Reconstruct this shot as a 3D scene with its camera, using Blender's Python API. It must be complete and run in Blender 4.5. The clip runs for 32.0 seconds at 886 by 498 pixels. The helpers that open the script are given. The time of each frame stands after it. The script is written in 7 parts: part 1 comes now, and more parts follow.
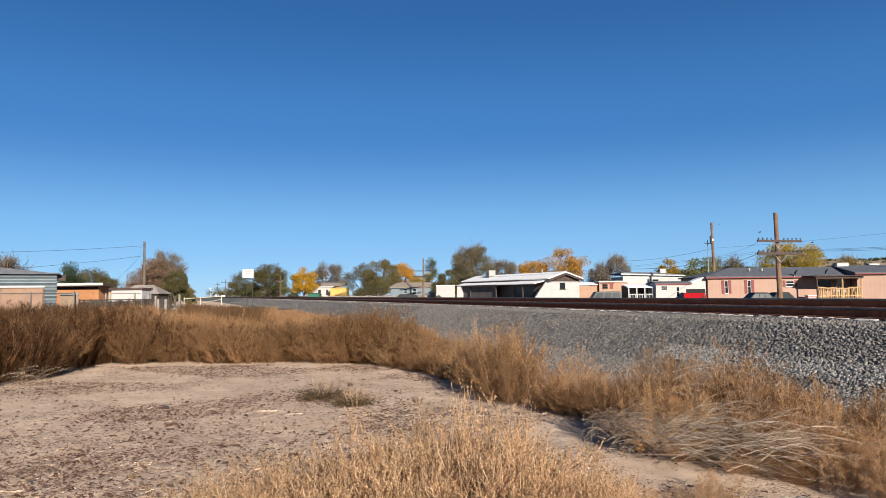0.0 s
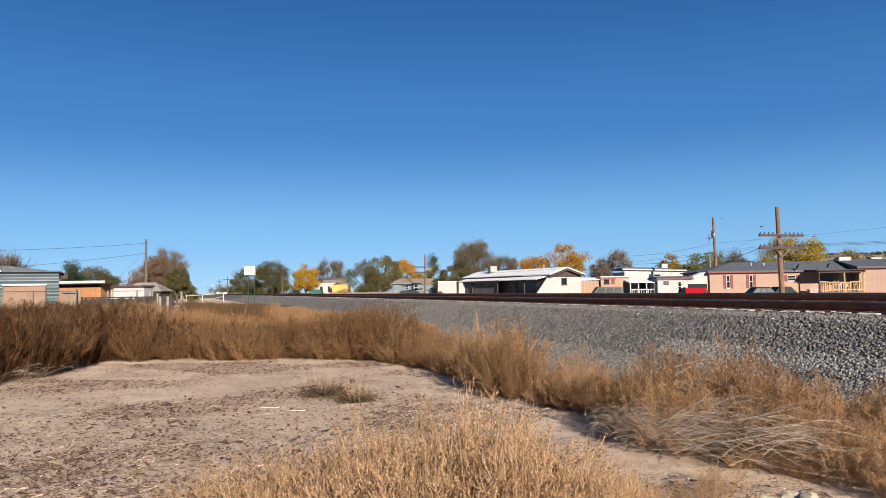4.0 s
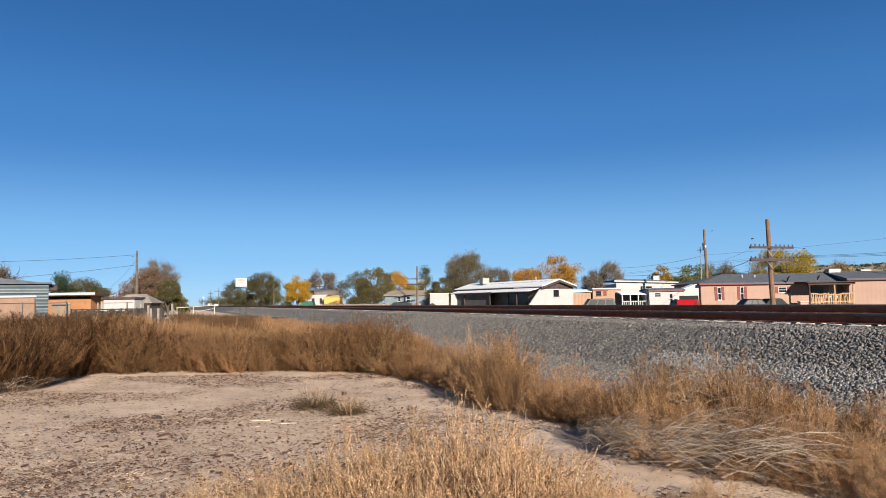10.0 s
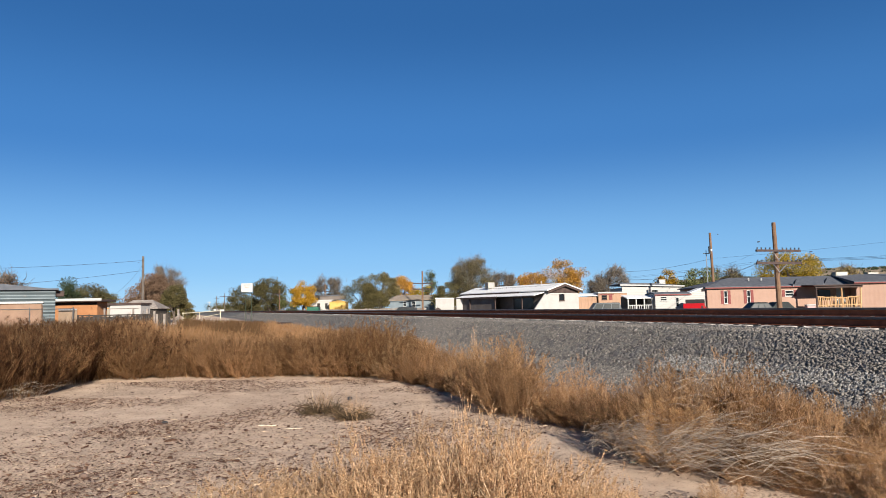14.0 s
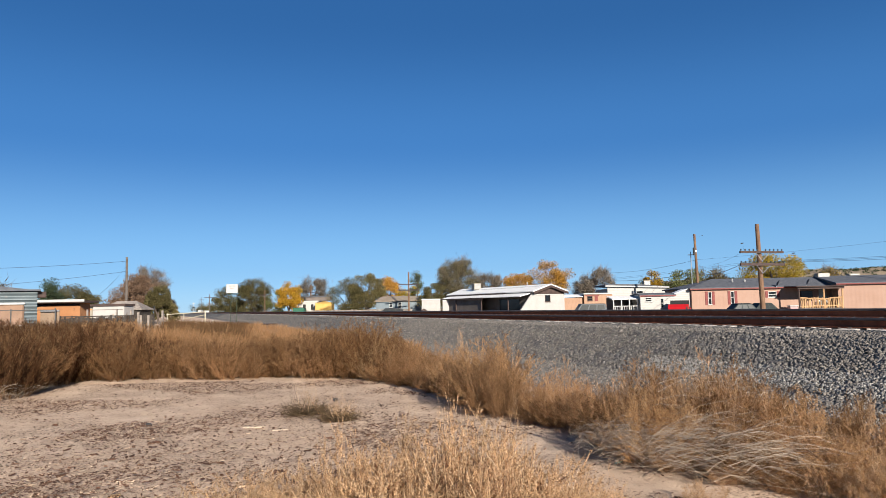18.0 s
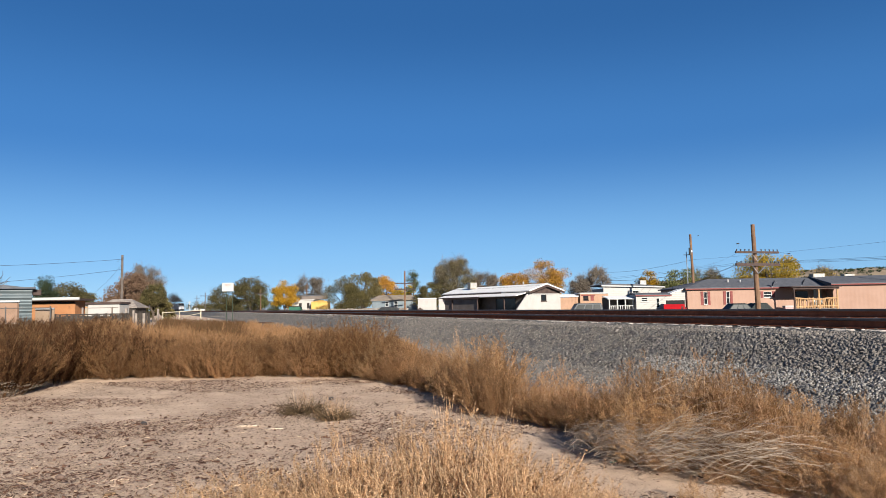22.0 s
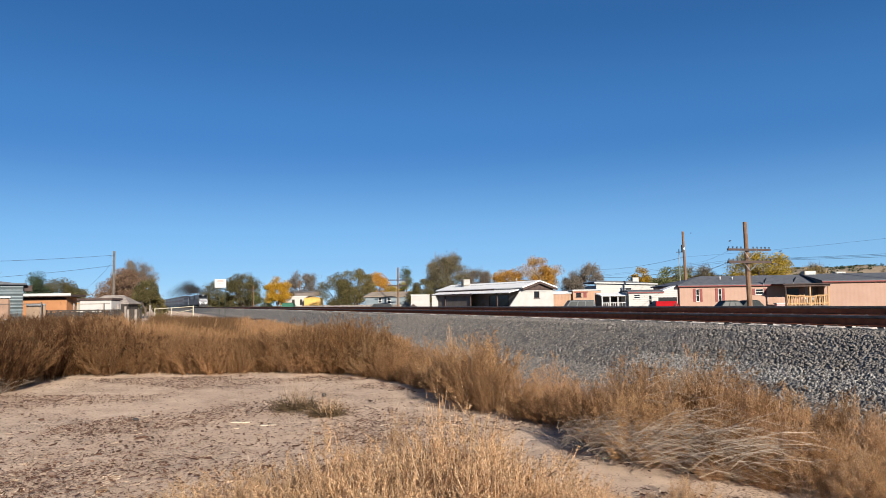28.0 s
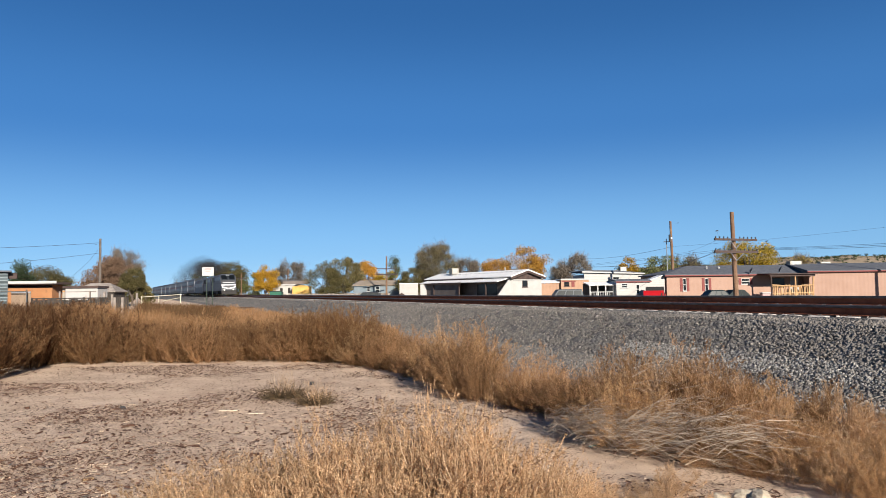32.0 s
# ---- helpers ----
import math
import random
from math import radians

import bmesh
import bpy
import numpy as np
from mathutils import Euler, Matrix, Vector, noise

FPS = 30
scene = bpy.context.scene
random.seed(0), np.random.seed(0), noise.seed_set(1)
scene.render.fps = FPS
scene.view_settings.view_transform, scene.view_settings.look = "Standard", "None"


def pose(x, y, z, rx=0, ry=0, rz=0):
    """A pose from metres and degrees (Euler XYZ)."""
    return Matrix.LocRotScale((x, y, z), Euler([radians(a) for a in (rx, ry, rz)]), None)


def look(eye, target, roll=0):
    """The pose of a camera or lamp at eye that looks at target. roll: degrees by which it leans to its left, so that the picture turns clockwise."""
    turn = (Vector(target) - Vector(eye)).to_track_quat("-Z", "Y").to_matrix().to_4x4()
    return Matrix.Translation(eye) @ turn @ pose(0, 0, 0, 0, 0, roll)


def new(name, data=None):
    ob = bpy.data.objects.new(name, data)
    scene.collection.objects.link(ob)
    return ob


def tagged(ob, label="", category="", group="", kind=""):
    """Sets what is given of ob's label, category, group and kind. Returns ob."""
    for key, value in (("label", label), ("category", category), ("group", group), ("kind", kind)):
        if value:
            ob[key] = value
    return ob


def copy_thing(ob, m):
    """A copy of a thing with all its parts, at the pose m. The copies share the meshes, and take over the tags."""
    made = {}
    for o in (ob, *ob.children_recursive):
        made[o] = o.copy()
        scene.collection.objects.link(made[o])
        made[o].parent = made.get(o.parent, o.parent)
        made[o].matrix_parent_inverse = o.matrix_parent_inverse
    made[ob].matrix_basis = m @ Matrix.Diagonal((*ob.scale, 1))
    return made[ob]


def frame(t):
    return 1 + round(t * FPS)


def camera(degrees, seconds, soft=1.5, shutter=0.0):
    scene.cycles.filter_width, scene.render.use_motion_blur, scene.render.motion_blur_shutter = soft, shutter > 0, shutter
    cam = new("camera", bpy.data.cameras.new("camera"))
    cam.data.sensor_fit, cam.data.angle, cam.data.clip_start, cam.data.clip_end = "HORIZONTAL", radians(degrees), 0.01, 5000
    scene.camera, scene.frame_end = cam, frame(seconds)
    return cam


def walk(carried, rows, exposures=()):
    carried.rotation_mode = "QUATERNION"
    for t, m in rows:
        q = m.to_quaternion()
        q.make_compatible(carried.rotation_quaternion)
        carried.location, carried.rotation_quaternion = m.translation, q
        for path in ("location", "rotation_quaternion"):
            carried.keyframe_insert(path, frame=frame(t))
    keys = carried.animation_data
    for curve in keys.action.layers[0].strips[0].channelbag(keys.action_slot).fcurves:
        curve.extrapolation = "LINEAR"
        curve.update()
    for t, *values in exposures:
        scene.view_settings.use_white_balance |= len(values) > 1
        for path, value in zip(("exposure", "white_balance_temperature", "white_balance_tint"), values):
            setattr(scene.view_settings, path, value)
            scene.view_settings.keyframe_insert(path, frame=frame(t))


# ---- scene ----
# The stand of the camera: on the dirt lot, held at eye height; it only turns.
EYE = (0.0, 0.0, 1.6)


def view(yaw, pitch, roll):
    return Matrix.Translation(EYE) @ pose(0, 0, 0, 90 + pitch, 0, yaw) @ pose(0, 0, 0, 0, 0, roll)


cam = camera(64.0, 32.0, soft=0.5)
walk(cam, [
    (0, view(0.000, 3.631, -0.660)),
    (0.5, view(-0.091, 3.441, -0.542)),
    (1, view(-0.009, 3.446, -0.640)),
    (1.5, view(-0.187, 3.558, -0.650)),
    (2, view(-0.143, 3.596, -0.561)),
    (2.5, view(-0.156, 3.466, -0.535)),
    (3, view(-0.036, 3.323, -0.753)),
    (3.5, view(0.051, 3.316, -0.855)),
    (5.5, view(0.293, 3.302, -1.139)),
    (6, view(0.223, 3.254, -1.041)),
    (6.5, view(0.295, 3.200, -0.985)),
    (7, view(0.306, 3.325, -0.855)),
    (7.5, view(0.312, 3.397, -0.842)),
    (8, view(0.267, 3.533, -0.834)),
    (8.5, view(-0.092, 3.989, -0.799)),
    (9, view(-0.443, 4.359, -0.752)),
    (9.5, view(-0.532, 4.356, -0.858)),
    (10, view(-0.522, 4.258, -0.937)),
    (10.5, view(-0.345, 4.129, -0.895)),
    (11, view(-0.269, 4.202, -0.906)),
    (11.5, view(-0.270, 4.299, -0.885)),
    (12, view(-0.320, 4.328, -0.797)),
    (12.5, view(-0.319, 4.259, -0.799)),
    (13, view(-0.311, 4.216, -0.720)),
    (13.5, view(-0.230, 4.194, -0.703)),
    (14, view(-0.107, 4.633, -1.136)),
    (14.5, view(-0.528, 4.315, -1.174)),
    (16.5, view(-0.856, 4.549, -1.131)),
    (17, view(-0.954, 4.660, -1.094)),
    (17.5, view(-1.132, 4.745, -1.106)),
    (18, view(-1.220, 4.693, -1.154)),
    (18.5, view(-1.258, 4.687, -1.172)),
    (19, view(-1.356, 4.667, -1.172)),
    (19.5, view(-1.391, 4.694, -1.151)),
    (20, view(-1.395, 4.672, -1.148)),
    (20.5, view(-1.425, 4.620, -1.137)),
    (21, view(-1.476, 4.580, -1.049)),
    (21.5, view(-1.473, 4.562, -0.994)),
    (22, view(-1.520, 4.618, -0.974)),
    (22.5, view(-1.588, 4.627, -0.938)),
    (23, view(-1.590, 4.628, -0.998)),
    (23.5, view(-1.573, 4.640, -1.024)),
    (24, view(-1.634, 4.576, -1.024)),
    (24.5, view(-1.757, 4.630, -0.967)),
    (25, view(-1.821, 4.538, -0.896)),
    (25.5, view(-1.931, 4.365, -0.961)),
    (27.5, view(-2.010, 4.396, -0.964)),
    (28, view(-2.062, 4.340, -0.881)),
    (28.5, view(-2.067, 4.214, -0.860)),
    (29, view(-2.159, 3.923, -0.907)),
    (29.5, view(-2.313, 3.909, -0.837)),
    (30, view(-2.571, 3.821, -0.704)),
    (30.5, view(-2.702, 3.611, -0.809)),
    (31, view(-2.856, 3.525, -0.966)),
    (31.5, view(-2.916, 3.574, -1.031)),
    (32, view(-2.968, 3.424, -0.735)),
], exposures=[(0, 1.10), (32, 1.10)])

# ---- daylight: clear autumn sky, low sun from behind and to the right ----
SUN = Vector((0.325, -0.868, 0.370)).normalized()
world = bpy.data.worlds.new("sky")
scene.world = world
world.use_nodes = True
wn = world.node_tree
sky = wn.nodes.new("ShaderNodeTexSky")
sky.sky_type = "NISHITA"
sky.sun_disc = False
sky.sun_elevation = math.asin(SUN.z)
sky.sun_rotation = math.atan2(SUN.x, SUN.y)
sky.altitude = 1500
sky.air_density, sky.dust_density, sky.ozone_density = 0.8, 0.05, 3.0
wn.nodes["Background"].inputs["Strength"].default_value = 0.046


def mixed_sky(col, tint):
    n = wn.nodes.new("ShaderNodeMix")
    n.data_type, n.blend_type = "RGBA", "MULTIPLY"
    n.inputs[0].default_value = 1.0
    wn.links.new(col, n.inputs[6])
    n.inputs[7].default_value = tint
    return n.outputs[2]


deep = wn.nodes.new("ShaderNodeHueSaturation")
deep.inputs["Saturation"].default_value = 1.25
wn.links.new(sky.outputs["Color"], deep.inputs["Color"])
haze_free = mixed_sky(deep.outputs["Color"], (1.05, 1.0, 1.10, 1.0))
# the clear desert air keeps the horizon blue: thin the sky's pale rim
rim = wn.nodes.new("ShaderNodeMapRange")
rim.interpolation_type = "SMOOTHSTEP"
rim.inputs["From Min"].default_value, rim.inputs["From Max"].default_value = -0.01, 0.12
split = wn.nodes.new("ShaderNodeSeparateXYZ")
wn.links.new(wn.nodes.new("ShaderNodeTexCoord").outputs["Generated"], split.inputs[0])
wn.links.new(split.outputs["Z"], rim.inputs["Value"])
thin = wn.nodes.new("ShaderNodeMix")
thin.data_type = "RGBA"
wn.links.new(rim.outputs[0], thin.inputs[0])
thin.inputs[6].default_value, thin.inputs[7].default_value = (0.80, 0.88, 0.97, 1), (1, 1, 1, 1)
clear = wn.nodes.new("ShaderNodeMix")
clear.data_type, clear.blend_type = "RGBA", "MULTIPLY"
clear.inputs[0].default_value = 1.0
wn.links.new(haze_free, clear.inputs[6])
wn.links.new(thin.outputs[2], clear.inputs[7])
# the even blue of dry air at altitude, paler towards the horizon
air = wn.nodes.new("ShaderNodeValToRGB")
air.color_ramp.interpolation = "EASE"
stops = ((0.0, (0.29, 0.60, 0.93)), (0.06, (0.24, 0.53, 0.86)), (0.23, (0.065, 0.232, 0.56)), (0.39, (0.036, 0.145, 0.385)), (0.6, (0.02, 0.085, 0.25)), (1.0, (0.012, 0.05, 0.16)))
for spot, tone in stops[1:-1]:
    air.color_ramp.elements.new(spot)
for e, (spot, tone) in zip(air.color_ramp.elements, stops):
    e.position, e.color = spot, (*tone, 1)
wn.links.new(split.outputs["Z"], air.inputs[0])
lift = wn.nodes.new("ShaderNodeMix")
lift.data_type, lift.blend_type = "RGBA", "MULTIPLY"
lift.inputs[0].default_value, lift.inputs[7].default_value = 1.0, (9.8, 9.8, 9.9, 1)
wn.links.new(air.outputs[0], lift.inputs[6])
even = wn.nodes.new("ShaderNodeMix")
even.data_type = "RGBA"
even.inputs[0].default_value = 0.68
wn.links.new(clear.outputs[2], even.inputs[6])
wn.links.new(lift.outputs[2], even.inputs[7])
wn.links.new(even.outputs[2], wn.nodes["Background"].inputs["Color"])
sun = new("sun", bpy.data.lights.new("sun", "SUN"))
sun.data.energy, sun.data.angle, sun.data.color = 4.55, radians(0.53), (1.0, 0.93, 0.83)
sun.matrix_world = look((0, 0, 60), tuple(Vector((0, 0, 60)) - SUN))


# ---- materials ----
def nodes_of(name):
    m = bpy.data.materials.new(name)
    m.use_nodes = True
    return m, m.node_tree, m.node_tree.nodes["Principled BSDF"]


def add(nt, kind, **values):
    n = nt.nodes.new(kind)
    for key, v in values.items():
        n.inputs[key].default_value = v
    return n


def rgb(c):
    return (c[0], c[1], c[2], 1.0)


def mixed(nt, fac, a, b, mode="MIX"):
    """A colour mix; fac, a and b are sockets, colours or numbers."""
    n = nt.nodes.new("ShaderNodeMix")
    n.data_type, n.blend_type = "RGBA", mode
    for i, v in ((0, fac), (6, a), (7, b)):
        if isinstance(v, bpy.types.NodeSocket):
            nt.links.new(v, n.inputs[i])
        else:
            n.inputs[i].default_value = v if i == 0 else rgb(v)
    return n.outputs[2]


def ramp(nt, fac, lo, hi):
    n = nt.nodes.new("ShaderNodeMapRange")
    n.inputs["From Min"].default_value, n.inputs["From Max"].default_value = lo, hi
    nt.links.new(fac, n.inputs["Value"])
    return n.outputs["Result"]


def noise_of(nt, co, scale, detail=4.0, rough=0.55):
    n = add(nt, "ShaderNodeTexNoise", Scale=scale, Detail=detail, Roughness=rough)
    nt.links.new(co, n.inputs["Vector"])
    return n.outputs["Fac"]


def surface(name, a, b, scale=3.0, fine=40.0, rough=0.8, metal=0.0, bump=0.2, wear=None, vary=0.0, spec=0.3, relief=0.02):
    """A painted, wooden or mineral surface: two tones in large patches, fine grain with relief, optional wear spots, and object-wise variation."""
    m, nt, bsdf = nodes_of(name)
    co = nt.nodes.new("ShaderNodeTexCoord").outputs["Object"]
    big = ramp(nt, noise_of(nt, co, scale), 0.35, 0.65)
    grain = noise_of(nt, co, fine, 6.0, 0.65)
    col = mixed(nt, big, a, b)
    col = mixed(nt, 0.35, col, mixed(nt, ramp(nt, grain, 0.3, 0.7), (0.55, 0.55, 0.55), (1.3, 1.3, 1.3)), "MULTIPLY")
    if wear:
        spots = ramp(nt, noise_of(nt, co, scale * 2.7, 8.0, 0.7), 0.56, 0.66)
        col = mixed(nt, spots, col, wear)
    if vary:
        info = nt.nodes.new("ShaderNodeObjectInfo").outputs["Random"]
        shade = mixed(nt, info, (1 - vary,) * 3, (1 + vary,) * 3)
        col = mixed(nt, 1.0, col, shade, "MULTIPLY")
    nt.links.new(col, bsdf.inputs["Base Color"])
    bsdf.inputs["Roughness"].default_value = rough
    bsdf.inputs["Metallic"].default_value = metal
    bsdf.inputs["Specular IOR Level"].default_value = spec
    bp = add(nt, "ShaderNodeBump", Strength=bump, Distance=relief)
    nt.links.new(grain, bp.inputs["Height"])
    nt.links.new(bp.outputs["Normal"], bsdf.inputs["Normal"])
    return m


def ribbed(name, a, b, pitch, axis=2, rough=0.6, metal=0.0, depth=0.02, wear=None):
    """Sheet cladding with ribs or laps every pitch metres along an axis."""
    m = surface(name, a, b, 0.8, 30, rough, metal, 0.15, wear)
    nt, bsdf = m.node_tree, m.node_tree.nodes["Principled BSDF"]
    co = nt.nodes.new("ShaderNodeTexCoord").outputs["Object"]
    sep = nt.nodes.new("ShaderNodeSeparateXYZ")
    nt.links.new(co, sep.inputs[0])
    saw = nt.nodes.new("ShaderNodeMath")
    saw.operation = "MULTIPLY"
    saw.inputs[1].default_value = 2 * math.pi / pitch
    nt.links.new(sep.outputs[axis], saw.inputs[0])
    sine = nt.nodes.new("ShaderNodeMath")
    sine.operation = "SINE"
    nt.links.new(saw.outputs[0], sine.inputs[0])
    bp = add(nt, "ShaderNodeBump", Strength=0.9, Distance=depth)
    nt.links.new(sine.outputs[0], bp.inputs["Height"])
    old = bsdf.inputs["Normal"].links[0].from_socket
    nt.links.new(old, bp.inputs["Normal"])
    nt.links.new(bp.outputs["Normal"], bsdf.inputs["Normal"])
    return m


def leafy(name, colours, trans=0.25, rough=0.75, vary=0.24):
    """Leaves, twigs and stalks: each piece takes its own tone."""
    m, nt, bsdf = nodes_of(name)
    geo = nt.nodes.new("ShaderNodeNewGeometry").outputs["Random Per Island"]
    cr = nt.nodes.new("ShaderNodeValToRGB")
    nt.links.new(geo, cr.inputs[0])
    e = cr.color_ramp.elements
    e[0].color, e[1].color = rgb(colours[0]), rgb(colours[-1])
    for i, c in enumerate(colours[1:-1]):
        e.new((i + 1) / (len(colours) - 1)).color = rgb(c)
    info = nt.nodes.new("ShaderNodeObjectInfo").outputs["Random"]
    shade = mixed(nt, info, (1 - vary,) * 3, (1 + vary, 1 + vary * 0.8, 1 + vary * 0.6))
    col = mixed(nt, 1.0, cr.outputs[0], shade, "MULTIPLY")
    co = nt.nodes.new("ShaderNodeTexCoord").outputs["Object"]
    patch = ramp(nt, noise_of(nt, co, 1.1, 3.0), 0.3, 0.7)
    col = mixed(nt, 1.0, col, mixed(nt, patch, (0.72, 0.70, 0.68), (1.2, 1.18, 1.12)), "MULTIPLY")
    nt.links.new(col, bsdf.inputs["Base Color"])
    bsdf.inputs["Roughness"].default_value = rough
    bsdf.inputs["Specular IOR Level"].default_value = 0.15
    tr = nt.nodes.new("ShaderNodeBsdfTranslucent")
    nt.links.new(col, tr.inputs["Color"])
    mx = nt.nodes.new("ShaderNodeMixShader")
    mx.inputs[0].default_value = trans
    nt.links.new(bsdf.outputs[0], mx.inputs[1])
    nt.links.new(tr.outputs[0], mx.inputs[2])
    nt.links.new(mx.outputs[0], nt.nodes["Material Output"].inputs[0])
    return m


def glass(name, tint=(0.012, 0.014, 0.016), rough=0.12):
    m, nt, bsdf = nodes_of(name)
    bsdf.inputs["Base Color"].default_value = rgb(tint)
    bsdf.inputs["Roughness"].default_value = rough
    bsdf.inputs["Specular IOR Level"].default_value = 0.22
    return m


# ---- railway alignment: a wide curve to the left, outer rail raised ----
NEAR, HEAD, RADIUS, CANT = 11.03, radians(-17.4), 3525.0, 0.142
RAIL_TOP, RAIL_H, GAUGE = 1.267, 0.185, 1.51
CENTRE = Vector((NEAR * math.cos(HEAD) - RADIUS * math.cos(HEAD), -NEAR * math.sin(HEAD) + RADIUS * math.sin(HEAD)))
TIE_TOP = RAIL_TOP - RAIL_H
STRAIGHT = 300.0  # the curve runs out into straight track here


def along(s, off=0.0, up=0.0):
    """A place s metres along the line, off metres to the far side of the near rail."""
    a = heading(s)
    p = Vector((CENTRE.x + (RADIUS + off) * math.cos(a), CENTRE.y - (RADIUS + off) * math.sin(a), up))
    return p + Vector((math.sin(a), math.cos(a), 0)) * max(0.0, s - STRAIGHT)


def heading(s):
    return HEAD - min(s, STRAIGHT) / RADIUS


def offset_of(x, y):
    a = heading(1e6)
    p = along(STRAIGHT)
    past = (x - p.x) * math.sin(a) + (y - p.y) * math.cos(a)
    return np.where(past > 0, (x - p.x) * math.cos(a) - (y - p.y) * math.sin(a), np.hypot(x - CENTRE.x, y - CENTRE.y) - RADIUS)


def ground_z(x, y):
    """Height of the natural ground."""
    return 0.05 * np.sin(0.21 * x + 1.0) * np.sin(0.17 * y) + 0.02 * np.sin(1.1 * x) * np.sin(0.9 * y + 0.4)


# ---- mesh helpers ----
class Shape:
    """Collects the faces of one mesh."""

    def __init__(self):
        self.v, self.f = [], []

    def add(self, vs, fs):
        n = len(self.v)
        self.v += [tuple(p) for p in vs]
        self.f += [tuple(i + n for i in f) for f in fs]
        return self

    def box(self, x0, x1, y0, y1, z0, z1):
        return self.add([(x, y, z) for z in (z0, z1) for y in (y0, y1) for x in (x0, x1)],
                        [(0, 2, 3, 1), (4, 5, 7, 6), (0, 1, 5, 4), (2, 6, 7, 3), (0, 4, 6, 2), (1, 3, 7, 5)])

    def soft_box(self, x0, x1, y0, y1, z0, z1, r=0.02):
        """A box with chamfered upright and top edges."""
        ring = lambda d, z: [(x0 + d, y0, z), (x1 - d, y0, z), (x1, y0 + d, z), (x1, y1 - d, z), (x1 - d, y1, z), (x0 + d, y1, z), (x0, y1 - d, z), (x0, y0 + d, z)]
        inner = [(x0 + r, y0 + r, z1), (x1 - r, y0 + r, z1), (x1 - r, y0 + r, z1), (x1 - r, y1 - r, z1), (x1 - r, y1 - r, z1), (x0 + r, y1 - r, z1), (x0 + r, y1 - r, z1), (x0 + r, y0 + r, z1)]
        return self.loft([ring(r, z0), ring(r, z1 - r), inner])

    def loft(self, rings, caps=True, closed=True):
        n = len(rings[0])
        vs = [p for ring in rings for p in ring]
        fs = []
        for k in range(len(rings) - 1):
            for i in range(n if closed else n - 1):
                j = (i + 1) % n
                fs.append((k * n + i, k * n + j, (k + 1) * n + j, (k + 1) * n + i))
        if caps:
            fs += [tuple(range(n))[::-1], tuple((len(rings) - 1) * n + i for i in range(n))]
        return self.add(vs, fs)

    def tube(self, p, q, r0, r1=None, n=6):
        p, q = Vector(p), Vector(q)
        r1 = r0 if r1 is None else r1
        z = (q - p).normalized()
        x = z.orthogonal().normalized()
        y = z.cross(x)
        ring = lambda c, r: [c + r * (math.cos(2 * math.pi * i / n) * x + math.sin(2 * math.pi * i / n) * y) for i in range(n)]
        return self.loft([ring(p, r0), ring(q, r1)])

    def path(self, pts, r, n=4):
        """One bent tube along the points."""
        rings = []
        for i, p in enumerate(pts):
            z = (pts[min(i + 1, len(pts) - 1)] - pts[max(i - 1, 0)]).normalized()
            x = z.cross(Vector((0.31, 0.17, 0.93))).normalized()
            y = z.cross(x)
            rings.append([p + r * (math.cos(2 * math.pi * k / n) * x + math.sin(2 * math.pi * k / n) * y) for k in range(n)])
        return self.loft(rings)

    def prism(self, profile, a, b, axis="x"):
        """Extrudes a closed outline: along x the outline is (y, z); along y it is (x, z)."""
        put = (lambda u, w, t: (t, u, w)) if axis == "x" else (lambda u, w, t: (u, t, w))
        return self.loft([[put(u, w, a) for u, w in profile], [put(u, w, b) for u, w in profile]])

    def mesh(self, name):
        me = bpy.data.meshes.new(name)
        me.from_pydata(self.v, [], self.f)
        bm = bmesh.new()
        bm.from_mesh(me)
        bmesh.ops.recalc_face_normals(bm, faces=bm.faces)
        bm.to_mesh(me)
        bm.free()
        return me


def part(name, shape, material, parent=None, label="", m=None, smooth=False):
    """One mesh object, under a thing or a part."""
    me = shape if isinstance(shape, bpy.types.Mesh) else shape.mesh(name)
    if not me.materials:
        me.materials.append(material)
    shared = me.materials[0] != material
    if smooth:
        me.shade_smooth()
    ob = new(name, me)
    if shared:
        ob.material_slots[0].link = "OBJECT"
        ob.material_slots[0].material = material
    if parent:
        ob.parent = parent
    if m is not None:
        ob.matrix_basis = m
    return tagged(ob, label) if label else ob


def thing(name, m, label, category, group="", kind=""):
    ob = new(name)
    ob.empty_display_size = 0.2
    ob.matrix_basis = m
    return tagged(ob, label, category, group, kind)


def quads(name, verts, nper=4):
    """A mesh from an array of shape (n, nper, 3): strips of quads, nper 4 for one, 6 for two in a row."""
    verts = np.asarray(verts, dtype=np.float32)
    n = len(verts)
    base = (np.arange(n) * nper)[:, None]
    if nper == 4:
        idx = base + np.array([0, 1, 2, 3])
    elif nper == 3:
        idx = base + np.array([0, 1, 2])
    else:
        idx = np.concatenate([base + np.array([0, 1, 3, 2]), base + np.array([2, 3, 5, 4])], 1).reshape(-1, 4)
    k = idx.shape[1]
    me = bpy.data.meshes.new(name)
    me.vertices.add(n * nper)
    me.vertices.foreach_set("co", verts.ravel())
    me.loops.add(idx.size)
    me.loops.foreach_set("vertex_index", idx.ravel().astype(np.int32))
    me.polygons.add(len(idx))
    me.polygons.foreach_set("loop_start", (np.arange(len(idx)) * k).astype(np.int32))
    me.update(calc_edges=True)
    return me


def unit(v):
    return v / np.maximum(np.linalg.norm(v, axis=-1, keepdims=True), 1e-9)


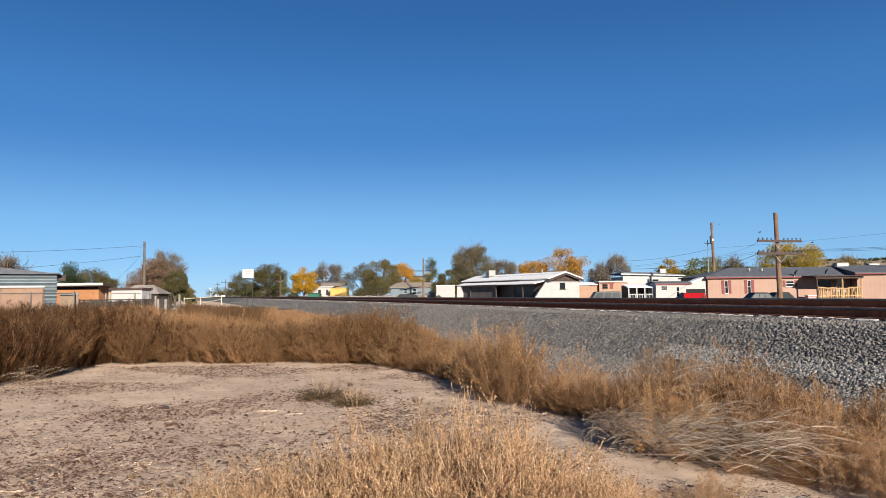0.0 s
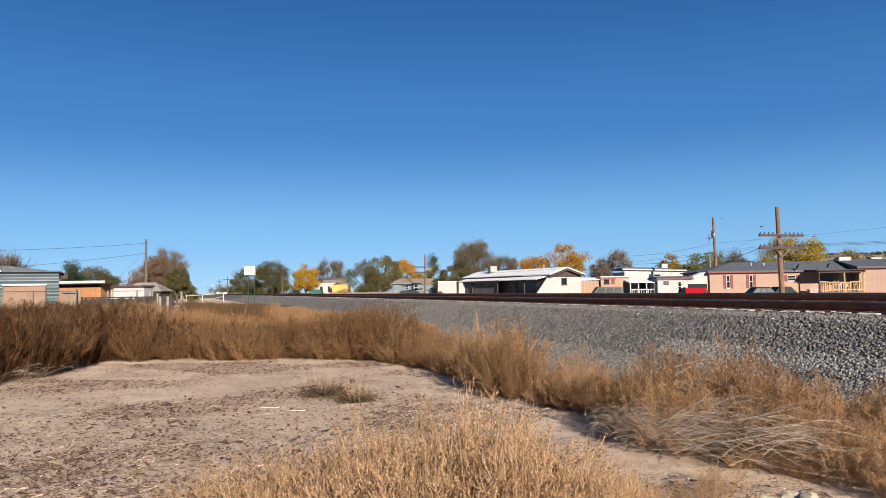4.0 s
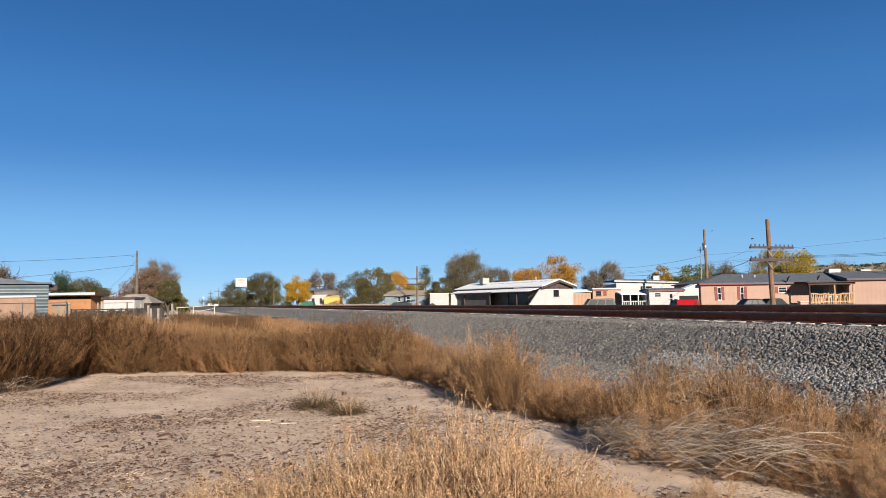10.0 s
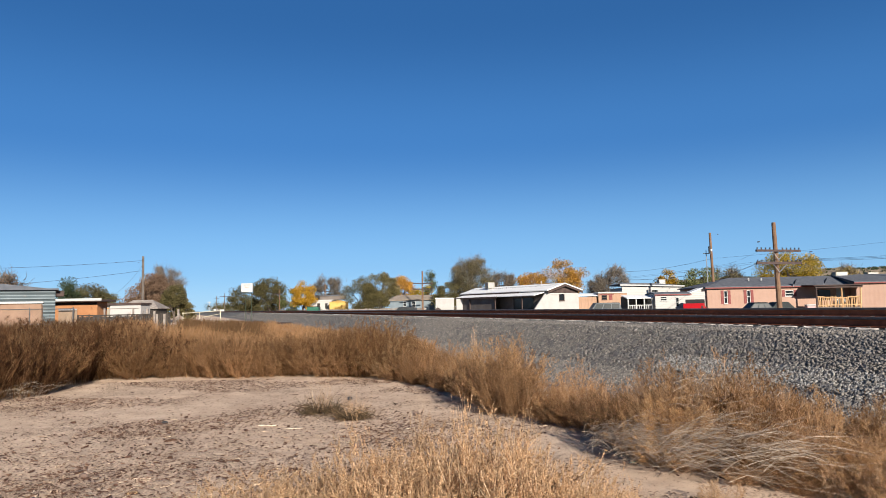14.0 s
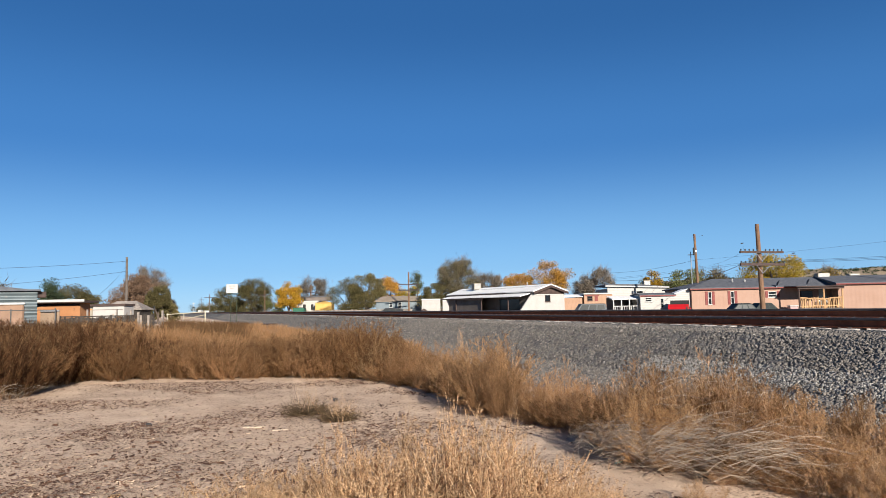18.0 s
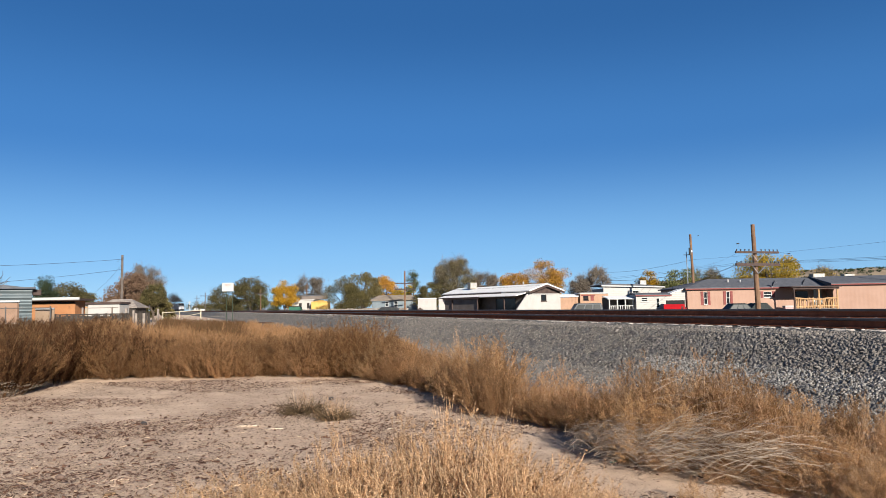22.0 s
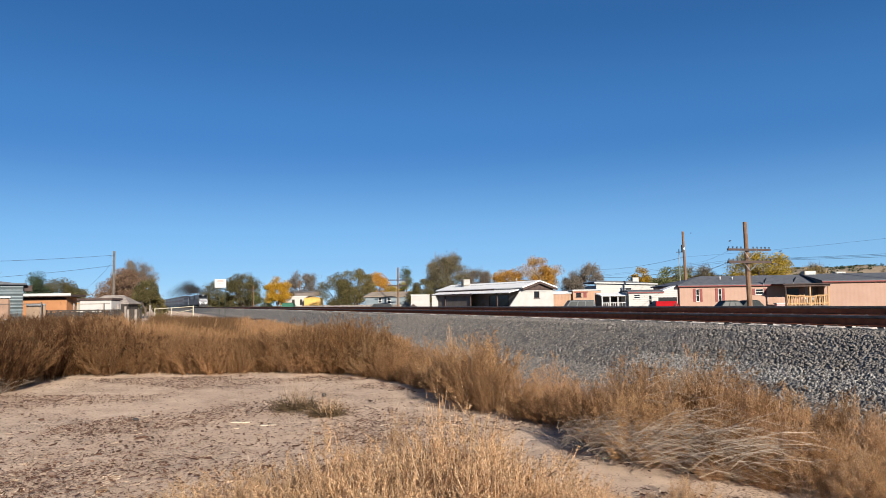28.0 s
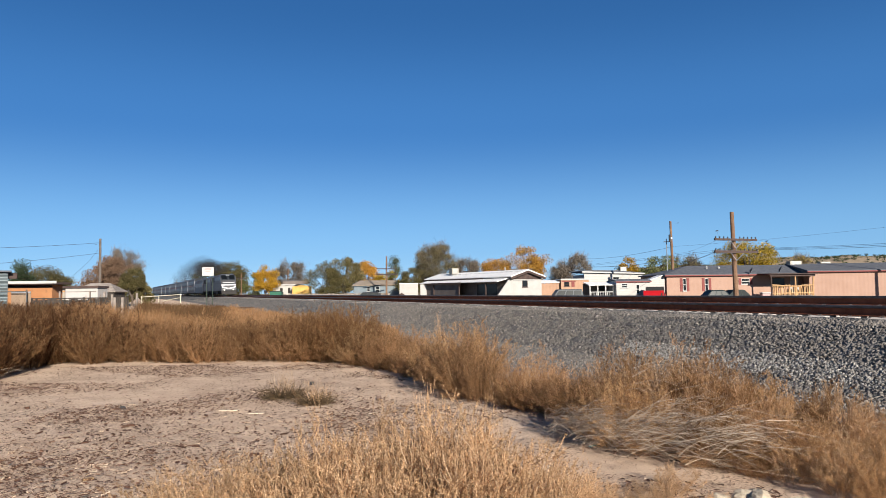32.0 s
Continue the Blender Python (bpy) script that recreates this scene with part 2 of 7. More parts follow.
def blades(rng, base, way, length, width, bend=0.25):
    """Tapered two-piece blades: arrays of roots and directions."""
    n = len(base)
    way = unit(way)
    side = unit(np.cross(way, rng.normal(size=(n, 3))))
    length, width = np.broadcast_to(length, n)[:, None], np.broadcast_to(width, n)[:, None]
    mid = base + way * length * 0.55
    tip = base + unit(way + bend * rng.normal(size=(n, 3))) * length
    return np.stack([base - side * width / 2, base + side * width / 2, mid - side * width * 0.45, mid + side * width * 0.45,
                     tip - side * width * 0.15, tip + side * width * 0.15], 1)


def spikes(rng, base, way, length, width):
    """Fine pointed sprigs, one sliver each."""
    n = len(base)
    way = unit(way)
    side = unit(np.cross(way, rng.normal(size=(n, 3)))) * (np.broadcast_to(width, n)[:, None] / 2)
    tip = base + way * np.broadcast_to(length, n)[:, None]
    return np.stack([base - side, base + side, tip], 1)


def flakes(rng, at, size, flat=0.0):
    """Small leaf-like quads at random turns."""
    n = len(at)
    a = unit(rng.normal(size=(n, 3)))
    b = unit(np.cross(a, rng.normal(size=(n, 3)) + np.array([0, 0, flat])))
    size = np.broadcast_to(size, n)[:, None]
    a, b = a * size, b * size * rng.uniform(0.45, 0.8, (n, 1))
    return np.stack([at - a, at - b * 0.9, at + a, at + b], 1)


# ---- the ground ----
def dirt_material():
    m, nt, bsdf = nodes_of("dirt")
    co = nt.nodes.new("ShaderNodeTexCoord").outputs["Object"]
    big = ramp(nt, noise_of(nt, co, 0.35, 5.0), 0.35, 0.65)
    mid = ramp(nt, noise_of(nt, co, 2.2, 6.0, 0.6), 0.38, 0.66)
    col = mixed(nt, big, (0.545, 0.400, 0.288), (0.640, 0.482, 0.356))
    col = mixed(nt, mid, col, (0.480, 0.348, 0.250))
    # trodden litter in patches: bark crumbs and pale chips
    litter = ramp(nt, noise_of(nt, co, 0.8, 4.0, 0.6), 0.47, 0.60)
    crumbs = ramp(nt, noise_of(nt, co, 34.0, 5.0, 0.7), 0.50, 0.62)
    pick = nt.nodes.new("ShaderNodeMath")
    pick.operation = "MULTIPLY"
    nt.links.new(litter, pick.inputs[0])
    nt.links.new(crumbs, pick.inputs[1])
    col = mixed(nt, pick.outputs[0], col, (0.082, 0.051, 0.034))
    pale = ramp(nt, noise_of(nt, co, 27.0, 3.0, 0.6), 0.66, 0.72)
    col = mixed(nt, pale, col, (0.426, 0.353, 0.279))
    specks = ramp(nt, noise_of(nt, co, 75.0, 4.0, 0.75), 0.60, 0.69)
    col = mixed(nt, specks, col, (0.123, 0.082, 0.057))
    # gravel fines towards the line
    off = nt.nodes.new("ShaderNodeVectorMath")
    off.operation = "DISTANCE"
    geo = nt.nodes.new("ShaderNodeTexCoord").outputs["Object"]
    flat = nt.nodes.new("ShaderNodeVectorMath")
    flat.operation = "MULTIPLY"
    flat.inputs[1].default_value = (1, 1, 0)
    nt.links.new(geo, flat.inputs[0])
    nt.links.new(flat.outputs[0], off.inputs[0])
    off.inputs[1].default_value = (CENTRE.x, CENTRE.y, 0)
    near = ramp(nt, off.outputs["Value"], RADIUS - 6.4, RADIUS - 5.0)
    far = ramp(nt, off.outputs["Value"], RADIUS + 9.0, RADIUS + 7.0)
    belt = nt.nodes.new("ShaderNodeMath")
    belt.operation = "MULTIPLY"
    nt.links.new(near, belt.inputs[0])
    nt.links.new(far, belt.inputs[1])
    grit = mixed(nt, ramp(nt, noise_of(nt, co, 22.0, 5.0, 0.7), 0.35, 0.65), (0.085, 0.080, 0.077), (0.22, 0.205, 0.195))
    col = mixed(nt, belt.outputs[0], col, grit)
    # unseen yard ground beyond the line, darkened to cut bounce onto the walls
    bounce_cut = ramp(nt, off.outputs["Value"], RADIUS + 6.5, RADIUS + 9.0)
    col = mixed(nt, bounce_cut, col, mixed(nt, big, (0.131, 0.098, 0.066), (0.18, 0.135, 0.09)))
    nt.links.new(col, bsdf.inputs["Base Color"])
    bsdf.inputs["Roughness"].default_value = 0.95
    bsdf.inputs["Specular IOR Level"].default_value = 0.1
    h = mixed(nt, 0.5, noise_of(nt, co, 9.0, 8.0, 0.7), noise_of(nt, co, 45.0, 4.0, 0.7))
    bp = add(nt, "ShaderNodeBump", Strength=0.75, Distance=0.05)
    nt.links.new(h, bp.inputs["Height"])
    nt.links.new(bp.outputs["Normal"], bsdf.inputs["Normal"])
    return m


DIRT = dirt_material()


def build_ground():
    rings = np.concatenate([np.linspace(0.3, 22, 150), np.geomspace(22.4, 3500, 70)])
    turns = np.linspace(0, 2 * np.pi, 301)[:-1]
    r, a = np.meshgrid(rings, turns, indexing="ij")
    x, y = r * np.sin(a), r * np.cos(a)
    z = ground_z(x, y)
    rng = np.random.default_rng(3)
    z += np.where(r < 22, 0.012, 0.0) * rng.normal(size=z.shape) * np.minimum(r / 6, 1)
    n, k = r.shape
    vs = np.stack([x, y, z], -1).reshape(-1, 3)
    i, j = np.meshgrid(np.arange(n - 1), np.arange(k), indexing="ij")
    j2 = (j + 1) % k
    fs = np.stack([i * k + j, i * k + j2, (i + 1) * k + j2, (i + 1) * k + j], -1).reshape(-1, 4)
    me = bpy.data.meshes.new("ground")
    cap = len(vs)
    me.from_pydata(vs.tolist() + [(0, 0, 0)], [], fs.tolist() + [(cap, (t + 1) % k, t) for t in range(k)])
    me.materials.append(DIRT)
    me.shade_smooth()
    tagged(new("ground", me), "dusty tan dirt lot with scattered wood chips", "ground", kind="structure")


build_ground()

# ---- railway: ballast, ties, rails ----
STONE = surface("ballast_stone", (0.125, 0.113, 0.102), (0.20, 0.183, 0.164), 9.0, 60, 0.9, 0, 0.4, vary=0.0)


def stone_tones(m, tones):
    """Gives every loose stone of a mesh its own tone."""
    nt = m.node_tree
    bsdf = nt.nodes["Principled BSDF"]
    old = bsdf.inputs["Base Color"].links[0].from_socket
    geo = nt.nodes.new("ShaderNodeNewGeometry").outputs["Random Per Island"]
    cr = nt.nodes.new("ShaderNodeValToRGB")
    e = cr.color_ramp.elements
    e[0].color, e[1].color = rgb(tones[0]), rgb(tones[-1])
    for i, c in enumerate(tones[1:-1]):
        e.new((i + 1) / (len(tones) - 1)).color = rgb(c)
    nt.links.new(geo, cr.inputs[0])
    nt.links.new(mixed(nt, 1.0, old, cr.outputs[0], "MULTIPLY"), bsdf.inputs["Base Color"])


stone_tones(STONE, [(0.62, 0.62, 0.64), (0.85, 0.84, 0.84), (1.08, 1.05, 1.03), (0.92, 0.9, 0.88), (1.0, 0.98, 0.97), (1.18, 1.15, 1.12), (1.7, 1.66, 1.6)])
LIME = surface("dusted_stone", (0.25, 0.234, 0.21), (0.37, 0.35, 0.315), 9.0, 60, 0.95)
CONCRETE = surface("tie_concrete", (0.45, 0.40, 0.36), (0.54, 0.49, 0.44), 2.0, 50, 0.9, wear=(0.246, 0.205, 0.18), vary=0.12)
RUST = surface("rail_rust", (0.165, 0.056, 0.030), (0.235, 0.082, 0.045), 5.0, 70, 0.9, 0.0, 0.3, spec=0.05)
STEEL = surface("rail_head_steel", (0.082, 0.07, 0.066), (0.131, 0.115, 0.111), 4.0, 80, 0.5, 0.4, 0.08)
CLIP = surface("clip_steel", (0.197, 0.139, 0.107), (0.312, 0.238, 0.189), 20, 80, 0.6, 0.4)

PROFILE = [(-5.3, -0.07), (-4.5, 0.03), (-3.1, 0.10), (-2.65, 0.19), (-1.15, 0.99), (-0.62, TIE_TOP - 0.055), (-0.48, TIE_TOP - 0.02), (-0.36, TIE_TOP - 0.015), (-0.25, TIE_TOP - 0.04), (0.75, TIE_TOP - 0.07 + CANT / 2),
           (2.1, TIE_TOP - 0.02 + CANT * 1.3), (2.8, 1.06), (5.0, 0.1), (5.4, -0.06)]


def bed_z(off):
    return np.interp(off, [p[0] for p in PROFILE], [p[1] for p in PROFILE])


def build_ballast():
    bed = thing("ballast_bed", Matrix(), "dark grey crushed stone railway embankment", "ballast", kind="structure")
    offs = np.concatenate([np.linspace(-5.3, -3.2, 8), np.linspace(-3.1, -0.62, 20), (-0.48, -0.36, -0.25), np.linspace(0.05, 5.4, 15)])
    ss = np.concatenate([np.linspace(-60, -8, 60), np.linspace(-7.6, 45, 300), np.linspace(45.5, 160, 160), np.linspace(162, 1300, 160)])
    rng = np.random.default_rng(5)
    vs = []
    for s in ss:
        for o in offs:
            p = along(s, o)
            vs.append((p.x, p.y, float(bed_z(o)) + rng.normal() * 0.012))
    k = len(offs)
    fs = [(i * k + j, i * k + j + 1, (i + 1) * k + j + 1, (i + 1) * k + j) for i in range(len(ss) - 1) for j in range(k - 1)]
    me = bpy.data.meshes.new("core")
    me.from_pydata(vs, [], fs)
    m = surface("ballast_bulk", (0.062, 0.057, 0.051), (0.165, 0.152, 0.136), 1.2, 14, 0.95, 0, 1.0, relief=0.06)
    nt = m.node_tree
    co = nt.nodes.new("ShaderNodeTexCoord").outputs["Object"]
    vo = add(nt, "ShaderNodeTexVoronoi", Scale=15.0)
    nt.links.new(co, vo.inputs["Vector"])
    tone = mixed(nt, 1.0, vo.outputs["Color"], (0.33, 0.33, 0.33), "MULTIPLY")
    grey = nt.nodes.new("ShaderNodeRGBToBW")
    nt.links.new(tone, grey.inputs[0])
    bsdf = nt.nodes["Principled BSDF"]
    old = bsdf.inputs["Base Color"].links[0].from_socket
    nt.links.new(mixed(nt, 0.7, old, mixed(nt, ramp(nt, grey.outputs[0], 0.05, 0.28), (0.045, 0.043, 0.041), (0.19, 0.178, 0.165))), bsdf.inputs["Base Color"])
    bp = add(nt, "ShaderNodeBump", Strength=1.0, Distance=0.05)
    bp.invert = True
    nt.links.new(vo.outputs["Distance"], bp.inputs["Height"])
    nt.links.new(bp.outputs["Normal"], bsdf.inputs["Normal"])
    part("core", me, m, bed)

    # loose stones on the shoulder and slope
    def stones(n, s0, s1, o0, o1, lo, hi, seed, bias=1.0):
        r = np.random.default_rng(seed)
        s = s0 + (s1 - s0) * r.random(n) ** bias
        o = r.uniform(o0, o1, n)
        a = HEAD - s / RADIUS
        at = np.stack([CENTRE.x + (RADIUS + o) * np.cos(a), CENTRE.y - (RADIUS + o) * np.sin(a), bed_z(o)], -1)
        size = r.uniform(lo, hi, n)
        at[:, 2] += size * r.uniform(-0.45, 0.25, n)
        # broken blocks: boxes with shifted corners, lying mostly flat
        box = np.array([(x, y, z) for z in (-1, 1) for y in (-1, 1) for x in (-1, 1)], float)
        v = box[None] * r.uniform(0.6, 1.1, (n, 1, 3)) * np.array([1.0, 0.85, 0.62]) + r.normal(size=(n, 8, 3)) * 0.24
        q = unit(r.normal(size=(n, 4)) * np.array([1.0, 0.42, 0.42, 1.0]))
        w, x, y, z = q.T
        rot = np.stack([1 - 2 * (y * y + z * z), 2 * (x * y - z * w), 2 * (x * z + y * w), 2 * (x * y + z * w), 1 - 2 * (x * x + z * z),
                        2 * (y * z - x * w), 2 * (x * z - y * w), 2 * (y * z + x * w), 1 - 2 * (x * x + y * y)], -1).reshape(n, 3, 3)
        return np.einsum("nij,nkj->nki", rot, v * size[:, None, None]) + at[:, None]

    def stone_mesh(name, v):
        tri = np.array([(0, 2, 3), (0, 3, 1), (4, 5, 7), (4, 7, 6), (0, 1, 5), (0, 5, 4), (2, 6, 7), (2, 7, 3), (0, 4, 6), (0, 6, 2), (1, 3, 7), (1, 7, 5)])
        n = len(v)
        idx = (np.arange(n) * 8)[:, None, None] + tri[None]
        me = bpy.data.meshes.new(name)
        me.vertices.add(n * 8)
        me.vertices.foreach_set("co", v.astype(np.float32).ravel())
        me.loops.add(idx.size)
        me.loops.foreach_set("vertex_index", idx.ravel().astype(np.int32))
        me.polygons.add(n * 12)
        me.polygons.foreach_set("loop_start", (np.arange(n * 12) * 3).astype(np.int32))
        me.update(calc_edges=True)
        return me

    loose = part("loose_stones", stone_mesh("loose_stones", np.concatenate([stones(50000, 4, 34, -3.1, -0.56, 0.014, 0.026, 7, 1.3), stones(25000, 3, 30, -5.0, -2.9, 0.012, 0.027, 17, 1.0)])), STONE, bed)
    tagged(loose, kind="stuff")
    far = part("loose_stones", stone_mesh("loose_stones", stones(15000, 28, 190, -3.6, -0.6, 0.02, 0.036, 8, 1.9)), STONE, bed)
    tagged(far, kind="stuff")
    inner = part("crib_stones", stone_mesh("crib_stones", stones(3500, 4, 30, 0.1, 1.45, 0.02, 0.04, 9)), STONE, bed)
    tagged(inner, kind="stuff")
    pale = part("dusted_stones", stone_mesh("dusted_stones", np.concatenate([stones(4200, 6.5, 12.8, -2.5, -2.05, 0.010, 0.022, 10), stones(700, 6.0, 10.5, -3.3, -2.4, 0.010, 0.022, 12), stones(420, 5, 30, -4.6, -1.0, 0.012, 0.022, 11)])), LIME, bed, "whitish dust-covered stones")
    tagged(pale, kind="stuff")
    return bed, stones, stone_mesh


BED, stones_at, stone_mesh_of = build_ballast()


def build_track():
    line = thing("railway_track", Matrix(), "single railway track of rusty rails on concrete ties", "railway track", kind="structure")
    web = [(-0.075, 0), (0.075, 0), (0.075, 0.012), (0.012, 0.035), (0.010, 0.135), (-0.010, 0.135), (-0.012, 0.035), (-0.075, 0.012)]
    head = [(-0.012, 0.134), (0.012, 0.134), (0.036, 0.145), (0.037, 0.178), (0.027, 0.185), (-0.027, 0.185), (-0.037, 0.178), (-0.036, 0.145)]
    ss = list(np.linspace(-60, 200, 131)) + list(np.linspace(215, 1300, 60))
    for o, up in ((0.0, TIE_TOP), (GAUGE, TIE_TOP + CANT)):
        rail = None
        for nm, prof, mt in (("rail", web, RUST), ("rail_head", head, STEEL)):
            sh = Shape()
            sh.loft([[along(s, o + u, up + w) for u, w in prof] for s in ss])
            ob = part(nm, sh, mt, rail or line, "worn bright rail head" if rail else "")
            rail = rail or ob
    tie = Shape()
    tie.loft([[(x, y, z) for x, y, z in ((-1.26, -0.2, z), (1.26, -0.2, z), (1.26, 0.2, z), (-1.26, 0.2, z))] for z in (-0.22, -0.02)] +
             [[(-1.25, -0.18, 0.0), (1.25, -0.18, 0.0), (1.25, 0.18, 0.0), (-1.25, 0.18, 0.0)]])
    tie_me = tie.mesh("tie")
    clip = Shape()
    for x in (-0.755, 0.755):
        for d in (-0.105, 0.105):
            clip.tube((x + d, -0.05, 0.008), (x + d * 0.8, 0.0, 0.024), 0.008, 0.008, 5)
            clip.tube((x + d * 0.8, 0.0, 0.024), (x + d, 0.05, 0.008), 0.008, 0.008, 5)
    clip_me = clip.mesh("rail_clips")
    lean = -math.atan(CANT / GAUGE)
    for i in range(-4, 260):
        s = i * 0.61
        p = along(s, GAUGE / 2, TIE_TOP + CANT / 2)
        m = Matrix.Translation(p) @ pose(0, 0, 0, 0, 0, -math.degrees(heading(s))) @ pose(0, 0, 0, 0, math.degrees(lean), 0)
        t = part("tie", tie_me, CONCRETE, line, m=m @ pose(0, 0, 0, 0, 0, random.uniform(-0.6, 0.6)))
        if i < 70:
            part("clips", clip_me, CLIP, t)


build_track()


# ---- plants ----
STRAW = leafy("straw_stalks", [(0.281, 0.169, 0.097), (0.581, 0.396, 0.238), (0.769, 0.554, 0.366), (0.443, 0.270, 0.153), (0.850, 0.674, 0.494)], 0.5)
TAN = leafy("tan_stalks", [(0.215, 0.114, 0.058), (0.450, 0.261, 0.133), (0.563, 0.357, 0.199), (0.348, 0.187, 0.094), (0.637, 0.449, 0.276)], 0.5)
RUSTY = leafy("rusty_stalks", [(0.085, 0.041, 0.020), (0.19, 0.100, 0.045), (0.26, 0.156, 0.074), (0.134, 0.068, 0.033), (0.32, 0.22, 0.114)], 0.5)
BROWN = leafy("brown_stalks", [(0.15, 0.078, 0.038), (0.295, 0.166, 0.081), (0.38, 0.233, 0.121), (0.225, 0.122, 0.059), (0.47, 0.317, 0.178)], 0.5)
SEED = leafy("seed_husks", [(0.15, 0.085, 0.044), (0.43, 0.272, 0.152), (0.61, 0.42, 0.255), (0.74, 0.555, 0.375)], 0.4)
OLIVE = leafy("olive_stalks", [(0.20, 0.12, 0.056), (0.38, 0.23, 0.112), (0.50, 0.32, 0.165), (0.62, 0.43, 0.25)], 0.5)
# dark reddish-brown stalks, with the left mass's shade put into the tone
SHADED_UMBER = leafy("shaded_umber_stalks", [(0.036, 0.016, 0.008), (0.075, 0.034, 0.016), (0.112, 0.056, 0.025), (0.155, 0.083, 0.039)], 0.5)
BLEACHED = leafy("bleached_twigs", [(0.27, 0.215, 0.17), (0.42, 0.35, 0.285), (0.56, 0.48, 0.40)], 0.0)
CHIPS = leafy("wood_chips", [(0.349, 0.246, 0.179), (0.481, 0.369, 0.276), (0.615, 0.503, 0.395)], 0.0)
CRUMBS = leafy("bark_crumbs", [(0.038, 0.020, 0.014), (0.068, 0.036, 0.025), (0.125, 0.074, 0.052)], 0.0)
DRYDARK = leafy("dark_basal_leaves", [(0.045, 0.033, 0.021), (0.088, 0.062, 0.036), (0.13, 0.09, 0.052)], 0.1)


def bush_mesh(seed, radius, stems, arms, sprigs, leaf, width, upright=0.7, lumps=0.25, wild=0.75):
    """A dry annual bush, one metre high: stems fan out from the root, bear arms, and the arms carry short sprigs and husks."""
    r = np.random.default_rng(seed)
    ang = r.uniform(0, 2 * np.pi, stems)
    rad = radius * np.sqrt(r.random(stems))
    lump = 1 + lumps * np.sin(ang * 3 + seed) * np.cos(ang * 2)
    root = np.stack([0.35 * rad * np.cos(ang), 0.35 * rad * np.sin(ang), np.zeros(stems)], -1)
    top = np.stack([rad * np.cos(ang) * lump, rad * np.sin(ang) * lump, (1 - (1 - upright) * (rad / radius) ** 2) * r.uniform(0.6, 1.05, stems)], -1)
    way = top - root
    long = np.linalg.norm(way, axis=1)
    bow = np.stack([np.cos(ang), np.sin(ang), np.zeros(stems)], -1) * (0.10 * rad)[:, None]
    main = blades(r, root, way, long, width * 1.1, 0.08)
    t = np.clip(r.beta(1.4, 1.2, (stems, arms)), 0.08, 0.97)[..., None]
    at = root[:, None] + way[:, None] * t + bow[:, None] * np.sin(np.pi * t)
    d = unit(unit(way)[:, None] * 0.9 + r.normal(size=(stems, arms, 3)) * np.array([0.73, 0.73, 0.4]) * wild)
    ln = long[:, None] * r.uniform(0.12, 0.34, (stems, arms)) * (1.25 - 0.8 * t[..., 0])
    at, d, ln = at.reshape(-1, 3), d.reshape(-1, 3), ln.ravel()
    bough = blades(r, at, d, ln, width * 0.6, 0.25)
    n = len(at)
    u = r.uniform(0.1, 1.08, (n, sprigs))[..., None]
    p = (at[:, None] + d[:, None] * ln[:, None, None] * u).reshape(-1, 3) + r.normal(size=(n * sprigs, 3)) * leaf * 0.25
    w = unit(np.repeat(d, sprigs, 0) * 0.7 + r.normal(size=(n * sprigs, 3)) * wild + np.array([0, 0, 0.75 - 0.7 * wild]))
    p[:, 2] = np.maximum(p[:, 2], 0.015)
    husk = spikes(r, p, w, leaf * r.uniform(0.5, 1.5, n * sprigs), width * r.uniform(0.7, 1.3, n * sprigs))
    stem = np.concatenate([main, bough])
    stem[..., 2] = np.maximum(stem[..., 2], 0.005)
    return quads("stem", stem, 6), quads("foliage", husk, 3)


BUSH = {}


def make_bushes():
    for k in range(4):
        BUSH["fine", k] = (bush_mesh(20 + k, 0.62, 40, 17, 30, 0.0125, 0.0072, 0.6, 0.3, 0.8), STRAW, SEED)
        BUSH["straw", k] = (bush_mesh(30 + k, 0.68, 72, 14, 21, 0.028, 0.0046, 0.42, 0.35, 0.85), STRAW, TAN)
        BUSH["tan", k] = (bush_mesh(70 + k, 0.66, 76, 14, 20, 0.027, 0.0045, 0.50, 0.35, 0.92), TAN, BROWN)
        BUSH["rusty", k] = (bush_mesh(40 + k, 0.60, 62, 12, 18, 0.032, 0.0062, 0.58, 0.35, 0.66), BROWN, RUSTY)
        BUSH["brown", k] = (BUSH["rusty", k][0], TAN, BROWN)
        BUSH["dark", k] = (bush_mesh(60 + k, 0.60, 50, 10, 14, 0.046, 0.0066, 0.66, 0.35, 0.42), RUSTY, SHADED_UMBER)
        BUSH["olive", k] = (bush_mesh(50 + k, 0.74, 76, 14, 21, 0.026, 0.0045, 0.45, 0.35, 0.8), TAN, OLIVE)


make_bushes()
BUSH_LABEL = {"fine": ("dry straw-coloured bush with fine seed stalks on the dirt lot", "bush"), "straw": ("dry golden-brown bush beside the ballast", "bush"),
              "tan": ("tall dry tan weed bush on the lot's edge", "bush"), "dark": ("tall dry weed bush with shade-darkened brown stalks on the lot's edge", "bush"),
              "rusty": ("tall dry rust-brown weed bush on the lot's edge", "bush"), "olive": ("low dry brown bush with an olive tinge", "bush"), "brown": ("tall dry light brown weed bush on the lot's edge", "bush")}
bush_count = [0]


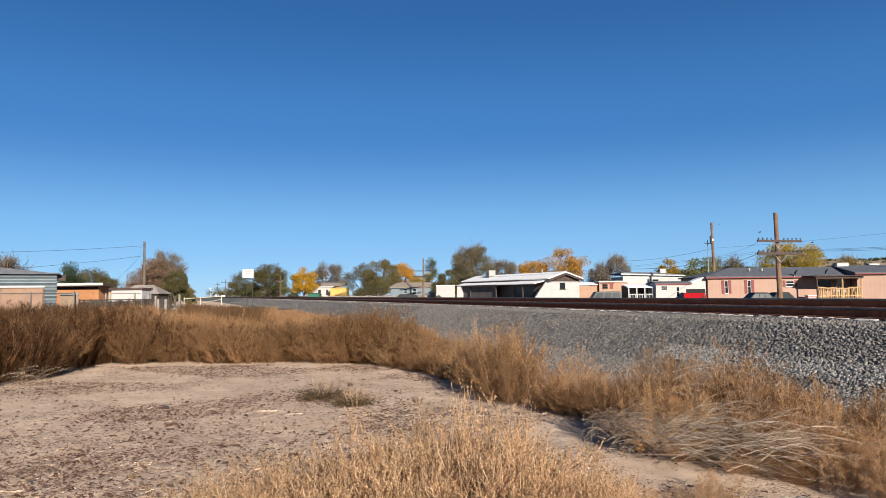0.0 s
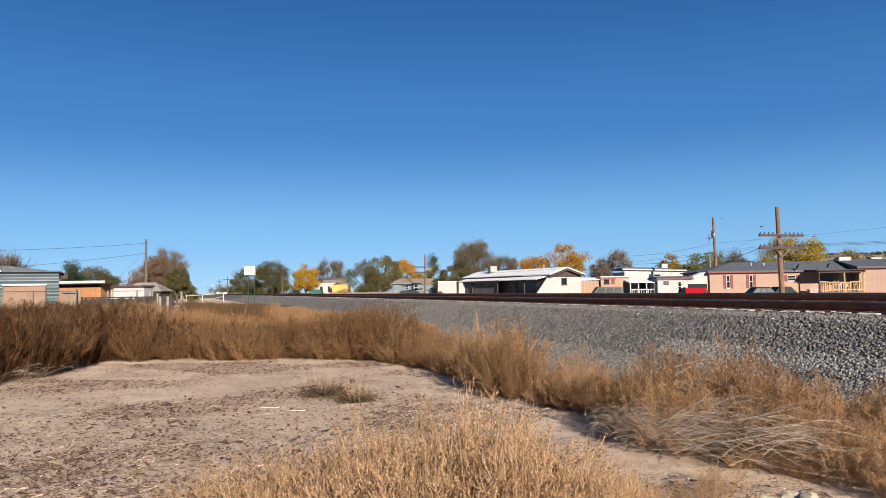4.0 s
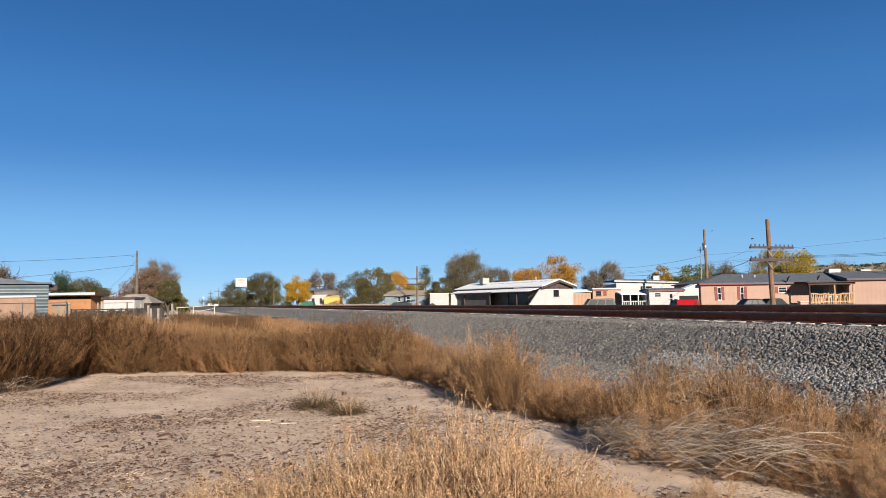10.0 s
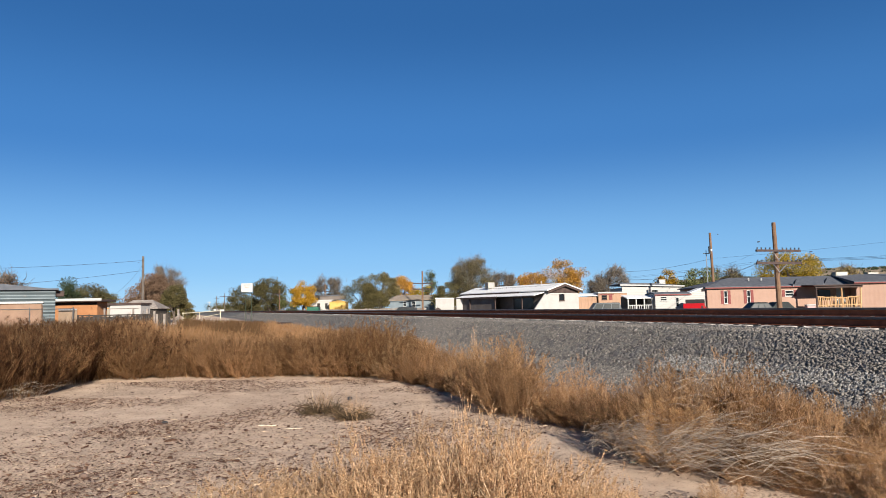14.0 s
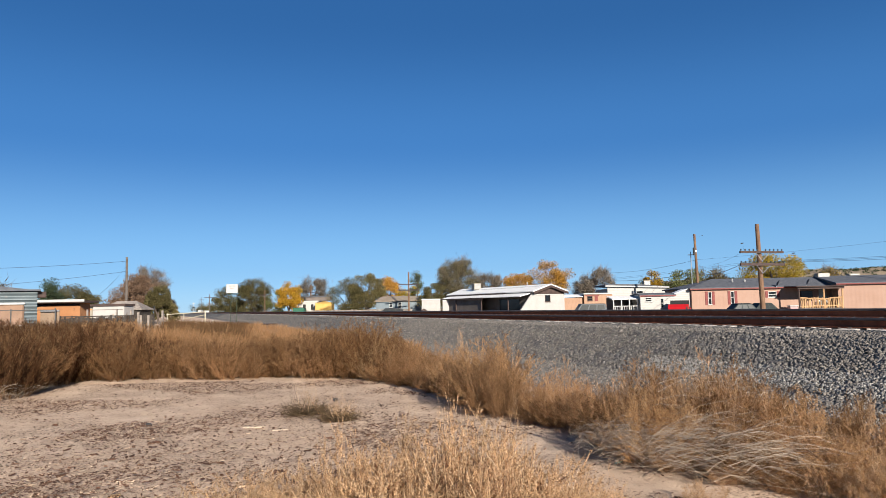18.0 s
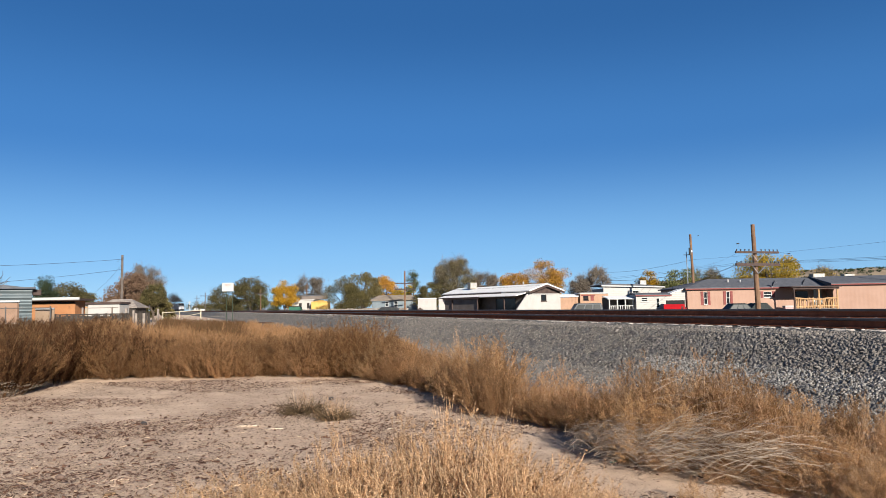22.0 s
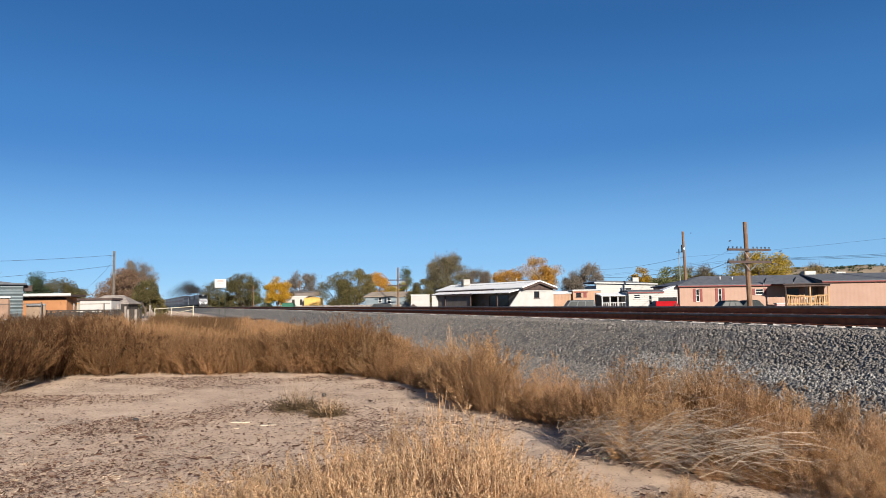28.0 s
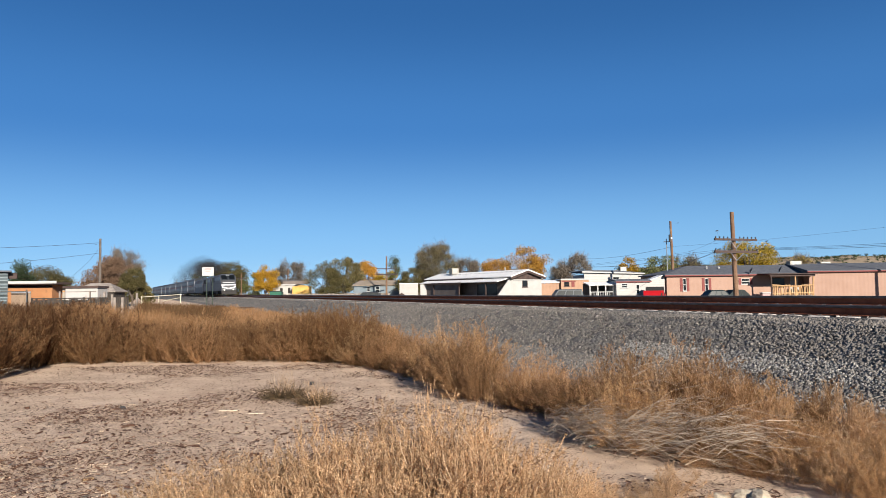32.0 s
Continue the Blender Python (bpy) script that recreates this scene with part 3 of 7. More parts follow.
def bush(kind, x, y, height, wide=1.0):
    """A dry bush of the given height, resting on the ground or the ballast."""
    i = bush_count[0] = bush_count[0] + 1
    (stems, sprigs), wood, husk = BUSH[kind, i % 4]
    label, cat = BUSH_LABEL[kind]
    ob = thing("dry_bush", Matrix(), label, cat, "dry bushes on the lot")
    part("stem", stems, wood, ob)
    part("foliage", sprigs, husk, ob)
    o = float(offset_of(x, y))
    g = float(bed_z(o)) if o > -2.9 else float(ground_z(x, y))
    r = random.Random(i)
    ob.matrix_basis = pose(x, y, g - 0.02, r.uniform(-6, 6), r.uniform(-6, 6), r.uniform(0, 360)) @ Matrix.Diagonal((height * wide, height * wide, height, 1))
    return ob


def plant_lot():
    r = random.Random(4)
    # the clump in front of the camera
    for x, y, h in ((-1.55, 4.25, 0.55), (-1.25, 4.35, 0.62), (-0.95, 4.15, 0.66), (-0.65, 4.3, 0.72), (-0.35, 4.1, 0.78), (-0.1, 4.3, 0.82), (0.12, 4.15, 0.90), (0.32, 4.3, 0.86),
                    (0.52, 4.1, 0.78), (0.72, 4.3, 0.66), (-1.4, 3.85, 0.5), (-0.9, 3.75, 0.6), (-0.4, 3.75, 0.7), (0.1, 3.75, 0.75), (0.5, 3.8, 0.66), (0.95, 4.05, 0.5), (1.25, 4.2, 0.36),
                    (1.55, 4.4, 0.34), (1.05, 4.75, 0.3), (1.8, 4.15, 0.3), (0.25, 3.4, 0.62), (-0.7, 3.4, 0.55), (-1.75, 4.0, 0.46), (-1.1, 4.0, 0.6), (-0.55, 4.02, 0.7), (-0.05, 3.9, 0.78),
                    (0.3, 3.95, 0.8), (0.65, 3.95, 0.68), (-1.15, 3.5, 0.5), (-0.2, 3.5, 0.62), (0.65, 3.5, 0.55), (1.15, 3.85, 0.4), (-1.3, 4.15, 0.6), (-0.8, 4.25, 0.68), (-0.5, 4.2, 0.74), (-0.2, 4.2, 0.8), (0.2, 4.25, 0.88),
                    (0.42, 4.2, 0.82), (-0.75, 3.9, 0.64), (-0.2, 3.75, 0.72), (0.35, 3.7, 0.72), (-1.3, 3.7, 0.5), (0.0, 4.05, 0.82), (0.85, 4.15, 0.58), (0.85, 3.75, 0.6), (0.7, 3.6, 0.6), (0.95, 3.5, 0.5), (-0.6, 4.15, 0.72), (-0.3, 3.95, 0.76), (0.45, 4.0, 0.8),
                    (0.2, 3.85, 0.8), (-1.0, 3.95, 0.6), (-0.45, 3.55, 0.64), (0.05, 3.55, 0.68)):
        bush("fine", x, y, h * 1.1, r.uniform(0.8, 1.0))
    # along the foot of the ballast: nodes of the lot's edge with the height of growth there and its depth
    nodes = [(3.9, 4.7, 0.46, 3.0), (3.05, 5.3, 0.54, 3.0), (2.55, 5.8, 0.68, 2.8), (2.25, 6.2, 0.86, 2.6), (2.05, 6.65, 1.0, 2.4), (1.85, 7.25, 1.04, 2.2), (1.70, 8.2, 1.08, 1.8),
             (1.45, 8.9, 0.92, 1.2), (1.12, 9.7, 0.90, 1.1), (0.80, 10.5, 1.24, 0.6), (0.56, 11.3, 1.38, 0.95), (0.2, 12.5, 1.2, 0.9), (-0.12, 13.5, 0.84, 0.9), (-0.6, 14.5, 0.9, 1.4), (-1.1, 15.5, 1.0, 1.6), (-1.6, 16.3, 1.3, 2.0)]
    for (x0, y0, h0, d0), (x1, y1, h1, d1) in zip(nodes, nodes[1:]):
        for half in (0.0, 0.5):
            x, y, h, reach = (p + (q - p) * half for p, q in ((x0 + 0.22, x1 + 0.22), (y0 + 0.1, y1 + 0.1), (h0, h1), (d0, d1)))
            n = max(1, round(reach / 0.62))
            for i in range(n):
                f = i / max(n, 2)
                kind = r.choice(("fine", "straw", "tan")) if y < 5.9 else r.choice(("straw", "tan", "olive", "rusty", "tan")) if y < 8.6 else "straw" if y < 10 else r.choice(("tan", "olive", "tan", "brown"))
                bush(kind, x + 0.954 * reach * f + r.uniform(-.15, .15), y + 0.299 * reach * f + r.uniform(-.25, .25), h * float(np.interp(f, [0, 0.3, 0.6, 1], [0.8, 1.0, 0.85, 0.6] if y > 10.2 else [0.75, 1.0, 0.78, 0.34])) * r.uniform(0.72, 1.1), r.uniform(0.8, 1.1) * (1.1 if h < 0.7 else 0.9))
    # low growth at the lot's edge
    for (x0, y0, h0, _), (x1, y1, h1, _) in zip(nodes, nodes[1:]):
        n = max(2, round(math.hypot(x1 - x0, y1 - y0) / 0.3))
        for i in range(n):
            f = (i + r.uniform(0.1, 0.9)) / n
            bush(r.choice(("rusty", "olive", "tan") if y0 > 6.3 else ("fine", "tan", "straw")), x0 + (x1 - x0) * f + 0.25 + r.uniform(-.12, .2), y0 + (y1 - y0) * f + r.uniform(-.1, .2), (h0 + (h1 - h0) * f) * r.uniform(0.3, 0.55), r.uniform(1.1, 1.4))
    for x, y, h in ((3.3, 4.75, 0.4), (3.6, 4.6, 0.42), (3.9, 5.4, 0.5), (4.3, 5.2, 0.48), (3.5, 5.2, 0.46), (3.9, 4.7, 0.44), (3.3, 5.7, 0.5)):
        bush(r.choice(("straw", "tan", "olive")), x, y, h, 1.2)
    # low dry growth by the rocks and the clump
    for x, y, h in ((1.3, 5.0, 0.30), (1.5, 4.85, 0.26), (1.72, 5.15, 0.26), (1.92, 5.3, 0.24), (1.1, 5.15, 0.32), (2.06, 5.5, 0.3), (1.45, 5.35, 0.2), (0.95, 4.9, 0.42), (1.85, 4.75, 0.24), (2.1, 4.9, 0.22)):
        bush("fine", x, y, h, r.uniform(0.9, 1.2))
    # single tall stalks standing out of the growth
    for x, y, h, wide in ((2.95, 8.0, 0.82, 0.3), (3.1, 8.3, 0.78, 0.25), (0.62, 13.2, 1.25, 0.16), (5.0, 8.2, 0.62, 0.35), (4.1, 6.3, 0.66, 0.4), (5.2, 7.0, 0.55, 0.5),
                          (0.15, 4.2, 1.12, 0.28), (0.32, 4.35, 1.08, 0.2), (-0.12, 4.4, 1.06, 0.24), (0.5, 4.4, 1.0, 0.22), (-0.45, 4.1, 0.98, 0.35), (0.6, 4.0, 0.92, 0.35), (-1.0, 4.1, 0.8, 0.35), (1.0, 4.2, 0.66, 0.4), (0.4, 3.8, 0.9, 0.35), (-0.1, 3.9, 0.95, 0.3)):
        bush("fine", x, y, h, wide)
    # the wall of weeds behind the clearing
    for i in range(95):
        x = -9.4 + 7.6 * (i % 32) / 31 + r.uniform(-.15, .15)
        row = i // 32
        y = 17.3 - 0.1 * (x + 8) + row * 0.75 + r.uniform(0, 0.6)
        px = x / y
        h = float(np.interp(px, [-0.55, -0.43, -0.405, -0.38, -0.35, -0.27, -0.20, -0.13, -0.08, -0.03], [1.48, 1.44, 1.12, 1.08, 1.2, 1.12, 1.08, 1.28, 1.22, 0.95]))
        if offset_of(x, y) < -3.6:
            h *= r.choice((0.78, 0.92, 1.0, 1.06))
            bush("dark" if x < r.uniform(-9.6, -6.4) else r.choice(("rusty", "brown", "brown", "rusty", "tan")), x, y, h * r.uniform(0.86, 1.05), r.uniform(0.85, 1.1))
    for x, y, h in ((-1.5, 16.9, 1.2), (-1.9, 17.2, 1.2), (-2.3, 17.0, 1.2), (-1.2, 17.6, 1.1), (-1.7, 17.9, 1.15), (-2.2, 18.0, 1.2), (-0.9, 16.4, 1.05), (-2.7, 17.4, 1.2)):
        bush(r.choice(("rusty", "tan")), x, y, h, 1.1)
    # the taller rust-brown clump where the wall meets the ballast
    for x, y, h in ((-1.85, 16.6, 1.42), (-1.55, 16.9, 1.5), (-1.25, 16.4, 1.36), (-2.15, 17.0, 1.4), (-2.45, 16.7, 1.25), (-0.95, 16.0, 1.15)):
        bush("rusty", x, y, h, r.uniform(0.75, 0.9))
    # the mass to one side, its shade put into the dark kind's colour
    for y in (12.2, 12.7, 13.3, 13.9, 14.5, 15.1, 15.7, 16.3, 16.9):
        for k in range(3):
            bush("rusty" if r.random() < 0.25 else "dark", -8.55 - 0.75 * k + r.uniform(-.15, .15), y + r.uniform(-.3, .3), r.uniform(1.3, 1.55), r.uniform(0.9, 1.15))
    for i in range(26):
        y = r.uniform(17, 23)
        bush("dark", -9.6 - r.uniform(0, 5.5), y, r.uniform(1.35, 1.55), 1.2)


plant_lot()


def far_weeds():
    """The field of weeds farther off, as one sheet of plants."""
    r = np.random.default_rng(12)
    n = 1500
    y = 20 + 58 * r.random(n) ** 1.4
    x = -y * r.uniform(0.03, 0.74, n)
    q = x / y
    gap = (np.abs(q + 0.392) < 0.022) & (y > 24) & (y < 80)
    keep = (offset_of(x, y) < -4.8) & ~gap
    x, y, q = x[keep], y[keep], q[keep]
    tall = np.interp(q, [-0.5, -0.36, -0.30, -0.24], [1.35, 1.2, 0.85, 0.68])
    rust = (q > -0.37) & (q < -0.25) & (y > 30) | (q < -0.46)
    for sel, mat, tone in ((rust, RUSTY, "rust-brown"), (~rust, BROWN, "brown")):
        out = []
        for i in np.flatnonzero(sel):
            k = 300 if y[i] < 34 else 150
            h, rad = tall[i] * r.uniform(0.7, 1.1), r.uniform(0.4, 0.8)
            a, d = r.uniform(0, 2 * np.pi, k), rad * np.sqrt(r.random(k))
            base = np.stack([x[i] + d * np.cos(a), y[i] + d * np.sin(a), 0.6 * h * r.random(k)], -1)
            out.append(spikes(r, base, np.stack([0.35 * np.cos(a), 0.35 * np.sin(a), np.ones(k)], -1) + r.normal(size=(k, 3)) * 0.15, h * r.uniform(0.3, 0.5, k), 0.018))
        me = quads("weed_field", np.concatenate(out), 3)
        me.materials.append(mat)
        tagged(new("weed_field", me), "field of tall dry " + tone + " weeds", "weeds", kind="stuff")


far_weeds()

BARK = surface("bark", (0.07, 0.053, 0.041), (0.131, 0.102, 0.082), 2.0, 22, 0.95, 0, 0.8, relief=0.05)
LEAF = {
    "olive": leafy("olive_leaves", [(0.056, 0.055, 0.023), (0.098, 0.090, 0.037), (0.147, 0.128, 0.055), (0.203, 0.163, 0.076)], 0.3),
    "green": leafy("green_leaves", [(0.061, 0.074, 0.028), (0.111, 0.127, 0.049), (0.172, 0.176, 0.074)], 0.3),
    "yellow": leafy("yellow_leaves", [(0.275, 0.150, 0.014), (0.415, 0.243, 0.021), (0.475, 0.300, 0.038), (0.235, 0.162, 0.026)], 0.35),
    "orange": leafy("orange_leaves", [(0.339, 0.157, 0.023), (0.519, 0.265, 0.036), (0.584, 0.354, 0.073), (0.265, 0.148, 0.045)], 0.35),
    "gold_green": leafy("gold_green_leaves", [(0.157, 0.151, 0.028), (0.354, 0.265, 0.032), (0.541, 0.348, 0.036), (0.236, 0.207, 0.036)], 0.35),
    "brown": leafy("brown_leaves", [(0.118, 0.070, 0.045), (0.202, 0.129, 0.087), (0.279, 0.192, 0.136)], 0.2),
    "grey": leafy("grey_twigs", [(0.082, 0.07, 0.057), (0.139, 0.119, 0.098), (0.197, 0.168, 0.139)], 0.0),
    "conifer": leafy("conifer_needles", [(0.016, 0.029, 0.015), (0.033, 0.049, 0.025), (0.049, 0.066, 0.033)], 0.1),
}


def tree(x, y, height, width, leaf, label, seed, trunk=0.25, clumps=34, per=150, size=0.15, top=0.0, lean=0.0, bare=0.0, name="tree", squash=1.0, category="tree"):
    """A trunk with limbs out to each clump of its crown; the clumps sit unevenly in a lobed outline."""
    r = np.random.default_rng(seed)
    root = thing(name, pose(x, y, float(ground_z(x, y)) - 0.05), label, category)
    base = height * trunk
    ce = np.array([lean, 0, (base + height) / 2])
    half = np.array([width / 2, width / 2 * squash, (height - base) / 2])
    lobes = r.normal(size=(6, 3))
    d = unit(r.normal(size=(clumps, 3)))
    lob = 0.8 + 0.28 * np.max(d @ unit(lobes).T, axis=1)
    at = ce + d * half * (lob * r.uniform(0.45, 0.98, clumps) ** 0.6)[:, None]
    if top:  # narrowing towards the top
        f = np.clip((at[:, 2] - base) / (height - base), 0, 1)
        at[:, :2] = ce[:2] + (at[:, :2] - ce[:2]) * (1 - top * f)[:, None]
    at[:, 2] = np.clip(at[:, 2], base * 0.7, height * 0.985)
    wood = Shape()
    fork = Vector((lean * 0.4, 0, base * 1.1))
    wood.tube((0, 0, 0), fork, height * 0.028 + 0.05, height * 0.02 + 0.03, 7)
    hubs = [Vector((lean * 0.6 + width * 0.18 * math.cos(a), width * 0.18 * math.sin(a), base + (height - base) * g)) for a, g in ((0.4, 0.35), (2.5, 0.4), (4.4, 0.3), (1.3, 0.62))]
    for h in hubs:
        wood.tube(fork, h, height * 0.016 + 0.02, height * 0.01 + 0.012, 6)
    for p in at:
        h = min(hubs, key=lambda q: (q - Vector(p)).length)
        wood.tube(h, Vector(p), height * 0.006 + 0.01, 0.01, 4)
    part("trunk", wood, BARK, root)
    rad = (np.prod(half) / clumps) ** (1 / 3) * r.uniform(0.75, 1.5, clumps)
    per, size = int(per * 2.5), size * 0.52
    cnt = int(per * (1 - bare))
    if cnt:
        c = np.repeat(np.arange(clumps), cnt)
        pts = at[c] + unit(r.normal(size=(len(c), 3))) * (rad[c] * r.random(len(c)) ** 0.45)[:, None] * np.array([1.1, 1.1, 0.85])
        part("crown", quads("crown", flakes(r, pts, size * r.uniform(0.6, 1.3, len(c))), 4), LEAF[leaf], root)
    if bare:
        k = int(per * bare)
        c = np.repeat(np.arange(clumps), k)
        way = unit(unit(at[c] - ce) + r.normal(size=(len(c), 3)) * 0.7 + np.array([0, 0, 0.4]))
        b = at[c] + r.normal(size=(len(c), 3)) * (rad[c] * 0.35)[:, None]
        part("twig_mass", quads("twig_mass", blades(r, b, way, rad[c] * r.uniform(0.5, 1.1, len(c)), 0.035, 0.35), 6), LEAF["grey"], root, "bare grey twigs")
    return root


def plant_trees():
    # beyond the sheds on the near side of the line
    tree(-39.6, 75, 5.3, 3.4, "conifer", "dark green conifer behind the sheds", 1, 0.1, 30, 150, 0.13, top=0.7)
    tree(-40.0, 80, 4.9, 5.2, "olive", "olive-brown bushy tree behind the sheds", 2, 0.12, 30, 150, 0.16)
    tree(-38.9, 82, 4.2, 3.0, "olive", "olive-brown bushy tree behind the sheds", 3, 0.12, 24, 150, 0.15)
    tree(-45.0, 109, 6.9, 7.2, "brown", "round tree with russet leaves by the utility pole", 4, 0.12, 64, 230, 0.17)
    tree(-45.2, 116, 8.5, 6.2, "brown", "tall half-bare grey tree by the utility pole", 5, 0.2, 60, 90, 0.15, bare=0.7)
    tree(-39.3, 104, 5.4, 3.4, "olive", "dark olive tree by the utility pole", 6, 0.15, 44, 170, 0.17)
    tree(-38.0, 106, 3.8, 2.2, "olive", "dark olive tree by the utility pole", 7, 0.1, 20, 130, 0.17)
    tree(-29.5, 47, 4.4, 3.2, "brown", "half-bare russet tree behind the corrugated shed", 8, 0.3, 22, 130, 0.1, bare=0.4)
    tree(-33.5, 52, 4.6, 3.0, "brown", "half-bare russet tree behind the corrugated shed", 9, 0.3, 22, 130, 0.1, bare=0.4)
    # beyond the line
    tree(-69.5, 255, 11.2, 13.0, "olive", "dark olive tree beyond the railway", 10, 0.08, 60, 190, 0.26)
    tree(-48.8, 200, 10.7, 10.0, "olive", "dark olive tree beyond the railway", 11, 0.08, 54, 180, 0.24)
    tree(-40.4, 190, 7.4, 5.8, "green", "green tree standing beyond the railway", 12, 0.1, 26, 150, 0.19)
    tree(-27.5, 140, 6.8, 4.5, "yellow", "round bright yellow autumn tree", 13, 0.2, 34, 170, 0.19)
    tree(-27.5, 170, 8.4, 7.5, "brown", "bare grey tree behind the yellow house", 14, 0.2, 36, 110, 0.16, bare=0.9)
    tree(-14.8, 130, 7.0, 6.0, "olive", "olive-green spreading tree beyond the railway", 15, 0.1, 38, 160, 0.19)
    tree(-11.6, 133, 8.4, 6.8, "olive", "olive-green spreading tree beyond the railway", 16, 0.12, 42, 160, 0.19)
    tree(-7.8, 140, 7.5, 6.2, "orange", "tree with orange-brown autumn leaves", 17, 0.15, 36, 160, 0.19)
    tree(-3.6, 136, 5.8, 4.5, "gold_green", "yellow-green tree behind the blue-grey house", 18, 0.15, 26, 150, 0.18)
    tree(-2.05, 123, 7.8, 2.7, "green", "slender green tree beside a pole", 19, 0.2, 22, 120, 0.15)
    tree(4.6, 116, 9.9, 7.6, "olive", "tall dark olive tree behind the white house", 20, 0.10, 84, 180, 0.15, bare=0.15, top=0.35)
    tree(0.6, 112, 5.2, 4.0, "olive", "dark olive tree behind the white house", 21, 0.1, 28, 150, 0.18)
    tree(10.9, 130, 7.5, 5.0, "brown", "bare grey-brown tree behind the houses", 22, 0.15, 28, 120, 0.15, bare=0.8)
    tree(12.3, 100, 6.4, 4.6, "orange", "orange-yellow autumn tree behind the white house", 23, 0.2, 34, 150, 0.16)
    tree(16.6, 100, 7.5, 7.4, "orange", "broad golden-orange autumn tree", 24, 0.2, 52, 150, 0.17)
    tree(28.0, 120, 7.1, 7.0, "brown", "bare grey tree behind the trailer", 25, 0.15, 36, 120, 0.15, bare=0.85)
    tree(31.6, 100, 6.0, 3.4, "yellow", "small yellow autumn tree behind the roofs", 26, 0.2, 26, 140, 0.15)
    tree(35.0, 98, 6.2, 6.0, "green", "dusky green tree behind the roofs", 27, 0.1, 38, 150, 0.17)
    tree(40.0, 100, 6.0, 6.0, "olive", "olive tree behind the pink mobile home", 28, 0.1, 36, 150, 0.17, bare=0.3)
    tree(46.6, 95, 7.9, 8.2, "gold_green", "broad gold and green autumn tree behind the pole", 29, 0.2, 60, 170, 0.17)
    tree(55.5, 98, 5.9, 4.2, "gold_green", "small yellowish tree behind the pink mobile home", 30, 0.2, 22, 120, 0.16, bare=0.4)


plant_trees()


# ---- buildings ----
PINK = ribbed("pink_siding", (0.305, 0.189, 0.138), (0.335, 0.214, 0.161), 0.4, 0, 0.8, 0, 0.003)
WHITE = ribbed("white_siding", (0.368, 0.349, 0.323), (0.407, 0.387, 0.359), 0.2, 2, 0.7, 0, 0.005)
WHITEWASH = surface("white_stucco", (0.352, 0.334, 0.312), (0.389, 0.370, 0.346), 1.5, 30, 0.9, wear=(0.352, 0.328, 0.298))
GREYWALL = surface("grey_board_wall", (0.115, 0.094, 0.082), (0.164, 0.139, 0.123), 1.0, 25, 0.9, wear=(0.123, 0.098, 0.09))
BLUEGREY = ribbed("blue_grey_siding", (0.135, 0.165, 0.18), (0.165, 0.195, 0.21), 0.2, 2, 0.75, 0, 0.006)
YELLOWWALL = surface("yellow_stucco", (0.50, 0.30, 0.075), (0.55, 0.345, 0.105), 1.2, 30, 0.9)
TANWALL = ribbed("tan_trailer_panel", (0.327, 0.196, 0.122), (0.377, 0.230, 0.153), 0.4, 0, 0.7, 0, 0.006)
ORANGEWALL = surface("orange_plaster", (0.300, 0.132, 0.056), (0.345, 0.160, 0.070), 1.0, 25, 0.85, wear=(0.225, 0.105, 0.052))
SHINGLE = surface("slate_grey_shingle", (0.07, 0.074, 0.086), (0.107, 0.111, 0.123), 3.0, 18, 0.9, 0, 0.5)
BROWNSHINGLE = surface("tan_shingle", (0.197, 0.156, 0.115), (0.262, 0.213, 0.164), 2.0, 18, 0.9, 0, 0.5)
WHITEMETAL = ribbed("white_metal_roof", (0.722, 0.704, 0.668), (0.776, 0.759, 0.722), 0.6, 0, 0.6, 0, 0.004)
DARKTRIM = surface("dark_brown_trim", (0.045, 0.029, 0.025), (0.074, 0.049, 0.041), 3.0, 40, 0.8)
MAROON = surface("maroon_shutter", (0.164, 0.045, 0.041), (0.213, 0.061, 0.053), 4.0, 40, 0.75)
PALEWOOD = surface("peeled_log", (0.358, 0.209, 0.098), (0.452, 0.282, 0.144), 6.0, 30, 0.8, wear=(0.234, 0.130, 0.066), vary=0.2)
OLDWOOD = surface("weathered_wood", (0.148, 0.123, 0.107), (0.246, 0.213, 0.184), 3.0, 30, 0.95, 0, 0.5, vary=0.25)
POLEWOOD = surface("pole_wood", (0.123, 0.067, 0.039), (0.193, 0.115, 0.07), 2.0, 25, 0.9, 0, 0.5, wear=(0.107, 0.066, 0.045))
FENCEWOOD = surface("old_fence_board", (0.029, 0.024, 0.020), (0.053, 0.044, 0.037), 3.0, 30, 0.95, 0, 0.5, vary=0.3)
GREYPOLE = surface("grey_pole_wood", (0.082, 0.067, 0.057), (0.131, 0.111, 0.094), 2.0, 25, 0.9, 0, 0.5)
WIREMAT = surface("cable", (0.025, 0.025, 0.026), (0.041, 0.041, 0.043), 5, 50, 0.6)
GALV = surface("galvanised_steel", (0.279, 0.287, 0.295), (0.377, 0.385, 0.394), 4, 40, 0.5, 0.7)
WHITEPAINT = surface("white_paint", (0.389, 0.383, 0.364), (0.436, 0.431, 0.413), 3, 40, 0.6, wear=(0.334, 0.304, 0.273))
PANE = glass("window_glass")
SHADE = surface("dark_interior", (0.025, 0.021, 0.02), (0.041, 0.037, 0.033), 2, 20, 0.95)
BLUETIN = ribbed("blue_grey_tin", (0.084, 0.108, 0.116), (0.114, 0.137, 0.146), 0.42, 2, 0.5, 0.25, 0.05, wear=(0.140, 0.140, 0.135))
BLACK = surface("black_rubber", (0.015, 0.015, 0.015), (0.025, 0.025, 0.025), 8, 60, 0.85)


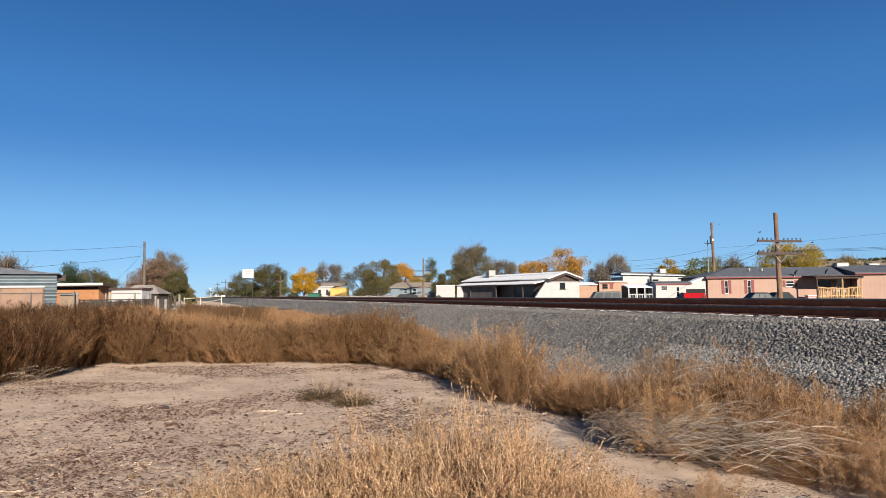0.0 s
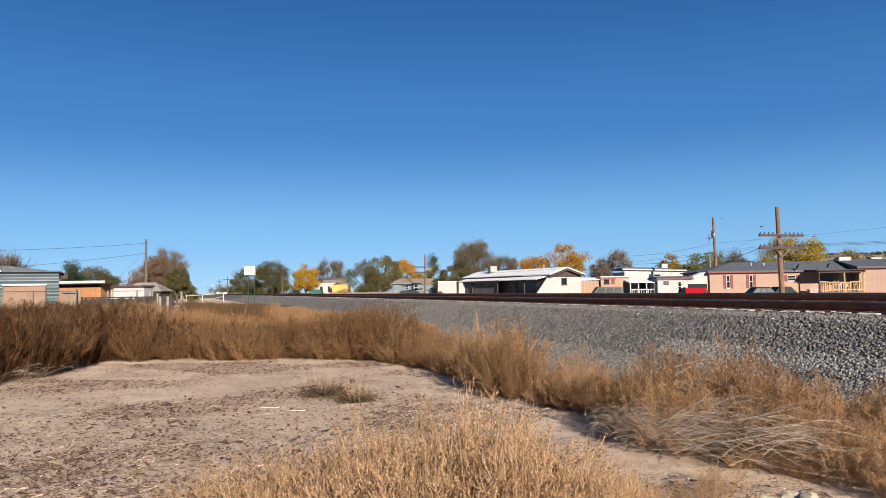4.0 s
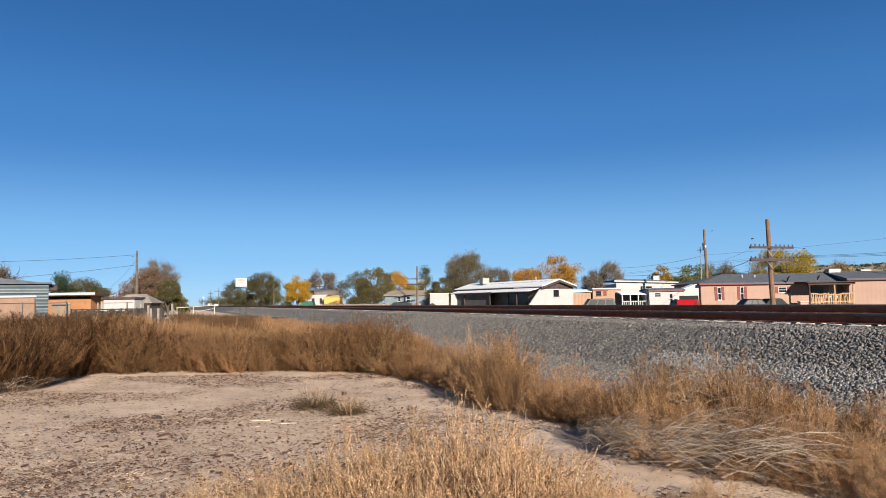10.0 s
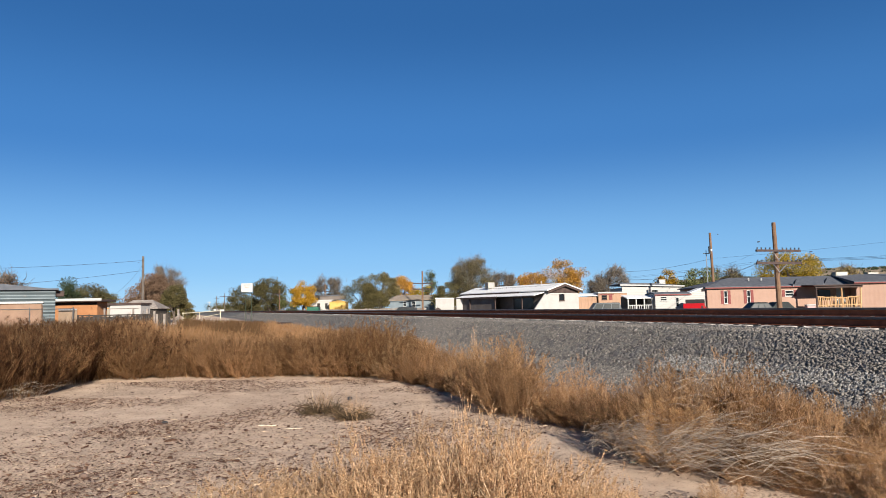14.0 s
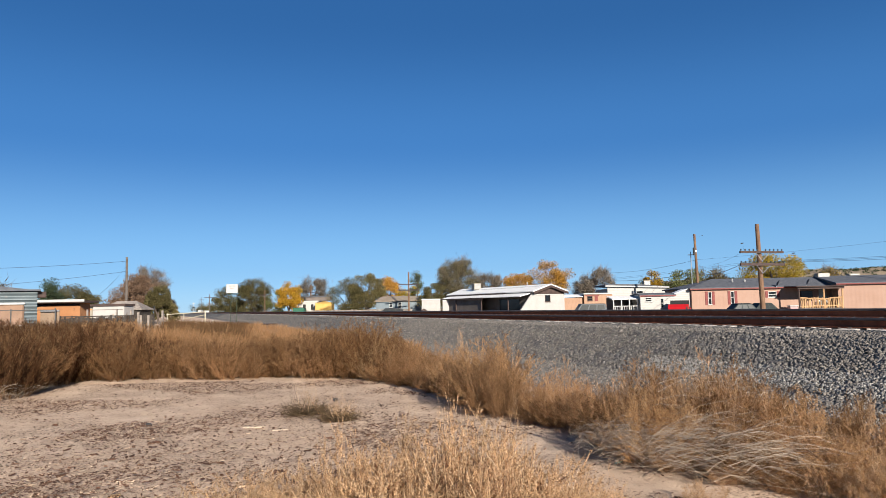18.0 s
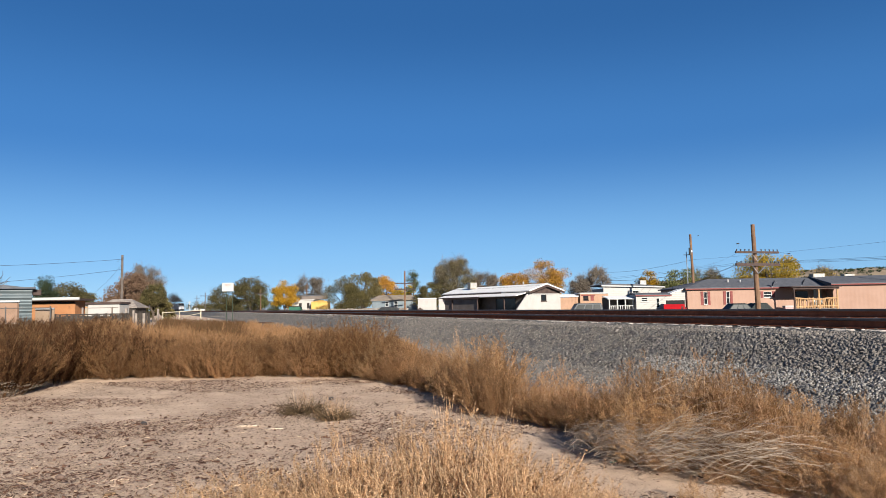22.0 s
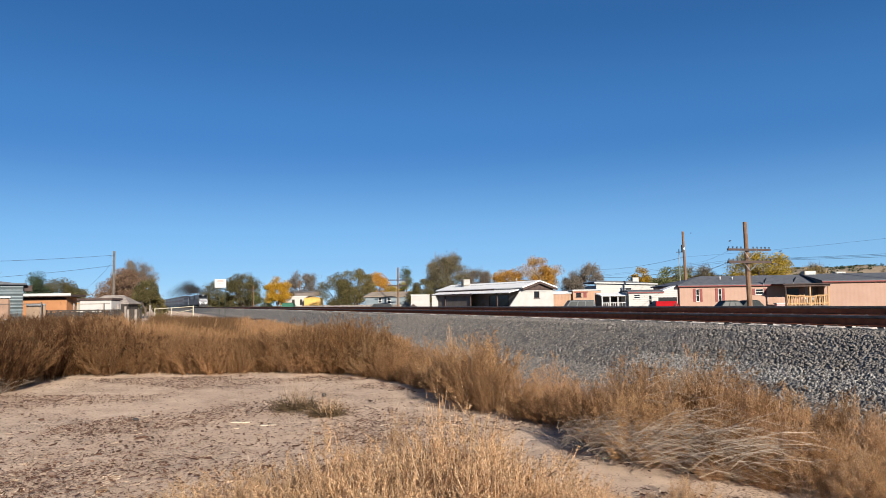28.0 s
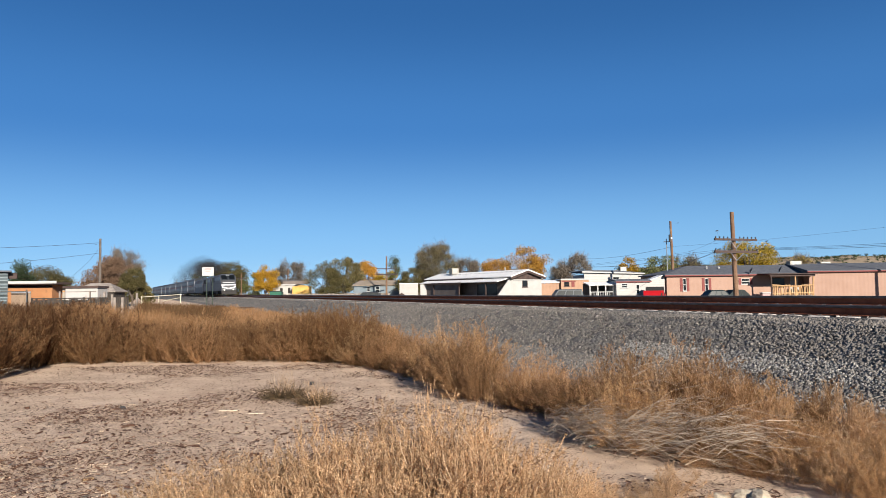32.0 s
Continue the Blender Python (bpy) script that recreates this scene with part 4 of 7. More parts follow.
def panel_wall(length, height, thick, holes=(), z0=0.0):
    """A wall along x with its outer face at y = 0, cut by holes (x0, x1, z0, z1): one closed skin with reveals."""
    xs = sorted({0.0, length, *[h[0] for h in holes], *[h[1] for h in holes]})
    zs = sorted({z0, height, *[h[2] for h in holes], *[h[3] for h in holes]})
    nx, nz = len(xs), len(zs)
    solid = lambda i, j: 0 <= i < nx - 1 and 0 <= j < nz - 1 and not any(h[0] <= (xs[i] + xs[i + 1]) / 2 <= h[1] and h[2] <= (zs[j] + zs[j + 1]) / 2 <= h[3] for h in holes)
    vid = lambda i, j, k: (k * nz + j) * nx + i
    fs = []
    for i in range(nx - 1):
        for j in range(nz - 1):
            if not solid(i, j):
                continue
            for k in (0, 1):
                fs.append((vid(i, j, k), vid(i + 1, j, k), vid(i + 1, j + 1, k), vid(i, j + 1, k)))
            for di, dj, a, b in ((-1, 0, (i, j), (i, j + 1)), (1, 0, (i + 1, j), (i + 1, j + 1)), (0, -1, (i, j), (i + 1, j)), (0, 1, (i, j + 1), (i + 1, j + 1))):
                if not solid(i + di, j + dj):
                    fs.append((vid(*a, 0), vid(*b, 0), vid(*b, 1), vid(*a, 1)))
    return Shape().add([(x, y, z) for y in (0.0, thick) for z in zs for x in xs], fs)


def window(parent, x0, x1, z0, z1, m=None, frame_mat=None, split=True, shutters=0.0, y=0.0):
    """A window set into a hole of a wall along x: frame, two panes, sill, and shutters beside it."""
    w = part("window", Shape().box(x0, x1, y + 0.05, y + 0.07, z0, z1), PANE, parent, m=m)
    f = Shape()
    t = 0.045
    for b in ((x0, x1, z0, z0 + t), (x0, x1, z1 - t, z1), (x0, x0 + t, z0 + t, z1 - t), (x1 - t, x1, z0 + t, z1 - t)):
        f.box(b[0], b[1], y - 0.02, y + 0.045, b[2], b[3])
    if split:
        zm = (z0 + z1) / 2
        f.box(x0 + t, x1 - t, y - 0.01, y + 0.045, zm - 0.03, zm + 0.03)
    part("window_frame", f, frame_mat or WHITEPAINT, w)
    part("window_sill", Shape().box(x0 - 0.05, x1 + 0.05, y - 0.06, y - 0.004, z0 - 0.06, z0 - 0.004), frame_mat or WHITEPAINT, w)
    if shutters:
        for a in (x0 - shutters - 0.03, x1 + 0.03):
            s = Shape().box(a, a + shutters, y - 0.035, y - 0.004, z0 - 0.04, z1 + 0.04)
            k = int((z1 - z0) / 0.12)
            for i in range(k):
                zz = z0 + (i + 0.3) * (z1 - z0) / k
                s.box(a + 0.04, a + shutters - 0.04, y - 0.05, y - 0.034, zz, zz + 0.07)
            part("shutter", s, MAROON, w)
    return w


def gable_house(name, m, length, width, eave, ridge, wall, roof, label, front=(), end=(), over=0.3, hip=0.0, fascia=None, trim=None, end_mat=None, category="house", split=True, shutters=0.0):
    """Ridge along x. The front wall lies in y = 0 and faces -y; ends at x = 0 and x = length. front and end: holes with windows."""
    h = thing(name, m, label, category)
    t = 0.14
    part("front_wall", panel_wall(length, eave, t, front), wall, h)
    back = part("back_wall", Shape().box(0, length, width - t, width, 0, eave), wall, h)
    peak = eave if hip else ridge - 0.05
    for x0, x1, holes, nm in ((0, t, (), "end_wall"), (length - t, length, end, "end_wall")):
        e = panel_wall(width - 2 * t, eave, t, holes)
        e.v = [((x0 + y) if x0 == 0 else (length - y), x + t, z) for x, y, z in e.v]
        w = part(nm, e, end_mat or wall, h)
        if not hip:
            g = Shape().prism([(0, eave + 0.002), (width, eave + 0.002), (width / 2, peak)], x0, x1)
            part("gable", g, trim or end_mat or wall, h)
        for hole in holes:
            mm = Matrix.Translation((length, t, 0)) @ pose(0, 0, 0, 0, 0, 90)
            window(h, hole[0], hole[1], hole[2], hole[3], mm, DARKTRIM, split)
    # roof slabs
    k = (ridge - eave) / (width / 2)
    yo, ze = -over, eave - over * k
    th = 0.12
    a0, a1 = (-over, length + over)
    b0, b1 = (a0 + hip, a1 - hip) if hip else (a0, a1)
    for sgn in (0, 1):
        fy = (lambda y: y) if sgn == 0 else (lambda y: width - y)
        r = Shape()
        low = [(a0, fy(yo), ze), (a1, fy(yo), ze), (b1, fy(width / 2), ridge), (b0, fy(width / 2), ridge)]
        r.loft([[(x, y, z + 0.01) for x, y, z in low], [(x, y, z + th) for x, y, z in low]])
        part("roof_slope", r, roof, h)
    if hip:
        for x, xr in ((a0, b0), (a1, b1)):
            tri = [(x, yo, ze), (x, width - yo, ze), (xr, width / 2, ridge)]
            part("roof_hip", Shape().loft([[(a, b, c + 0.01) for a, b, c in tri], [(a, b, c + th) for a, b, c in tri]]), roof, h)
    if fascia:
        part("fascia", Shape().box(a0, a1, yo - 0.03, yo - 0.003, ze - 0.05, ze + th - 0.005), fascia, h)
    for hole in front:
        window(h, hole[0], hole[1], hole[2], hole[3], None, None, split, shutters)
    return h


def swamp_cooler(x, y, z, s=1.0, turn=0.0, wide=1.0, tall=1.0):
    c = thing("evaporative_cooler", pose(x, y, z, 0, 0, turn), "boxy beige evaporative cooler on a roof", "cooler", "roof coolers")
    w, h = 0.45 * s * wide, s * tall
    part("housing", Shape().soft_box(-w, w, -0.45 * s, 0.45 * s, 0.1 * s, 0.1 * s + 0.75 * h, 0.03), BEIGE, c)
    for k in range(7):
        part("louver", Shape().box(-w * 0.8, w * 0.8, -0.475 * s, -0.452 * s, 0.1 * s + (0.1 + 0.085 * k) * h, 0.1 * s + (0.145 + 0.085 * k) * h), GALV, c)
    for k in range(4):
        a, b = (-0.4 if k % 2 else 0.35) * s, (-0.4 if k // 2 else 0.35) * s
        part("leg", Shape().box(a, a + 0.05 * s, b, b + 0.05 * s, -0.15, 0.1 * s), GALV, c)


DISHGREY = surface("dull_grey_enamel", (0.022, 0.022, 0.025), (0.036, 0.036, 0.04), 4, 40, 0.6)
BEIGE = surface("beige_sheet_metal", (0.262, 0.232, 0.182), (0.31, 0.28, 0.225), 3, 40, 0.6, 0.1)


def dish(x, y, z, turn, parent_label="grey satellite dish fixed on the eave"):
    d = thing("satellite_dish", pose(x, y, z, 0, 0, turn), parent_label, "satellite dish", "dishes")
    sh = Shape()
    rings = [[(0.32 * q * math.cos(a), -0.12 * q * q - 0.02, 0.32 * q * math.sin(a)) for a in np.linspace(0, 2 * np.pi, 17)[:-1]] for q in (0.05, 0.4, 0.75, 1.0)]
    rings += [[(p[0], p[1] + 0.02, p[2]) for p in r] for r in rings[::-1]]
    sh.loft(rings)
    part("reflector", sh, DISHGREY, d, m=pose(0, 0, 0.45, 25, 0, 0))
    part("mast", Shape().tube((0, 0.05, -0.1), (0, 0.05, 0.42), 0.025), GALV, d)
    part("feed_arm", Shape().tube((0, 0, 0.2), (0, -0.45, 0.5), 0.012), GALV, d)


# the pink mobile home with its log porch
def pink_home():
    m = pose(26.45, 71.0, 0)
    front = [(1.66, 2.02, 1.33, 2.6), (3.95, 4.31, 1.33, 2.6), (7.78, 8.62, 1.95, 2.52)]
    h = gable_house("mobile_home", m, 30, 8, 2.97, 3.9, PINK, SHINGLE, "long pink mobile home with a slate grey shingle roof", front, hip=4.0, over=0.25, fascia=None, category="mobile home", shutters=0.27)
    wing = gable_house("mobile_home", pose(40.45, 69.4, 0, 0, 0, -9), 16, 11, 3.16, 3.98, PINK, SHINGLE, "pink wing of the mobile home beside the porch", (), over=0.25, category="mobile home")
    part("eave_trim", Shape().box(-0.25, 16.25, -0.3, -0.26, 3.04, 3.15), MAROON, wing, "maroon eave board")
    part("eave_trim", Shape().box(-0.25, 30.25, -0.3, -0.26, 2.83, 2.94), MAROON, h, "maroon eave board")
    part("skirting", Shape().box(0.03, 29.9, -0.03, -0.004, 0, 0.65), BROWNSHINGLE, h)
    part("door", Shape().box(12.9, 13.7, -0.03, -0.004, 0.82, 2.72), WHITEPAINT, h, "white panel door")
    part("porch_window", Shape().box(10.9, 12.3, -0.02, -0.004, 1.5, 2.5), PANE, h)
    p = thing("log_porch", pose(36.05, 68.75, 0), "rustic porch with peeled log railing and flat roof", "porch")
    part("roof", Shape().prism([(-0.3, 2.86), (2.22, 2.93), (2.22, 3.02), (-0.3, 2.95)], -0.25, 4.75), DARKTRIM, p)
    part("roof_beam", Shape().box(0, 4.6, -0.1, 0.05, 2.66, 2.858), DARKTRIM, p)
    part("deck", Shape().box(0, 4.6, 0, 2.22, 0.68, 0.8), OLDWOOD, p)
    for x in (0.15, 2.6, 4.35):
        part("post", Shape().tube((x, 0.02, 0), (x + (0.12 if x > 4 else 0), 0.02, 2.658), 0.095, 0.08, 7), PALEWOOD if x > 2 else DARKTRIM, p)
    r = random.Random(3)
    for a, b, z0, z1 in ((0.2, 2.6, 1.80, 1.66), (2.6, 4.35, 1.66, 1.80)):
        part("rail", Shape().path([Vector((a + (b - a) * i / 5, r.uniform(-.03, .03), z0 + (z1 - z0) * i / 5 + r.uniform(-.04, .04))) for i in range(6)], 0.085, 7), PALEWOOD, p)
    part("rail", Shape().path([Vector((0.2 + 0.83 * i, r.uniform(-.03, .03), 0.98 + r.uniform(-.03, .03))) for i in range(6)], 0.06, 6), PALEWOOD, p)
    for i in range(24):
        x = 0.32 + i * 0.172
        f, g = (x + r.uniform(-.05, .05), r.uniform(-.04, .04), 0.8), (x + r.uniform(-.13, .13), r.uniform(-.04, .04), r.uniform(1.62, 1.9))
        mid = Vector(f).lerp(Vector(g), 0.5) + Vector((r.uniform(-.06, .06), 0, 0))
        part("baluster", Shape().path([Vector(f), mid, Vector(g)], r.uniform(0.045, 0.07), 6), PALEWOOD, p)
    ch = thing("porch_chair", pose(39.6, 69.9, 0.8, 0, 0, 15), "white plastic chair on the log porch", "chair")
    part("seat", Shape().box(-0.25, 0.25, -0.25, 0.25, 0.40, 0.44), WHITEPAINT, ch)
    for i in range(4):
        part("slat", Shape().box(-0.23 + i * 0.12, -0.15 + i * 0.12, 0.22, 0.25, 0.443, 0.95), WHITEPAINT, ch)
    for x in (-0.24, 0.20):
        for y in (-0.24, 0.20):
            part("leg", Shape().box(x, x + 0.04, y, y + 0.04, 0, 0.398), WHITEPAINT, ch)
    swamp_cooler(41.8, 74.5, 3.8, 0.9, 0, 1.6, 0.75)
    swamp_cooler(45.3, 74.8, 3.8, 0.8, 0, 1.6, 0.7)
    dish(35.0, 70.6, 2.95, 65)
    dish(37.4, 69.4, 3.0, 60)
    for x, hgt in ((31.6, 0.35), (32.9, 0.3)):
        v = thing("roof_vent", pose(x, 73.2, 3.42), "small white vent pipe on a roof", "vent", "roof vents")
        part("pipe", Shape().tube((0, 0, -0.05), (0, 0, hgt), 0.07, 0.07, 8), WHITEPAINT, v)
        part("cap", Shape().tube((0, 0, hgt + 0.003), (0, 0, hgt + 0.12), 0.12, 0.05, 8), WHITEPAINT, v)


pink_home()


# the white house with a gable end and a lean-to porch
def white_house():
    # local x runs from the far end to the gable, so that the long front faces the line
    L, W = 16.6, 3.97
    c, d = 0.492, -0.870
    m = pose(10.69 - c * L, 72.0 - d * L, 0, 0, 0, math.degrees(math.atan2(d, c)))
    h = gable_house("house", m, L, W, 3.05, 3.66, WHITEWASH, WHITEMETAL, "low white house with a white metal roof", (), [(1.25, 1.95, 1.95, 2.68)], over=0.3, trim=DARKTRIM, split=False)
    part("barge_board", Shape().prism([(-0.3, 2.96), (W / 2, 3.66), (W + 0.3, 2.96), (W + 0.3, 2.72), (W / 2, 3.42), (-0.3, 2.72)], L + 0.303, L + 0.36), DARKTRIM, h)
    part("gable_cladding", Shape().prism([(0.05, 2.74), (W - 0.05, 2.74), (W - 0.02, 3.06), (W / 2, 3.58), (0.02, 3.06)], L + 0.003, L + 0.03), DARKTRIM, h, "dark brown gable boards")
    part("gable_band", Shape().box(L + 0.004, L + 0.06, 0.2, W - 1.0, 2.63, 2.72), WHITEPAINT, h)
    # lean-to along the front
    part("lean_to_roof", Shape().prism([(-0.02, 2.82), (-1.5, 2.50), (-1.5, 2.56), (-0.02, 2.92)], 0.5, L - 0.4), WHITEMETAL, h, "white sheet lean-to roof")
    part("lean_to_fascia", Shape().box(0.5, 9.5, -1.54, -1.503, 2.36, 2.56), DARKTRIM, h)
    part("roof_shadow_board", Shape().box(-0.3, 12, -0.34, -0.302, 2.86, 3.0), DARKTRIM, h)
    part("lean_to_wall", Shape().box(0.9, 8.8, -1.3, -1.2, 0, 2.50), GREYWALL, h)
    for x in (3.6, 8.9, 13.9):
        part("porch_post", Shape().box(x, x + 0.12, -1.42, -1.303, 0, 2.50), DARKTRIM, h)
    corner = h.matrix_basis.inverted() @ pose(1.62, 84.1, 0)
    part("corner_wall", Shape().box(0, 0.74, 0, 0.3, 0, 2.46), WHITEWASH, h, m=corner)
    part("porch_wall", Shape().box(0.9, L - 0.2, -0.05, -0.004, 0, 2.8), GREYWALL, h, "grey boarded porch wall")
    part("porch_window", Shape().box(10.6, 14.2, -0.08, -0.053, 0.9, 2.3), PANE, h)
    # added white panel: its slanted edge stands in for a shadow line
    part("wing_wall", Shape().prism([(-0.004, 0), (-2.3, 0), (-1.75, 1.1), (-0.35, 2.7), (-0.004, 2.7)], L - 0.16, L), WHITEWASH, h)
    swamp_cooler(5.6, 83.6, 3.5, 0.95, 20)
    v = thing("chimney_pipe", pose(10.6, 76.0, 3.5), "short white flue pipe on the metal roof", "flue")
    part("pipe", Shape().tube((0, 0, -0.2), (0, 0, 0.5), 0.07, 0.07, 8), WHITEPAINT, v)
    part("cap", Shape().tube((0, 0, 0.503), (0, 0, 0.6), 0.11, 0.05, 8), WHITEPAINT, v)


white_house()


def other_houses():
    # tan trailer beside the white house
    ws = thing("plank_shed", pose(15.2, 80.4, 0), "low tan plank shed beside a trailer", "shed")
    for i in range(14):
        part("plank", Shape().box(i * 0.16, i * 0.16 + 0.15, 0, 0.03, 0, 2.35 + 0.02 * (i % 3)), TANWALL, ws)
    part("body", Shape().box(0, 2.24, 0.033, 2.0, 0, 2.34), OLDWOOD, ws)
    part("roof", Shape().prism([(-0.2, 2.44), (2.2, 2.7), (2.2, 2.78), (-0.2, 2.52)], -0.1, 2.3), WHITEMETAL, ws)
    t = thing("trailer", pose(17.55, 80, 0), "tan and orange travel trailer with a white roof edge", "trailer")
    part("front_wall", panel_wall(3.2, 2.72, 0.1, [(0.35, 0.95, 2.0, 2.5)]), TANWALL, t)
    part("body", Shape().box(0, 3.2, 0.1, 2.5, 0.4, 2.71), TANWALL, t)
    part("roof", Shape().soft_box(-0.1, 3.3, -0.12, 2.6, 2.722, 2.86, 0.04), WHITEPAINT, t)
    part("awning_board", Shape().box(0.1, 1.7, -0.08, -0.004, 2.52, 2.62), MAROON, t)
    window(t, 0.35, 0.95, 2.0, 2.5, None, DARKTRIM)
    part("window_shutter", Shape().box(1.2, 1.55, -0.03, -0.004, 1.95, 2.5), MAROON, t)
    # white two-part house farther along
    h = thing("house", pose(21.5, 85, 0), "white flat-roofed house with a raised upper part", "house")
    part("lower_wall", panel_wall(7.2, 3.42, 0.14, [(3.5, 4.3, 2.5, 3.1)]), WHITE, h)
    part("body", Shape().box(0.0, 7.2, 0.141, 6, 0, 3.41), WHITE, h)
    part("gable_strip", Shape().prism([(0, 3.423), (7.2, 3.423), (7.2, 3.44), (0, 3.70)], 0, 0.14, "y"), WHITE, h)
    part("roof_edge", Shape().prism([(-0.3, 3.66), (7.4, 3.40), (7.4, 3.53), (-0.3, 3.82)], -0.3, -0.2, "y"), WHITEPAINT, h)
    part("roof", Shape().prism([(-0.3, 3.72), (7.4, 3.44), (7.4, 3.56), (4.0, 3.88), (0.2, 3.98), (-0.3, 3.86)], -0.197, 5.5, "y"), SHINGLE, h)
    window(h, 3.5, 4.3, 2.5, 3.1)
    swamp_cooler(27.0, 87.5, 3.62, 0.9)
    s = gable_house("shed", pose(21.0, 70.2, 0), 3.45, 3.0, 2.34, 2.5, WHITE, SHINGLE, "small white shed with dark narrow windows", [(0.5, 1.15, 1.72, 2.15), (2.0, 2.34, 1.1, 2.05)], over=0.1, category="shed")
    part("eave_trim", Shape().box(-0.1, 3.55, -0.14, -0.105, 2.26, 2.36), MAROON, s)
    p = thing("porch", pose(18.3, 70.6, 0), "open white porch with a low shingle roof", "porch")
    part("roof", Shape().prism([(0, 2.0), (2.35, 2.3), (2.35, 2.38), (0, 2.08)], 0, 2.7), WHITEMETAL, p)
    for x in (0.1, 0.9, 1.7, 2.5):
        part("post", Shape().box(x, x + 0.1, 0.1, 0.2, 0, 2.01), WHITEPAINT, p)
    for i in range(9):
        part("baluster", Shape().box(0.3 + i * 0.23, 0.35 + i * 0.23, 0.12, 0.16, 0.5, 1.3), WHITEPAINT, p)
    part("rail", Shape().box(0.2, 2.5, 0.1, 0.18, 1.303, 1.38), WHITEPAINT, p)
    part("floor", Shape().box(0, 2.7, 0, 2.35, 0.3, 0.45), OLDWOOD, p)
    part("back_wall", Shape().box(0, 2.7, 2.36, 2.44, 0, 2.2), GREYWALL, p)
    part("door", Shape().box(1.6, 2.4, 2.31, 2.355, 0.46, 2.1), SHADE, p)
    # white lean-to against the pink home
    g = thing("lean_to_shed", pose(24.8, 71.3, 0), "white lean-to shed with a sloping roof", "shed")
    part("wall", Shape().prism([(0, 0), (1.6, 0), (1.6, 2.98), (0, 2.42)], 0, 1.6, "y"), WHITE, g)
    part("roof", Shape().prism([(-0.1, 2.40), (1.4, 2.925), (1.4, 3.0), (-0.1, 2.475)], -0.1, 1.7, "y"), WHITEMETAL, g)
    # blue-grey house and white box
    gable_house("house", pose(-8.5, 115, 0), 7.2, 5.0, 2.75, 3.45, BLUEGREY, BROWNSHINGLE, "small blue-grey house with a tan shingle roof", [(2.1, 2.6, 1.75, 2.55), (3.5, 4.1, 1.6, 2.55)], over=0.3, hip=1.2)
    b = thing("storage_shed", pose(-1.0, 100, 0), "plain white storage shed with a flat roof", "shed")
    part("body", Shape().box(0, 2.6, 0, 3, 0, 2.72), WHITEWASH, b)
    part("roof", Shape().prism([(-0.05, 2.723), (2.65, 2.723), (2.65, 2.78), (-0.05, 2.82)], -0.05, 3.1, "y"), WHITEMETAL, b)
    d = thing("doghouse", pose(-0.7, 98.6, 0), "low dark peaked shelter beside a white shed", "shelter")
    part("wall", Shape().box(-0.5, 0.5, -0.4, 0.4, 0, 1.0), OLDWOOD, d)
    part("roof", Shape().prism([(-0.7, 1.0), (0.7, 1.0), (0, 1.5)], -0.5, 0.5, "y"), DARKTRIM, d)
    # yellow and white houses in the distance
    y = gable_house("house", pose(-22.3, 140, 0), 3.2, 4, 2.8, 3.1, YELLOWWALL, YELLOWWALL, "small house with a bright yellow wall", over=0.05, hip=1.3)
    w = thing("house", pose(-26.0, 142, 0), "small white house beside a yellow one", "house")
    part("wall", panel_wall(3.8, 3.2, 0.15, [(0.9, 1.5, 2.0, 2.7), (2.5, 3.0, 1.6, 2.7)]), WHITE, w)
    part("body", Shape().box(0, 3.8, 0.16, 4, 0, 3.2), SHADE, w)
    part("roof", Shape().box(-0.2, 4.0, -0.2, 4.2, 3.203, 3.4), WHITEPAINT, w)
    part("upper_room", Shape().box(1.3, 6.2, 1.0, 4.0, 3.403, 4.15), GREYWALL, w)
    part("upper_roof", Shape().box(1.1, 6.4, 0.8, 4.2, 4.153, 4.3), SHINGLE, w)
    u = thing("dumpster", pose(-20.9, 110, 0), "dark green steel refuse bin", "dumpster")
    part("bin", Shape().prism([(-0.1, 0.15), (1.6, 0.15), (1.7, 1.7), (-0.3, 1.9), (-0.3, 1.3)], 0, 1.7), surface("green_enamel", (0.016, 0.082, 0.049), (0.029, 0.115, 0.07), 3, 40, 0.5), u)
    part("lid", Shape().prism([(-0.35, 1.905), (1.72, 1.72), (1.72, 1.78), (-0.35, 2.0)], -0.04, 1.74), BLACK, u)


other_houses()


DULLSTEEL = surface("dull_fence_steel", (0.07, 0.068, 0.066), (0.12, 0.117, 0.113), 4, 40, 0.6, 0.3)


